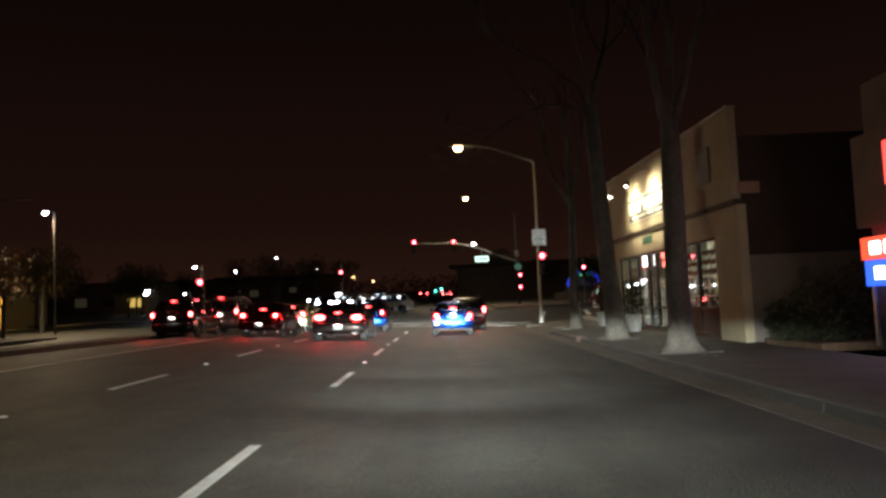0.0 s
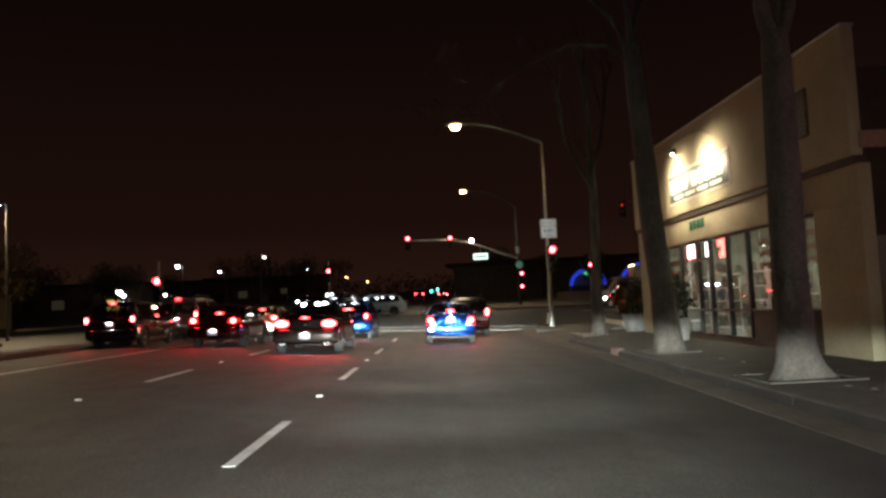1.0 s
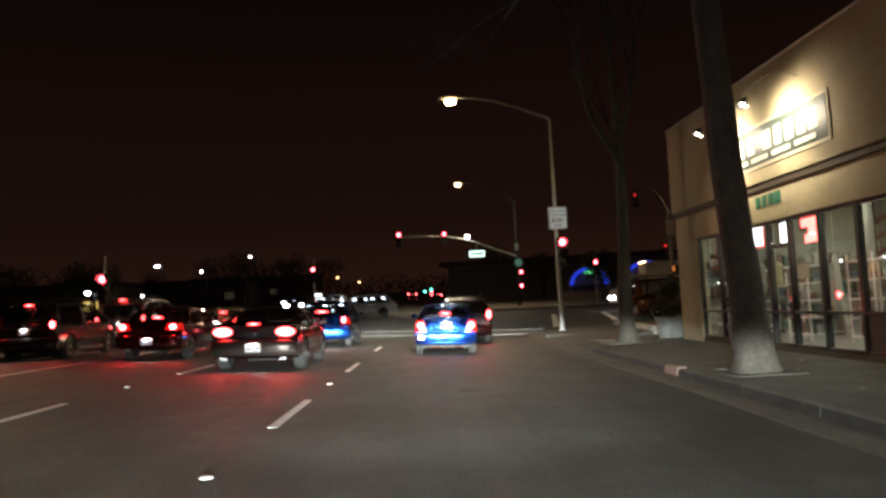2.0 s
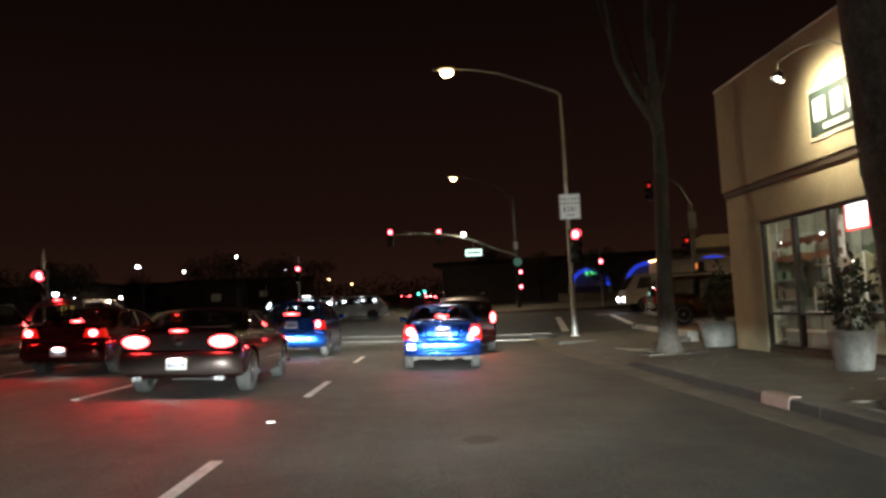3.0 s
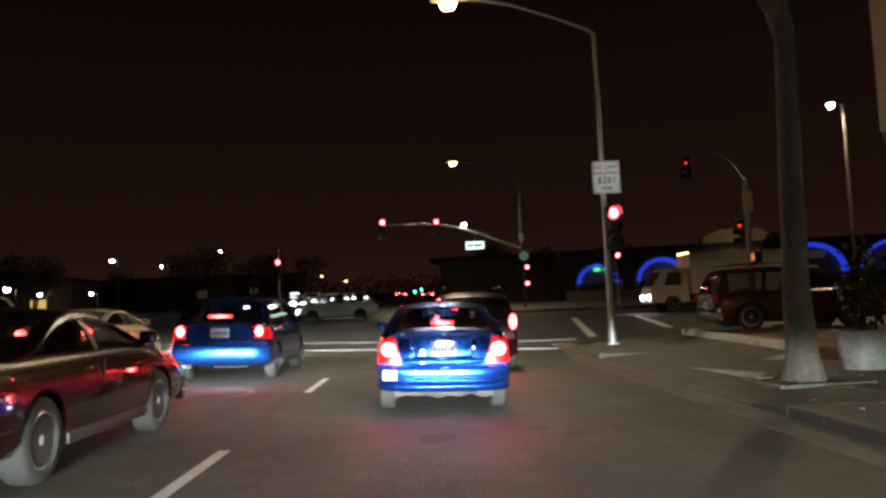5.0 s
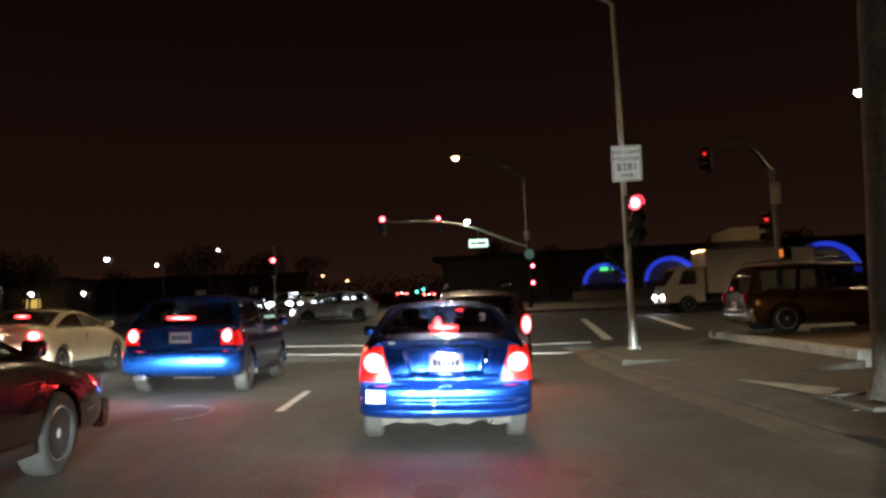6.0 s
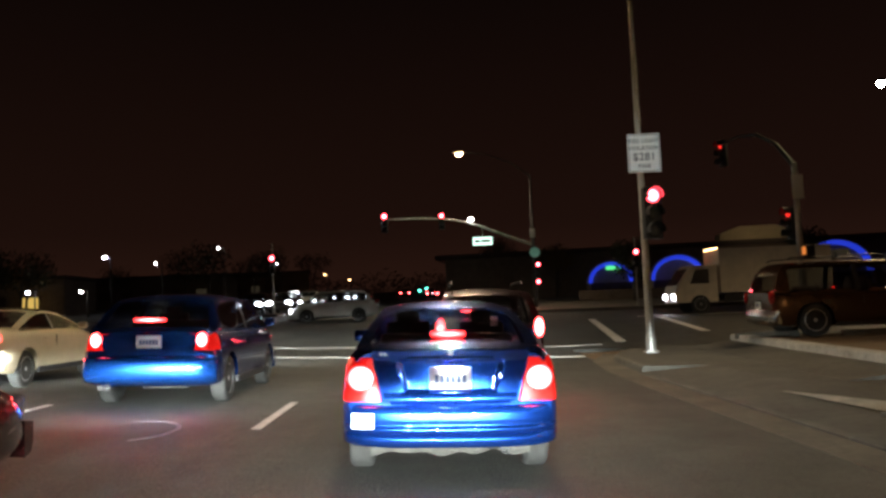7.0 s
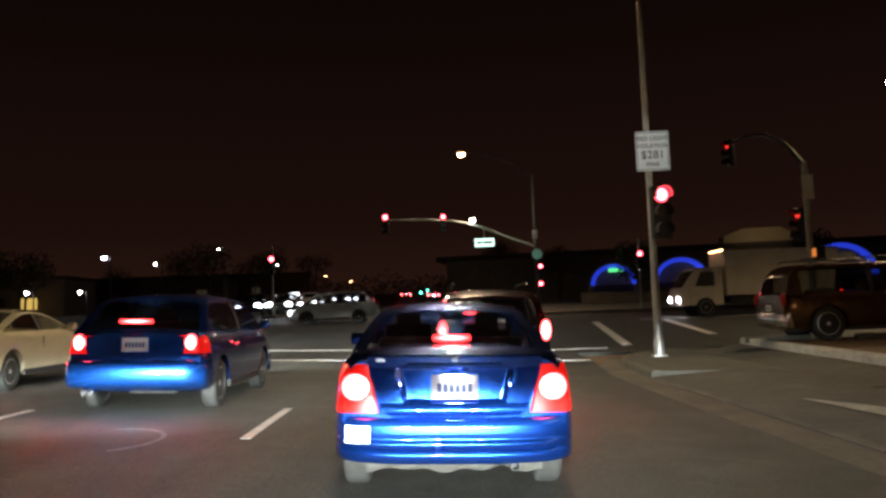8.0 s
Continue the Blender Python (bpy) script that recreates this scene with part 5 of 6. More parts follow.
def vehicle(name, m, label, paint_m, L, W, H, belt, deck, hood, cab, wr, axles, tails, category="car", lit="rear", brake=None, plate_z=0.8,
            nose=0.72, clear=0.24, style="alloy", tail_drop=0.05, exhaust=(), detail=True, group="waiting cars", bumper_m=None, taper=0.72, roof_rack=False, plate_lit=True, sticker=None, round_off=0.16, lens=None, tail_watts=0, beam_watts=0, size=0.95, own_bumper=False, plate_y=None):
    """A car with its tail at y = 0 and its nose at y = L. cab: y of the rear glass's foot and top, the windscreen's top and foot."""
    at_ = m.translation
    if group == "waiting cars" or group == "distant cars":
        m = pose(at_.x, at_.y, land(at_.x, at_.y), math.degrees(math.atan2(land(at_.x, at_.y + L) - land(at_.x, at_.y), L)), math.degrees(math.atan2(land(at_.x - 0.8, at_.y) - land(at_.x + 0.8, at_.y), 1.6)), 0) @ Matrix.Scale(size, 4)
    elif group != "parked cars":
        m = Matrix.Translation((0, 0, land(at_.x, at_.y))) @ m
    car = root(name, m, label, category, group)
    yb0, yr0, yr1, yb1 = cab
    hw = W / 2
    crown = 0.03
    ys = sorted({0.0, 0.03, 0.09, 0.2, 0.35, *np.linspace(0.5, L - 0.5, 16).round(3), L - 0.35, L - 0.2, L - 0.09, L - 0.03, L})
    kx = [0, 0.1, max(yb0, 0.15), yb1 - 0.1, yb1 + 0.15, L - 0.35, L - 0.1, L]
    kz = [deck - tail_drop, deck, belt if yb0 > 0.5 else deck, belt, hood, nose + 0.06, nose - 0.04, nose - 0.14]
    rings = []
    for y_ in ys:
        w = hw * (1 - 0.10 * math.exp(-y_ / 0.10) - 0.16 * math.exp(-(L - y_) / 0.22))
        zb = clear + 0.14 * math.exp(-y_ / 0.12) + 0.06 * math.exp(-(L - y_) / 0.15)
        zt = float(np.interp(y_, kx, kz))
        ring = [(w * u, y_, zb + (zt - zb) * v + (crown * (1 - u * u) if v > 0.9 else 0)) for u, v in SECTION]
        rings.append(ring + [(-x, yy, z) for x, yy, z in ring[-2:0:-1]])
    bm = loft(bmesh.new(), rings)
    bmesh.ops.recalc_face_normals(bm, faces=bm.faces)
    body = part("body", bm, paint_m, car, angle=45)
    cut = bmesh.new()
    for ya in axles:
        for s in (-1, 1):
            lathe([(wr + 0.055, hw - 0.30), (wr + 0.055, hw + 0.2)] if s > 0 else [(wr + 0.055, -hw - 0.2), (wr + 0.055, -hw + 0.30)], 24, "x", cut)
            bmesh.ops.translate(cut, vec=(0, ya, wr), verts=cut.verts[-48:])
    bmesh.ops.recalc_face_normals(cut, faces=cut.faces)
    cme = bpy.data.meshes.new("cut")
    cut.to_mesh(cme)
    cut.free()
    cob = new("cut", cme)
    mod = body.modifiers.new("arches", "BOOLEAN")
    mod.operation, mod.object, mod.solver = "DIFFERENCE", cob, "EXACT"
    body.parent = None
    dg = bpy.context.evaluated_depsgraph_get()
    done = bpy.data.meshes.new_from_object(body.evaluated_get(dg))
    body.modifiers.clear()
    body.data = done
    done.materials.clear()
    done.materials.append(paint_m)
    body.parent = car
    bpy.data.objects.remove(cob)
    def body_side(y, z):
        """Half the body's width at y and z."""
        w = hw * (1 - 0.10 * math.exp(-y / 0.10) - 0.16 * math.exp(-(L - y) / 0.22))
        zb = clear + 0.14 * math.exp(-y / 0.12) + 0.06 * math.exp(-(L - y) / 0.15)
        zt = float(np.interp(y, kx, kz))
        return w * float(np.interp((z - zb) / (zt - zb), [q[1] for q in SECTION[1:-1]], [q[0] for q in SECTION[1:-1]]))

    # greenhouse: a roof line along the car, narrowing upwards
    wb, wt = hw * 0.93, hw * taper
    raw = np.array([(yb0, belt - 0.01), (yr0, H - 0.045), ((yr0 + yr1) / 2, H), (yr1, H - 0.05), (yb1, belt - 0.01)])
    gy = np.linspace(yb0, yb1, 61)
    gz = np.interp(gy, raw[:, 0], raw[:, 1])
    wide = max(1, int(round_off / ((yb1 - yb0) / 60)))
    for _ in range(2):
        pad = np.r_[2 * gz[0] - gz[wide:0:-1], gz, 2 * gz[-1] - gz[-2:-wide - 2:-1]]
        gz = np.convolve(pad, np.ones(2 * wide + 1) / (2 * wide + 1), "valid")

    def roof_z(y):
        return float(np.interp(y, gy, gz))

    def half(z):
        k = min(max((z - belt) / (H - belt), 0), 1)
        return lerp(wb, wt, k ** 1.25)

    def upper(y, u):
        z = roof_z(y)
        return Vector((half(z - 0.05) * u, y, z - min(0.06, max(z - belt, 0)) * abs(u) ** 2.6))

    def flank(s, y, v):
        z = lerp(belt - 0.01, upper(y, 1).z, v)
        return Vector((s * half(z), y, z))

    def patch(nm, func, a0, a1, na, b0, b1, nb, inward, material, lab=""):
        bm = bmesh.new()
        grid = [[func(lerp(a0, a1, i / na), lerp(b0, b1, k / nb)) for k in range(nb + 1)] for i in range(na + 1)]
        outer = [[bm.verts.new(p) for p in row] for row in grid]
        inner = [[bm.verts.new(p + inward) for p in row] for row in grid]
        for i in range(na):
            for k in range(nb):
                bm.faces.new((outer[i][k], outer[i + 1][k], outer[i + 1][k + 1], outer[i][k + 1]))
                bm.faces.new((inner[i][k], inner[i][k + 1], inner[i + 1][k + 1], inner[i + 1][k]))
        rim_ = [(i, 0) for i in range(na)] + [(na, k) for k in range(nb)] + [(i, nb) for i in range(na, 0, -1)] + [(0, k) for k in range(nb, 0, -1)]
        for p, q in zip(rim_, rim_[1:] + rim_[:1]):
            bm.faces.new((outer[q[0]][q[1]], outer[p[0]][p[1]], inner[p[0]][p[1]], inner[q[0]][q[1]]))
        ob = part(nm, bm, material, car, lab, angle=50)
        if material is M_CARGLASS:
            ob.visible_shadow = False
        return ob

    down = Vector((0, 0, -0.02))
    patch("roof", upper, yr0, yr1, 14, -1, 1, 10, down, paint_m)
    ws = 0.86
    patch("rear_window", upper, yb0 + 0.02, yr0 - 0.005, 8, -ws, ws, 6, Vector((0, 0.004, -0.004)), M_CARGLASS)
    patch("windscreen", upper, yr1 + 0.005, yb1 - 0.02, 8, -ws, ws, 6, Vector((0, -0.004, -0.004)), M_CARGLASS)
    span = yb1 - yb0
    for s in (-1, 1):
        inw = Vector((-s * 0.03, 0, 0))
        patch("rear_post", upper, yb0, yr0, 8, s * ws, s, 2, down, paint_m)
        patch("front_post", upper, yr1, yb1, 8, s * ws, s, 2, down, paint_m)
        patch("roof_rail_panel", lambda y, v: flank(s, y, v), yb0 + 0.02, yb1 - 0.02, 24, 0.88, 1.0, 1, inw, paint_m)
        q0, q1, q2, q3 = yb0 + 0.10 * span, yb0 + 0.50 * span, yb0 + 0.53 * span, yb1 - 0.10 * span
        patch("pillar", lambda y, v: flank(s, y, v), yb0 + 0.01, q0, 3, 0, 0.88, 3, inw, paint_m)
        patch("pillar", lambda y, v: flank(s, y, v), q1, q2, 1, 0, 0.88, 3, inw, M_PLASTIC)
        patch("side_window", lambda y, v: flank(s, y, v), q0, q1, 8, 0.02, 0.88, 3, Vector((-s * 0.004, 0, 0)), M_CARGLASS)
        patch("side_window", lambda y, v: flank(s, y, v), q2, yb1 - 0.04, 8, 0.02, 0.88, 3, Vector((-s * 0.004, 0, 0)), M_CARGLASS)

    def at(s_, fx, fy):
        y = lerp(lerp(yb0, yr0, s_), lerp(yb1, yr1, s_), fy)
        return Vector((half(lerp(belt, H, s_)) * fx, y, lerp(belt, roof_z(y), s_)))

    if detail:
        seat_y = lerp(yb0, yb1, 0.62)
        for s in (-1, 1):
            part("seat_back", rbox((0.38 * s, seat_y, belt - 0.02), (0.46, 0.12, 0.5), 0.05), M_SEAT, car)
            part("headrest", rbox((0.38 * s, seat_y - 0.01, belt + 0.26), (0.24, 0.09, 0.15), 0.04), M_SEAT, car)
        part("rear_seat", rbox((0, max(lerp(yb0, yb1, 0.3), yb0 + 0.45), belt + 0.02), (W * 0.72, 0.14, 0.22), 0.05), M_SEAT, car)
        for s in (-1, 1):
            part("wing_mirror", rbox((s * (hw + 0.07), lerp(yb0, yb1, 0.86), belt + 0.06), (0.17, 0.10, 0.13), 0.035), paint_m, car)
            part("door_handle", rbox((s * hw * 0.975, lerp(yb0, yb1, 0.42), belt - 0.16), (0.03, 0.16, 0.03), 0.008), paint_m, car)
            part("door_seam", rbox((s * hw * 0.986, lerp(yb0, yb1, 0.54), lerp(clear, belt, 0.55)), (0.012, 0.012, (belt - clear) * 0.62), 0.0), M_PLASTIC, car)
            part("sill", rbox((s * (hw - 0.05), (axles[0] + axles[1]) / 2, clear + 0.04), (0.08, axles[1] - axles[0] - 2 * wr - 0.2, 0.1), 0.02), M_PLASTIC, car)
    # bumpers
    def curve(x):
        """How far the rear bumper stands out at x."""
        k = min(abs(x) / (hw * 0.97), 1)
        return -0.075 * (1 - k ** 3.2) + 0.07 * k ** 10

    bl = loft(bmesh.new(), [[(x_ * hw, yy + curve(x_ * hw), z_) for yy, z_ in ((0.12, clear + 0.09), (0.02, clear + 0.10), (-0.02, clear + 0.13), (-0.035, clear + 0.19), (-0.038, clear + 0.28), (-0.03, clear + 0.36), (-0.012, clear + 0.41), (0.02, clear + 0.435), (0.12, clear + 0.44))]
                             for x_ in (-0.97, -0.93, -0.85, -0.7, -0.5, -0.25, 0, 0.25, 0.5, 0.7, 0.85, 0.93, 0.97)])
    if own_bumper:
        bl.free()
    else:
        part("rear_bumper", bl, bumper_m or paint_m, car, "rounded rear bumper", angle=50)
    bl = loft(bmesh.new(), [[(x_ * hw, L - yy + 0.07 * (1 - (abs(x_) / 0.97) ** 4) - 0.06, z_) for yy, z_ in ((0.10, clear), (0.0, clear + 0.03), (-0.03, clear + 0.12), (-0.02, clear + 0.26), (0.12, clear + 0.28))]
                             for x_ in (-0.93, -0.8, -0.4, 0, 0.4, 0.8, 0.93)])
    part("front_bumper", bl, paint_m, car, "rounded front bumper", angle=50)
    def strip(nm, z, h, x0, x1, material, out=0.002, lab="", target=car):
        """A band that follows the rear bumper's curve."""
        xs = np.linspace(x0, x1, 13)
        return part(nm, loft(bmesh.new(), [[(x, curve(x) + yy - 0.038 - out, zz) for yy, zz in ((0.03, z - h / 2), (0, z - h / 2), (0, z + h / 2), (0.03, z + h / 2))] for x in xs]), material, target, lab)

    part("underbody", rbox((0, L * 0.55, clear + 0.02), (W * 0.70, L * 0.72, 0.08), 0.02), M_PLASTIC, car)
    part("silencer", rbox((0.12, 0.42, clear + 0.045), (W * 0.34, 0.3, 0.11), 0.045, 3), M_UNDER, car, "dirty metal silencer under the tail")
    if sticker:
        strip("bumper_sticker", sticker[1], sticker[3], sticker[0] - sticker[2] / 2, sticker[0] + sticker[2] / 2, M_PLATE, 0.004, "white rectangular sticker on the bumper")
    # wheels
    tyre, rim = wheel_meshes(wr, 0.2 if W < 1.8 else 0.235, style)
    for ya in axles:
        for s in (-1, 1):
            wm = pose(s * (hw - 0.125), ya, wr, 0, 0, 0 if s > 0 else 180)
            wo = shared("wheel", tyre, car, wm)
            shared("rim", rim, wo, Matrix.Identity(4), "spoked alloy rim" if style == "alloy" else "grey wheel cover")
    # lens that wraps each rear corner: inner x at its foot and top, lower and upper z, how far it reaches along the side
    if lens:
        xa, xb, z0, z1, y1 = lens
        for s in (-1, 1):
            def corner(u, v, s=s):
                z = lerp(z0, z1, v)
                edge = body_side(0.0, z)
                if u < 0.5:
                    k = u / 0.5
                    return Vector((s * lerp(lerp(xa, xb, v), edge, k), -0.022 * (1 - k ** 4), z))
                y = lerp(0.0, y1, (u - 0.5) / 0.5)
                return Vector((s * (body_side(y, z) + 0.008), y + 0.002, z))
            patch("lamp_lens", corner, 0, 1, 16, 0, 1, 8, Vector((-s * 0.012, 0.02, 0)), M_TAIL_DIM, "red lamp lens wrapped round the corner")
    if tail_watts:
        for s in (-1, 1):
            a, b = m @ Vector((s * tails[0][0], -0.16, tails[0][1])), m @ Vector((s * tails[0][0], -6.0, tails[0][1] - 1.5))
            lamp_spot("brake_light", a, b, tail_watts, (1.0, 0.045, 0.035), 128, 0.9, 0.05)
    if beam_watts:
        for s in (-1, 1):
            low_beam(m @ Vector((s * hw * 0.7, L + 0.12, 0.62)), m @ Vector((s * hw * 0.7, L + 10, 0.62)), beam_watts)
    # tail lamps: (x, z, width, height)
    for x_, z_, w_, h_ in tails:
        for s in (-1, 1):
            part("tail_lamp", ellipsoid((s * x_, 0.02, z_), (w_ * 1.12, 0.15, h_ * 1.12)), M_TAIL if lit == "rear" else M_TAIL_OFF, car, "red brake lamp, lit" if lit == "rear" else "red tail lamp, unlit")
    if brake:
        bx, by, bz, bw, bh = brake
        part("high_brake_lamp", rbox((bx, by, bz), (bw, 0.035, bh), bh * 0.4, 2), M_TAIL_MID if lit == "rear" else M_TAIL_OFF, car, "narrow red brake lamp in the rear glass" if lit == "rear" else "")
    plate_y = plate_y or (-0.012 if plate_z > clear + 0.45 else -0.125)
    pl = part("licence_plate", rbox((0, plate_y, plate_z), (0.32, 0.02, 0.165), 0.004), M_PLATE, car, "white licence plate with dark bars")
    part("plate_bars", text_bars(bmesh.new(), -0.12, 0.12, plate_z - 0.005, 0.06, (0.04, 0.04, 0.04, 0.04, 0.04, 0.04), plate_y - 0.011, 0.003), M_INK, pl)
    py_ = plate_y - 0.03
    # lamp added over the plate; its strength stands in for retroreflected headlights
    part("plate_lamp", rbox((0, py_ + 0.005, plate_z + 0.100), (0.13, 0.014, 0.006), 0.002), M_PLATE_FILL if lit == "rear" and plate_lit else M_HEAD_OFF, car, "lamp added to brighten the licence plate")
    hood_bm = rbox((0, py_ + 0.005, plate_z + 0.112), (0.20, 0.05, 0.012), 0.004, 1)
    box(hood_bm, (0, py_ - 0.017, plate_z + 0.098), (0.20, 0.006, 0.022), 0.002, 1)
    part("plate_lamp_hood", hood_bm, paint_m, car, "narrow hood that hides the plate fill lamp")
    for x_ in exhaust:
        part("exhaust_pipe", lathe([(0.036, 0.14), (0.042, 0.12), (0.042, -0.08), (0.036, -0.08), (0.034, 0.05), (0.001, 0.05)], 16, "y"), M_CHROME, car, "shiny metal exhaust tip", m=pose(x_, 0.02, clear + 0.04))
    # head lamps and grille
    for s in (-1, 1):
        # oncoming headlamps are oversized to take in their halo
        part("head_lamp", ellipsoid((s * hw * 0.70, L - 0.08, nose - 0.10), (0.54, 0.16, 0.38)) if lit == "front" else rbox((s * hw * 0.70, L - 0.10, nose - 0.10), (0.34, 0.12, 0.17), 0.05, 3), M_HEAD if lit == "front" else M_HEAD_OFF, car, "bright headlamp" if lit == "front" else "clear headlamp")
    part("grille", rbox((0, L - 0.02, nose - 0.13), (W * 0.36, 0.05, 0.10), 0.02), M_PLASTIC, car)
    if roof_rack:
        for s in (-1, 1):
            part("roof_rail", tube([at(1, s * 0.9, 0.1) + Vector((0, 0, 0.06)), at(1, s * 0.9, 0.14) + Vector((0, 0, 0.11)), at(1, s * 0.9, 0.8) + Vector((0, 0, 0.11)), at(1, s * 0.9, 0.86) + Vector((0, 0, 0.06))], 0.018, 8), M_PLASTIC, car)
    return car


SEDAN_CAB = (0.62, 1.15, 2.55, 3.28)
# blue sedan that waits in the camera's lane
def skin(name, func, nu, nv, inward, material, parent, label=""):
    """A shaped panel with thickness over func(u, v), u and v from 0 to 1."""
    bm = bmesh.new()
    pts = [[func(i / nu, k / nv) for k in range(nv + 1)] for i in range(nu + 1)]
    outer = [[bm.verts.new(p) for p in row] for row in pts]
    inner = [[bm.verts.new(p + inward) for p in row] for row in pts]
    for i in range(nu):
        for k in range(nv):
            bm.faces.new((outer[i][k], outer[i + 1][k], outer[i + 1][k + 1], outer[i][k + 1]))
            bm.faces.new((inner[i][k], inner[i][k + 1], inner[i + 1][k + 1], inner[i + 1][k]))
    ring = [(i, 0) for i in range(nu)] + [(nu, k) for k in range(nv)] + [(i, nv) for i in range(nu, 0, -1)] + [(0, k) for k in range(nv, 0, -1)]
    for p, q in zip(ring, ring[1:] + ring[:1]):
        bm.faces.new((outer[q[0]][q[1]], outer[p[0]][p[1]], inner[p[0]][p[1]], inner[q[0]][q[1]]))
    return part(name, bm, material, parent, label, angle=50)


def smooth(a, b, x):
    k = min(max((x - a) / (b - a), 0.0), 1.0)
    return k * k * (3 - 2 * k)


blue = vehicle("sedan", pose(2.01, 19.12, 0), "metallic blue compact sedan with lit brake lamps waiting in the lane", M_BLUE, 4.38, 1.70, 1.43, 0.98, 1.05, 0.93,
               (0.46, 1.22, 2.35, 3.25), 0.31, (0.80, 3.42), [(0.675, 0.81, 0.20, 0.19)], brake=(0, 0.72, 1.12, 0.30, 0.05), plate_z=0.812, style="cover", taper=0.62, round_off=0.26, sticker=(-0.665, 0.495, 0.175, 0.115), lens=(0.535, 0.60, 0.635, 0.965, 0.24), tail_watts=3, own_bumper=True, plate_y=-0.048)
BUMPER_Z = (0.285, 0.300, 0.325, 0.355, 0.378, 0.392, 0.410, 0.430, 0.448, 0.462, 0.50, 0.55, 0.582, 0.598, 0.606)
BUMPER_Y = (0.040, -0.012, -0.030, -0.040, -0.034, -0.024, -0.036, -0.043, -0.036, -0.028, -0.034, -0.033, -0.022, -0.002, 0.035)


def bumper_skin(u, v):
    x, z = lerp(-0.825, 0.825, u), lerp(0.285, 0.606, v)
    k = abs(x) / 0.825
    return Vector((x, -0.075 * (1 - k ** 3.2) + 0.13 * k ** 12 + float(np.interp(z, BUMPER_Z, BUMPER_Y)), z + 0.018 * k ** 4 * (1 if v > 0.5 else 1.4)))


skin("rear_bumper", bumper_skin, 44, 42, Vector((0, 0.02, 0)), M_BLUE, blue, "rounded blue bumper with two pressed ridges")


def lid_skin(u, v):
    z = lerp(0.618, 1.045, v)
    x = lerp(-1, 1, u) * (lerp(0.50, 0.60, smooth(0.62, 0.98, z)) - 0.05 * (1 - smooth(0.618, 0.66, z)))
    y = -0.05 * (1 - (abs(x) / 0.62) ** 2.4) + float(np.interp(z, (0.618, 0.632, 0.65, 0.672, 0.70, 0.95, 1.0, 1.025, 1.038, 1.045), (-0.002, -0.026, -0.036, -0.032, -0.018, -0.012, -0.020, -0.022, -0.008, 0.03)))
    hole = (1 - smooth(lerp(0.33, 0.385, (z - 0.71) / 0.24), lerp(0.355, 0.41, (z - 0.71) / 0.24), abs(x))) * smooth(0.70, 0.722, z) * (1 - smooth(0.935, 0.955, z))
    return Vector((x, y + 0.035 * hole, z))


skin("boot_lid", lid_skin, 64, 48, Vector((0, 0.02, 0)), M_BLUE, blue, "blue boot lid with a recess round the plate")
part("boot_grip", rbox((0, -0.062, 0.962), (0.66, 0.03, 0.026), 0.011, 3), M_NAVY, blue, "blue grip bar over the plate")
part("badge", text_bars(bmesh.new(), -0.54, -0.38, 0.995, 0.022, (0.03, 0.03, 0.03, 0.03, 0.03), -0.040), M_CHROME, blue, "small chrome badge letters")
part("emblem", rbox((0, -0.076, 1.005), (0.045, 0.02, 0.05), 0.009, 3), M_CHROME, blue)
part("sun_visor_sticker", rbox((0.42, 1.0, 1.22), (0.06, 0.004, 0.09)), M_PLATE, blue)
M_AXLE = mat("dusty pale axle metal", (0.062, 0.059, 0.052), 0.75, var=0.3, scale=14, stain=0.3, stain_scale=5, bump=0.5, bump_scale=40)


def axle_beam(u, v):
    x = lerp(-0.62, 0.62, u)
    low = 0.235 - 0.030 * (abs(math.cos(x * 4.6)) ** 0.7) + 0.012 * math.sin(x * 23)
    return Vector((x, 0.16 + 0.02 * math.sin(x * 9) - 0.03 * math.sin(v * math.pi), lerp(low, 0.335, v)))


skin("axle_beam", axle_beam, 48, 8, Vector((0, 0.05, 0)), M_AXLE, blue, "dusty pale beam under the tail")
part("exhaust_pipe", lathe([(0.030, 0.14), (0.034, 0.12), (0.034, -0.05), (0.028, -0.05), (0.026, 0.05), (0.001, 0.05)], 16, "y"), M_UNDER, blue, "dark exhaust tip", m=pose(0.42, 0.06, 0.262))

vehicle("suv", pose(2.78, 25.6, 0), "dark red-brown sport utility with lit brake lamps ahead in the lane", M_BLACKRED, 4.6, 1.86, 1.70, 1.05, 1.06, 1.05,
        (0.12, 0.45, 3.0, 3.75), 0.36, (0.95, 3.65), [(0.80, 1.02, 0.15, 0.30)], "car", brake=(-0.35, 0.10, 1.30, 0.26, 0.04), plate_z=0.85, roof_rack=True, tail_watts=10, beam_watts=5000)

# the rear bumper's lighter grey stands in for headlamp light on it
mus = vehicle("coupe", pose(-1.88, 14.75, 0), "black cherry sports coupe with wide lit tail lamps", M_BLACKRED, 4.75, 1.90, 1.38, 0.99, 1.02, 0.96,
              (0.55, 1.60, 2.5, 3.35), 0.335, (0.92, 3.62), [(0.655, 0.835, 0.40, 0.185)], brake=(0, -0.035, 1.0, 0.28, 0.04),
              plate_z=0.50, exhaust=(-0.66, -0.58, 0.58, 0.66), taper=0.64, round_off=0.26, tail_watts=23, beam_watts=5000, bumper_m=M_BUMPER_LIT)
part("tail_panel", rbox((0, 0.02, 0.83), (1.74, 0.05, 0.24), 0.01), M_PLASTIC, mus, "black panel between the tail lamps")
part("round_badge", lathe([(0.06, 0), (0.055, -0.012), (0.01, -0.016)], 18, "y"), M_CHROME, mus, "round chrome badge", m=pose(0, -0.01, 0.83))
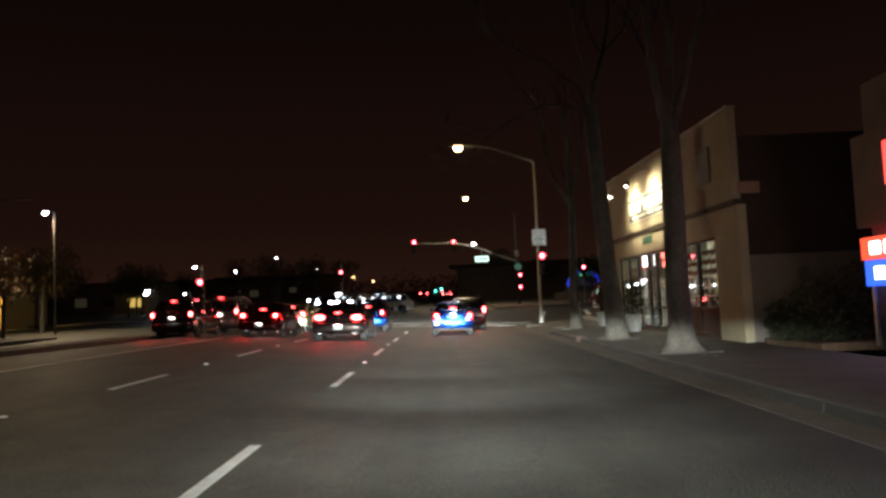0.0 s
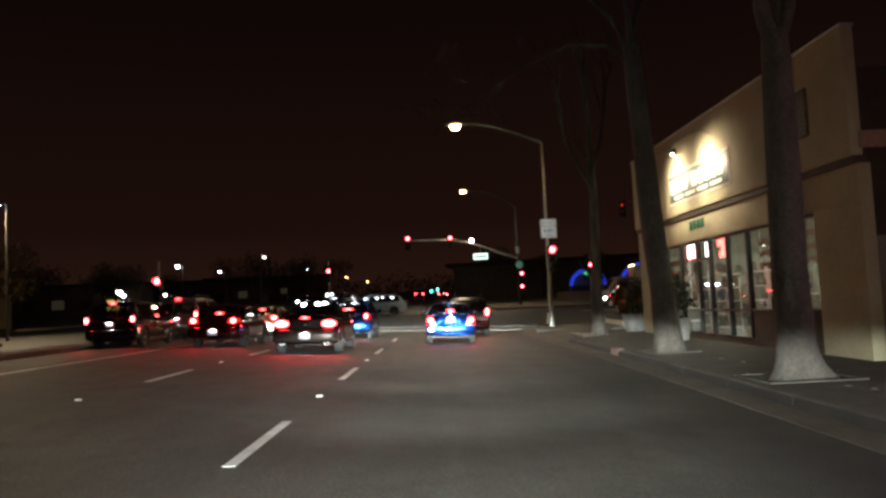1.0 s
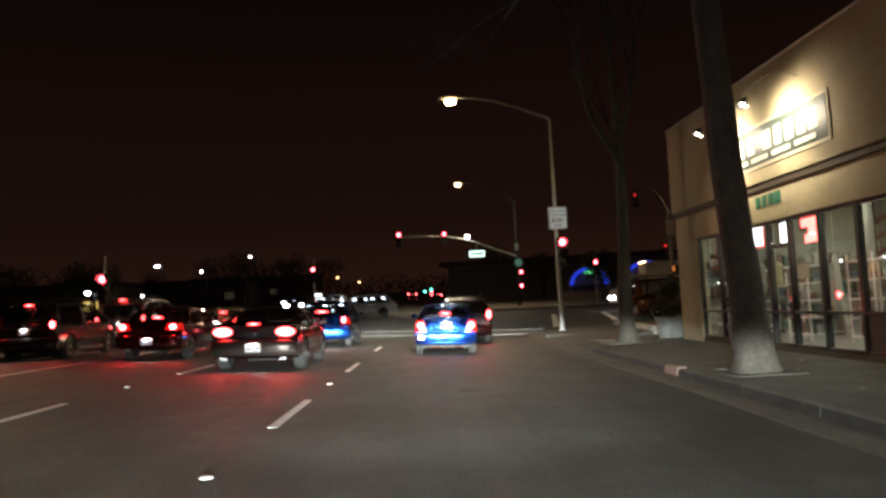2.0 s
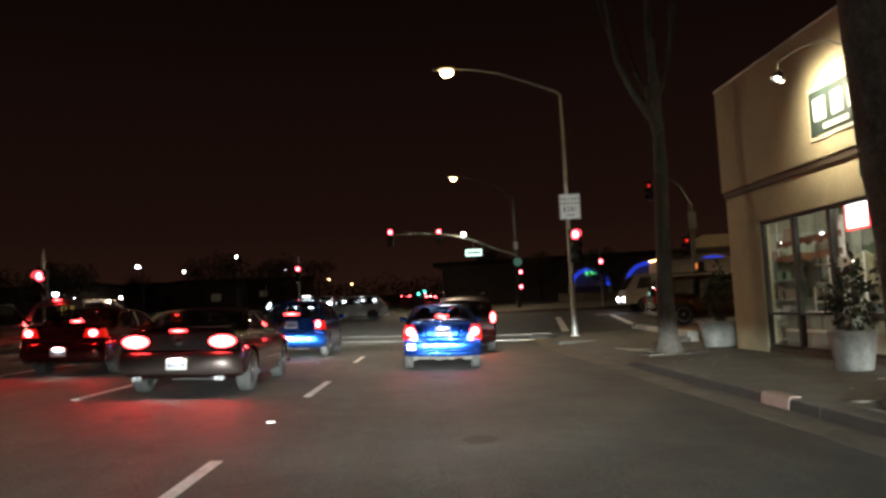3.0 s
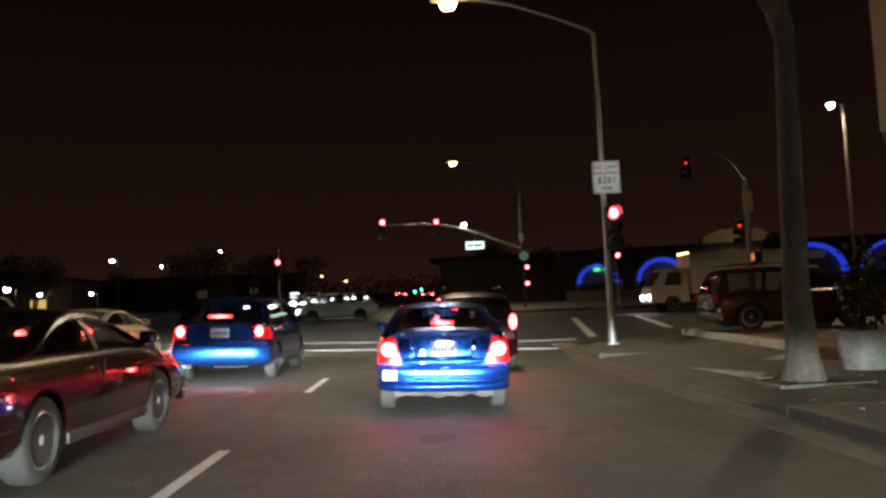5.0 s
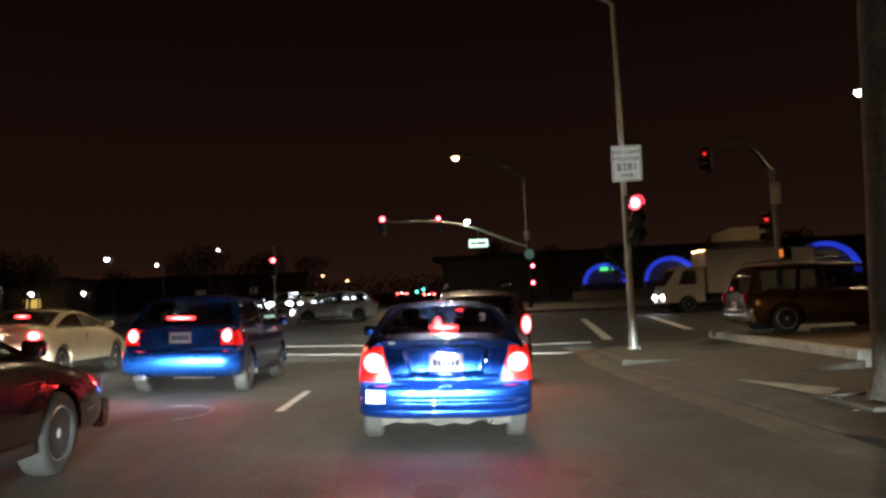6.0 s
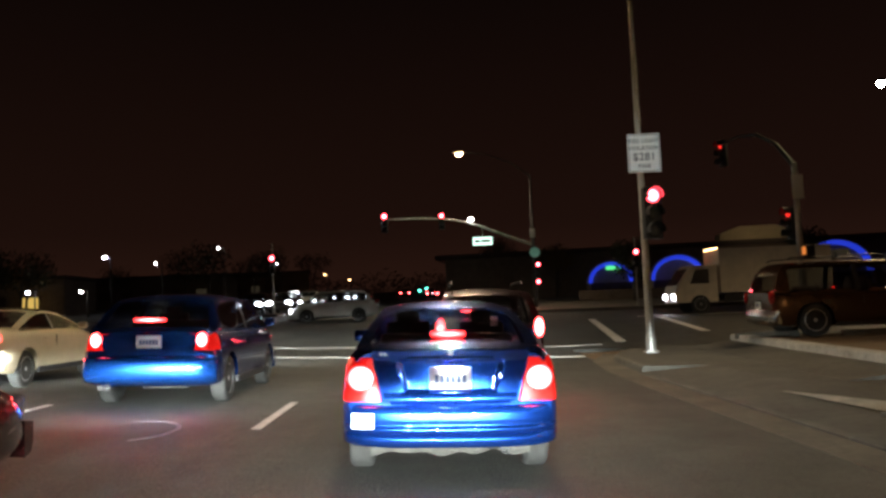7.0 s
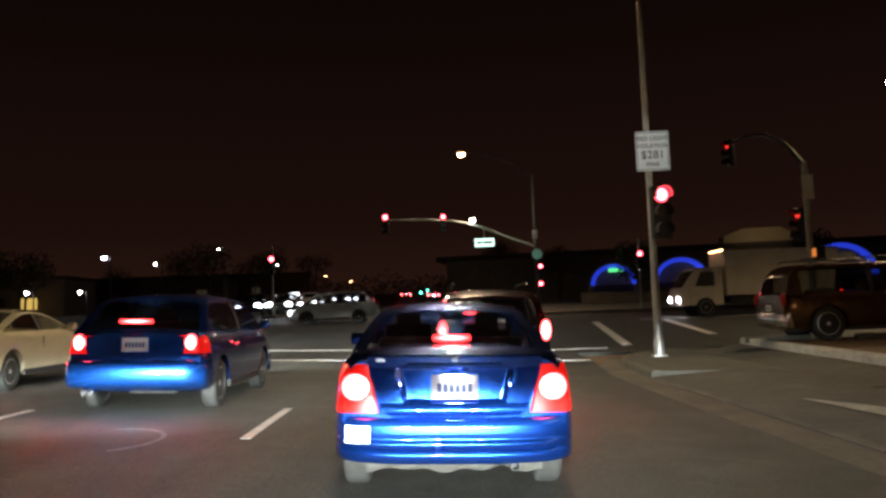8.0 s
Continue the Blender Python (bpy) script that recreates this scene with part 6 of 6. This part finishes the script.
part("spoiler", rbox((0, 0.09, 1.06), (1.5, 0.24, 0.035), 0.014), M_BLACKRED, mus, "low boot spoiler")
for s in (-1, 1):
    part("side_marker", rbox((s * 0.925, 0.40, 0.60), (0.03, 0.10, 0.05), 0.01), M_TAIL_SMALL, mus, "small red side marker")

vehicle("hatchback", pose(-1.80, 23.8, 0), "dark blue five door hatchback with lit brake lamps", M_NAVY, 4.3, 1.78, 1.52, 1.0, 1.02, 0.98,
              (0.14, 0.62, 2.7, 3.5), 0.32, (0.78, 3.42), [(0.685, 0.88, 0.14, 0.19)], brake=(0, 0.02, 1.145, 0.42, 0.05), plate_z=0.86, exhaust=(-0.60, -0.51), taper=0.70, lens=(0.60, 0.66, 0.75, 0.965, 0.22), tail_watts=9, beam_watts=5000, size=1.0, plate_lit=False)

vehicle("coupe", pose(-5.72, 26.1, 0), "champagne two door coupe with rounded roof waiting at the line", M_SILVER, 4.42, 1.75, 1.42, 1.0, 1.06, 0.93,
              (0.30, 1.35, 2.3, 3.3), 0.325, (0.85, 3.55), [(0.70, 0.88, 0.22, 0.15)], brake=(0, 0.95, 1.24, 0.3, 0.03), plate_z=0.8, round_off=0.3, taper=0.66, tail_watts=6, beam_watts=4000)
vehicle("sedan", pose(-5.5, 19.0, 0), "dark red sedan with lit brake lamps in the middle lane", M_MAROON, 4.7, 1.80, 1.45, 1.0, 1.05, 0.94,
        (0.70, 1.25, 2.7, 3.45), 0.32, (0.95, 3.7), [(0.66, 0.89, 0.20, 0.15)], brake=(0, 0.75, 1.13, 0.3, 0.045), plate_z=0.5, exhaust=(-0.5,), lens=(0.46, 0.52, 0.80, 0.985, 0.24), tail_watts=22, beam_watts=6000)
vehicle("suv", pose(-9.45, 20.7, 0), "dark sport utility with lit tail lamps in the turning lane", M_DARKCAR, 4.7, 1.85, 1.72, 1.07, 1.08, 1.05,
        (0.12, 0.4, 3.1, 3.85), 0.36, (0.95, 3.75), [(0.82, 1.03, 0.14, 0.20)], brake=(0, 0.33, 1.62, 0.28, 0.04), plate_z=0.85, tail_watts=22)
vehicle("suv", pose(-9.1, 26.5, 0), "grey sport utility waiting first in the turning lane", M_GREYCAR, 4.7, 1.90, 1.90, 1.12, 1.14, 1.1,
        (0.12, 0.32, 3.2, 3.9), 0.37, (0.95, 3.75), [(0.84, 1.1, 0.13, 0.26)], brake=(0, 0.3, 1.82, 0.28, 0.04), plate_z=0.9, roof_rack=True)

# crossing and parked vehicles
vehicle("suv", pose(-0.9, 56.0, 0, 0, 0, 90), "white sport utility crossing on the side street with headlamps on", M_WHITECAR, 4.6, 1.85, 1.70, 1.05, 1.07, 1.04,
        (0.15, 0.6, 3.1, 3.85), 0.36, (0.95, 3.65), [(0.80, 1.02, 0.15, 0.24)], lit="front", group="crossing vehicles")
vehicle("parked_suv", pose(10.2, 33.4, 0.24, 0, 0, -92), "dark bronze boxy sport utility parked on the dirt lot", M_BRONZE, 4.9, 1.92, 1.86, 1.10, 1.13, 1.10,
        (0.06, 0.20, 3.35, 4.0), 0.40, (1.0, 3.9), [(0.84, 0.98, 0.14, 0.30)], lit="none", group="parked cars", roof_rack=True, bumper_m=M_CHROME)

# oncoming cars that wait across the junction
for k, (x_, y_, p_) in enumerate(((-8.2, 71.5, M_GREYCAR), (-9.9, 70.0, M_DARKCAR), (-7.5, 78.0, M_WHITECAR), (-16.5, 104, M_GREYCAR), (-6.2, 90, M_GREYCAR), (-4.7, 95.0, M_DARKCAR), (-10.5, 104, M_GREYCAR), (-12.6, 112, M_GREYCAR), (-9.5, 135, M_GREYCAR))):
    vehicle("sedan", pose(x_, y_, 0, 0, 0, 180), "oncoming sedan with bright headlamps beyond the junction", p_, 4.5, 1.78, 1.45, 0.99, 1.04, 0.93,
            SEDAN_CAB, 0.32, (0.9, 3.55), [(0.68, 0.85, 0.2, 0.14)], lit="front", detail=False, group="oncoming cars")
# cars far ahead in the street, seen by their tail lamps
for k, (x_, y_, p_) in enumerate(((2.2, 118, M_DARKCAR), (-1.8, 131, M_MAROON), (2.0, 150, M_GREYCAR))):
    vehicle("sedan", pose(x_, y_, 0), "distant car with red tail lamps driving away", p_, 4.5, 1.78, 1.45, 0.99, 1.04, 0.93,
            SEDAN_CAB, 0.32, (0.9, 3.55), [(0.68, 0.85, 0.2, 0.14)], detail=False, group="distant cars")

# box truck that crosses the junction
tr = root("box_truck", pose(13.9, 53.2, land(16.0, 53.0), 0, 0, -0.5), "white box truck crossing the junction with headlamps on", "truck", "crossing vehicles")
part("cargo_box", rbox((4.95, 0, 2.05), (5.5, 2.35, 2.15), 0.03), M_WHITEBOX, tr, "tall white cargo box")
bm = loft(bmesh.new(), [[(x_, y_, z_) for x_, z_ in ((0.05, 0.55), (0.0, 1.0), (0.12, 1.35), (0.75, 2.25), (1.0, 2.35), (2.1, 2.35), (2.1, 0.55))] for y_ in (-1.0, 1.0)])
part("cab", bm, M_WHITEBOX, tr, "white rounded cab")
part("windscreen", panel([(0.13, -0.85, 1.42), (0.13, 0.85, 1.42), (0.70, 0.85, 2.2), (0.70, -0.85, 2.2)], -0.01), M_CARGLASS, tr)
part("side_window", panel([(0.75, -1.004, 1.45), (1.7, -1.004, 1.45), (1.7, -1.004, 2.15), (1.05, -1.004, 2.15)], 0.006), M_CARGLASS, tr, "dark side window")
part("chassis", rbox((4.0, 0, 0.75), (7.6, 0.9, 0.3), 0.02), M_PLASTIC, tr)
part("skirt", rbox((5.0, -1.0, 0.75), (5.2, 0.06, 0.4), 0.01), M_PLASTIC, tr)
for y_ in (-0.72, 0.72):
    part("head_lamp", rbox((-0.02, y_, 0.85), (0.08, 0.24, 0.2), 0.03), M_LAMP_BLUE, tr, "bright headlamp")
for k in range(5):
    part("roof_marker", rbox((2.2, -0.8 + 0.4 * k, 3.16), (0.08, 0.14, 0.06), 0.015), M_LAMP_ORANGE, tr, "small amber roof marker light")
    part("rear_marker", rbox((7.7, -1.18, 1.0 + 0.001 * k), (0.08, 0.02, 0.06)), M_TAIL_SMALL, tr) if k == 0 else None
part("side_marker", rbox((1.2, -1.02, 0.85), (0.12, 0.03, 0.07), 0.01), M_AMBER, tr, "amber side marker")
tyre, rim = wheel_meshes(0.45, 0.28, "cover")
for x_ in (1.2, 6.6):
    for s in (-1, 1):
        wo = shared("wheel", tyre, tr, pose(x_, s * 0.98, 0.45, 0, 0, 90 if s > 0 else -90))
        shared("rim", rim, wo, Matrix.Identity(4), "grey truck rim")

# ---- far side of the junction ----
arc = root("arcade_building", pose(18.3, 95.5, 1.6, 0, 0, -9), "low cream building with round arches edged in blue light", "building")
part("wall", rbox((17, 6.2, 2.4), (64, 10, 4.8), 0.02), M_FARWALL, arc)
part("roof", rbox((17, 6, 5.0), (66, 11, 0.5), 0.05), M_ROOF, arc, "dark flat roof")
for k, cx in enumerate((2.35, 9.1, 16.3, 24.4, 32.6)):
    rr = (2.5, 2.9, 3.2, 3.7, 3.7)[k]
    angs = [radians(a) for a in range(0, 181, 9)]
    bm = loft(bmesh.new(), [[(cx + r_ * math.cos(a), y_, 1.55 + r_ * math.sin(a) * 0.90) for r_, y_ in ((rr, 0.4), (rr, 1.1), (rr - 0.16, 1.1), (rr - 0.16, 0.4))] for a in angs])
    part("arch", bm, M_CREAM, arc, "cream arch rim")
    bm = loft(bmesh.new(), [[(cx + r_ * math.cos(a), y_, 1.55 + r_ * math.sin(a) * 0.90) for r_, y_ in ((rr - 0.17, 0.45), (rr - 0.17, 1.15), (rr - 0.62, 1.15), (rr - 0.62, 1.1))] for a in angs])
    part("neon_band", bm, M_NEON_BLUE, arc, "glowing blue light band under the arch")
    pts = [(cx + (rr - 0.6) * math.cos(a), 1.55 + (rr - 0.6) * math.sin(a) * 0.90) for a in angs]
    bm = loft(bmesh.new(), [[(x_, y_, z_) for x_, z_ in pts] for y_ in (1.165, 1.19)])
    part("arch_back", bm, M_CREAM, arc)
    for s in (-1, 1):
        part("column", tube([(cx + s * (rr - 0.2), 0.75, 0), (cx + s * (rr - 0.2), 0.75, 1.55)], 0.22, 14), M_CREAM, arc)
    if k == 2:
        for q in range(4):
            part("window_pane", rbox((cx - 1.2 + 0.8 * q, 1.10, 2.0), (0.62, 0.08, 1.1), 0.01), M_WIN_LIT, arc, "bright lit window")
        part("fanlight", rbox((cx, 1.10, 3.1), (1.7, 0.08, 0.4), 0.1), M_WIN_LIT, arc)
    elif k == 3:
        part("fanlight", rbox((cx, 1.10, 3.5), (3.0, 0.08, 0.7), 0.3, 3), M_WIN_DIM, arc, "dim round-topped window")
    elif k == 0:
        part("green_sign", rbox((cx + 0.3, 1.10, 3.1), (1.5, 0.06, 0.45), 0.02), M_NEON_GREEN, arc, "green neon sign")
    else:
        part("wall_lamp", lathe([(0.14, 0), (0.12, -0.08), (0.01, -0.1)], 12), M_LAMP_WHITE, arc, "small round wall lamp", m=pose(cx + 1.9, 0.95, 1.7))
part("gable", loft(bmesh.new(), [[(x_, y_, z_) for x_, z_ in ((13.6, 4.8), (20.6, 4.8), (20.6, 6.0), (19.2, 6.7), (15.6, 6.7), (13.6, 6.0))] for y_ in (1.4, 4.0)]), M_CREAM, arc, "pale gable over the entrance")
# spots added before three arches to light their backs; only one has a lamp
for cx, watts in ((9.1, 60), (16.3, 40), (2.35, 14)):
    lamp_spot("arch_light", arc.matrix_world @ Vector((cx + 0.8, -1.2, 3.0)), arc.matrix_world @ Vector((cx, 1.2, 1.2)), watts, (1.0, 0.80, 0.50), 120, 0.8, 0.15)
# fill spot added to brighten the gable, without a fixture
lamp_spot("entrance_light", (34.6, 89.2, 6.9), (35.0, 92.9, 7.7), 60, (1.0, 0.75, 0.42), 110, 0.8, 0.2)
tagged(part("planter_wall", drape(rbox((19.0, 80.5, 0.45), (9.0, 0.5, 1.0), 0.03, 2, Matrix.Rotation(radians(-9), 3, "Z"))), M_FARWALL), "low wall in front of the arcade", "wall", kind="structure")
tagged(part("far_pavement", sheet((6.6, 63.5), (70, 57.0), (70, 88), (6.6, 110), 0.13, 0.25, 6, 6), M_GUTTER), "far pavement round the corner", "pavement", kind="structure")
tagged(part("far_pavement", sheet((6.3, 110), (60, 110), (60, 300), (6.3, 300), 0.13, 0.25, 2, 6), M_GUTTER), "far pavement along the street", "pavement", kind="structure")
tagged(part("median", sheet((-12.5, -30), (-10.3, -30), (-10.3, 31.5), (-12.5, 31.5), 0.15, 0.3, 2, 4), M_KERB), "raised concrete median", "median", kind="structure")
tagged(part("median", sheet((-8.4, 62.4), (-7.5, 62.4), (-7.5, 65.2), (-8.4, 65.2), 0.15, 0.3, 1, 2), M_KERB), "raised concrete island beyond the junction", "median", kind="structure")
tagged(part("left_pavement", sheet((-60, -40), (-22.5, -40), (-22.5, 38), (-60, 44), 0.15, 0.3, 2, 8), M_CONCRETE), "pavement on the far side of the street", "pavement", kind="structure")
tagged(part("left_pavement", sheet((-70, 68), (-22.5, 62), (-22.5, 300), (-70, 300), 0.15, 0.3, 2, 10), M_GUTTER), "dark pavement beyond the side street", "pavement", kind="structure")


def lot_lamp(x, y, z, lens, label, size=0.22, watts=0, color=(1, 1, 1)):
    size *= 0.75
    base = land(x, y)
    z -= base
    t = root("lot_lamp", pose(x, y, base), label, "street lamp", "distant lamps")
    part("pole", tube([(0.6, 0.1, 0), (0.6, 0.1, z)], [0.09, 0.06], 8), M_POLE_DARK, t)
    part("arm", tube([(0.6, 0.1, z - 0.05), (0, 0, z + 0.1)], 0.04, 6), M_POLE_DARK, t)
    part("lamp_head", lathe([(size * 1.1, 0.0), (size * 1.15, 0.06), (size * 0.5, 0.16), (0.02, 0.18)], 14), M_STEEL, t, m=pose(0, 0, z))
    part("lamp_lens", lathe([(size, 0.0), (size * 0.9, -0.1), (size * 0.5, -0.2), (0.01, -0.24)], 14), lens, t, "glowing lens", m=pose(0, 0, z))
    if watts:
        lamp_spot("lot_lamp_light", (x, y - 0.3, base + z - 0.12), (x, y - 4.0, base + z - 5.5), watts, color, 172, 0.5, 0.15)


lot_lamp(-26.65, 45.0, 9.27, M_LAMP_BLUE, "tall bluish lamp beside the far pavement", 0.24, 2800, (1.0, 0.75, 0.45))
lot_lamp(-24.73, 115.2, 10.14, M_LAMP_WHITE, "distant white lamp on a pole", 0.26)
lot_lamp(-23.5, 147.0, 9.86, M_LAMP_WHITE, "distant white lamp on a pole", 0.30)
lot_lamp(-32.84, 99.5, 8.3, M_LAMP_BLUE, "distant bluish white lamp on a pole", 0.34)
lot_lamp(-27.2, 66.0, 4.05, M_LAMP_BLUE, "low bright white lamp", 0.30)
lot_lamp(-20.06, 182.0, 9.33, M_LAMP_ORANGE, "distant orange street lamp", 0.42)
lot_lamp(-17.9, 212.0, 9.16, M_LAMP_ORANGE, "distant orange street lamp", 0.42)
lot_lamp(17.9, 150.0, 7.7, M_LAMP_BLUE, "distant bluish lamp beyond the junction", 0.62)
lot_lamp(20.71, 45.1, 9.75, M_LAMP_WHITE, "tall white lamp over the side street", 0.22, 1500, (1.0, 0.74, 0.42))
lot_lamp(-26.6, 97.1, 7.27, M_LAMP_WHITE, "small distant white lamp on a pole", 0.15)
lot_lamp(-36.3, 90.0, 4.5, M_LAMP_BLUE, "distant white lamp on a pole", 0.24)
lot_lamp(-31.3, 90.0, 4.38, M_LAMP_WHITE, "distant white lamp on a pole", 0.2)

gs = root("signal_post", pose(0.4, 190, land(0.4, 190)), "distant signal post with green light", "traffic light", "signal posts")
part("pole", tube([(0, 0.2, 0), (0, 0.2, 2.2)], 0.08, 8), M_STEEL, gs)
for x_, z_ in ((-0.75, 0.75), (0.75, 1.15)):
    part("housing", rbox((x_, 0.1, z_ + 0.35), (0.45, 0.2, 1.3), 0.03), M_BLACK, gs)
    part("lens", lathe([(0.24, 0.0), (0.2, -0.05), (0.01, -0.07)], 14, "y"), M_SIG_GREEN, gs, "lit green lens", m=pose(x_, -0.01, z_))
part("crossbar", tube([(-0.75, 0.2, 2.0), (0.75, 0.2, 2.0)], 0.05, 8), M_STEEL, gs)

# mast arm with lamp at the left
la = root("signal_mast", pose(-27.3, 40.0, 0.1), "pale mast arm reaching over the far street", "traffic light")
part("pole", tube([(-6, 0, 0), (-6, 0, 9.2)], [0.12, 0.1], 10), M_STEEL, la)
part("arm", tube([(-6, 0, 9.1), (-3, 0, 9.3), (2.4, 0, 9.4)], [0.09, 0.08, 0.06], 10), M_STEEL, la)

yb = root("yellow_building", pose(-45, 64, 0.9, 0, 0, 0), "low building with yellow lit wall behind trees", "building")
part("wall", rbox((0, 0, 1.6), (14, 8, 3.2), 0.02), M_YELLOWWALL, yb)
part("roof", rbox((0, 0, 3.45), (15, 9, 0.5), 0.04), M_ROOF, yb)
for k in range(4):
    part("window", rbox((-5 + 3.3 * k, -4.0, 1.6), (1.6, 0.1, 1.2), 0.02), M_CARGLASS, yb, "shop window")
# fill spot added to brighten the yellow wall; no lamp is built
lamp_spot("wall_light", (-40.5, 57.0, 4.5), (-40.5, 60, 2.1), 1100, (1.0, 0.68, 0.25), 120, 0.7, 0.2)
for k, (x_, y_, w_, h_) in enumerate(((-45, 150, 26, 5), (-50, 112, 18, 4.5), (24, 170, 22, 6), (34, 140, 20, 5), (-40, 190, 30, 6))):
    fb = root("far_building", pose(x_, y_, land(x_, y_) - 0.2, 0, 0, 3 * k), "dark low building in the distance", "building", "far buildings")
    part("wall", rbox((0, 0, h_ / 2), (w_, 10, h_), 0.02), M_FARWALL, fb)
    part("roof", rbox((0, 0, h_ + 0.2), (w_ + 0.8, 10.8, 0.4), 0.03), M_ROOF, fb)
    for q in range(int(w_ / 4)):
        part("window", rbox((-w_ / 2 + 2.5 + 4 * q, -5.0, h_ * 0.45), (1.7, 0.1, 1.3), 0.02), M_WIN_DIM if (q * 7 + k * 3) % 5 == 0 else M_CARGLASS, fb)
wl = root("lit_wall_sign", pose(-43.4, 104.6, land(-43.4, 104.6)), "yellow lit board on a far wall", "sign", "distant signs")
part("panel", rbox((0, 0, 1.7), (1.9, 0.12, 1.3), 0.02), M_LAMP_YELLOW, wl)
part("post", rbox((0, 0.1, 0.55), (0.14, 0.1, 1.1), 0.01), M_STEEL, wl)
# bright canopy signs on the left beyond the junction
for x_, y_, z_, w_, h_, m_ in ((-13.6, 105, 1.1, 1.0, 0.9, M_SIGN_LIT),):
    cs = root("lit_sign", pose(x_, y_, land(x_, y_)), "bright backlit sign in the distance", "sign", "distant signs")
    part("panel", rbox((0, 0, z_), (w_, 0.2, h_), 0.03), m_, cs)
    part("post", rbox((0, 0.1, z_ / 2 - h_ / 4), (0.14, 0.1, z_ - h_ / 2), 0.01), M_STEEL, cs)


def leafy_tree(x, y, h, r, material, seed, label, count=1500):
    t = root("leafy_tree", pose(x, y, land(x, y) + 0.02), label, "tree", "background trees")
    rnd = random.Random(seed)
    bm = tube([(0, 0, 0), (0.05, 0, h * 0.25), (0.1, 0.05, h * 0.5)], [0.16, 0.13, 0.1], 9)
    for k in range(4):
        a = rnd.uniform(0, 6.28)
        limb(bm, (0.05, 0, h * (0.3 + 0.06 * k)), Vector((math.cos(a) * 0.6, math.sin(a) * 0.6, 1)).normalized(), h * 0.4, 0.06, 1, rnd)
    part("trunk", bm, M_BARK, t, angle=70)
    bm = bmesh.new()
    for k in range(6):
        a = rnd.uniform(0, 6.28)
        leaf_cloud(bm, (r * 0.5 * math.cos(a), r * 0.5 * math.sin(a), h * rnd.uniform(0.5, 0.85)), (r * 0.6, r * 0.6, h * 0.18), count // 6, 0.14, seed * 9 + k)
    part("crown", bm, material, t)
    return t


# dry marks trees near lamps; lamplight is tinted into their brownish leaves
for k, (x_, y_, h_, r_, dry) in enumerate(((-27.0, 40, 6, 2.2, 1), (-29.5, 50, 7, 2.6, 1), (-34, 58, 7, 2.5, 1), (-33, 76, 6, 2.2, 0), (-36, 88, 7, 3, 0), (-23, 104, 8, 3, 0), (-22, 130, 9, 3.2, 0),
                                           (-20, 165, 9, 3.5, 0), (12, 122, 9, 3.2, 0), (14, 145, 10, 3.5, 0), (15, 96, 6, 2.2, 1), (18, 76, 5, 1.6, 0), (31, 74, 5, 1.8, 0), (-46, 84, 7, 3, 0), (-56, 70, 7, 3, 1), (-41, 99, 6.5, 2.6, 1), (-52, 104, 8, 3.4, 0), (-36, 138, 9, 3.6, 0), (-47, 141, 8, 3.4, 0), (-28, 150, 9, 3.6, 0))):
    leafy_tree(x_, y_, h_, r_, M_LEAF_LAMPLIT if dry else M_LEAF, 40 + k, "leafy roadside tree in lamplit colours" if dry else "dark roadside tree at night")
far = bmesh.new()
rnd = random.Random(99)
for k in range(46):
    x_ = -150 + 6.6 * k
    leaf_cloud(far, (x_, 262 + rnd.uniform(-12, 12), 8.5), (6, 4, rnd.uniform(3, 6)), 330, 0.42, 300 + k)
tagged(part("far_woods", far, M_LEAF), "dark line of distant trees", "trees", kind="stuff")

# ---- pavement slabs, in rows along the kerb ----
slab_bm = rbox((0, 0, 0), (1.294, 1.494, 0.026), 0.003, 1)
slab_me = bpy.data.meshes.new("paving_slab")
finish(slab_bm).to_mesh(slab_me)
slab_bm.free()
slab_me.materials.append(M_CONCRETE)
rnd = random.Random(21)
for i in range(28):
    for j in range(2):
        if j == 0 and 17.6 < -15.2 + 1.5 * i < 28.6:
            continue
        y_ = -15.2 + 1.5 * i
        slope = math.degrees(math.atan2(land(7, min(y_ + 0.7, 30)) - land(7, min(y_ - 0.7, 30)), 1.4))
        shared("paving_slab", slab_me, pavement, pose(6.56 + 1.30 * j, -15.2 + 1.5 * i, 0.1175 + land(7, min(-15.2 + 1.5 * i, 30)) + rnd.uniform(-0.0005, 0.0005), slope, 0, 0))
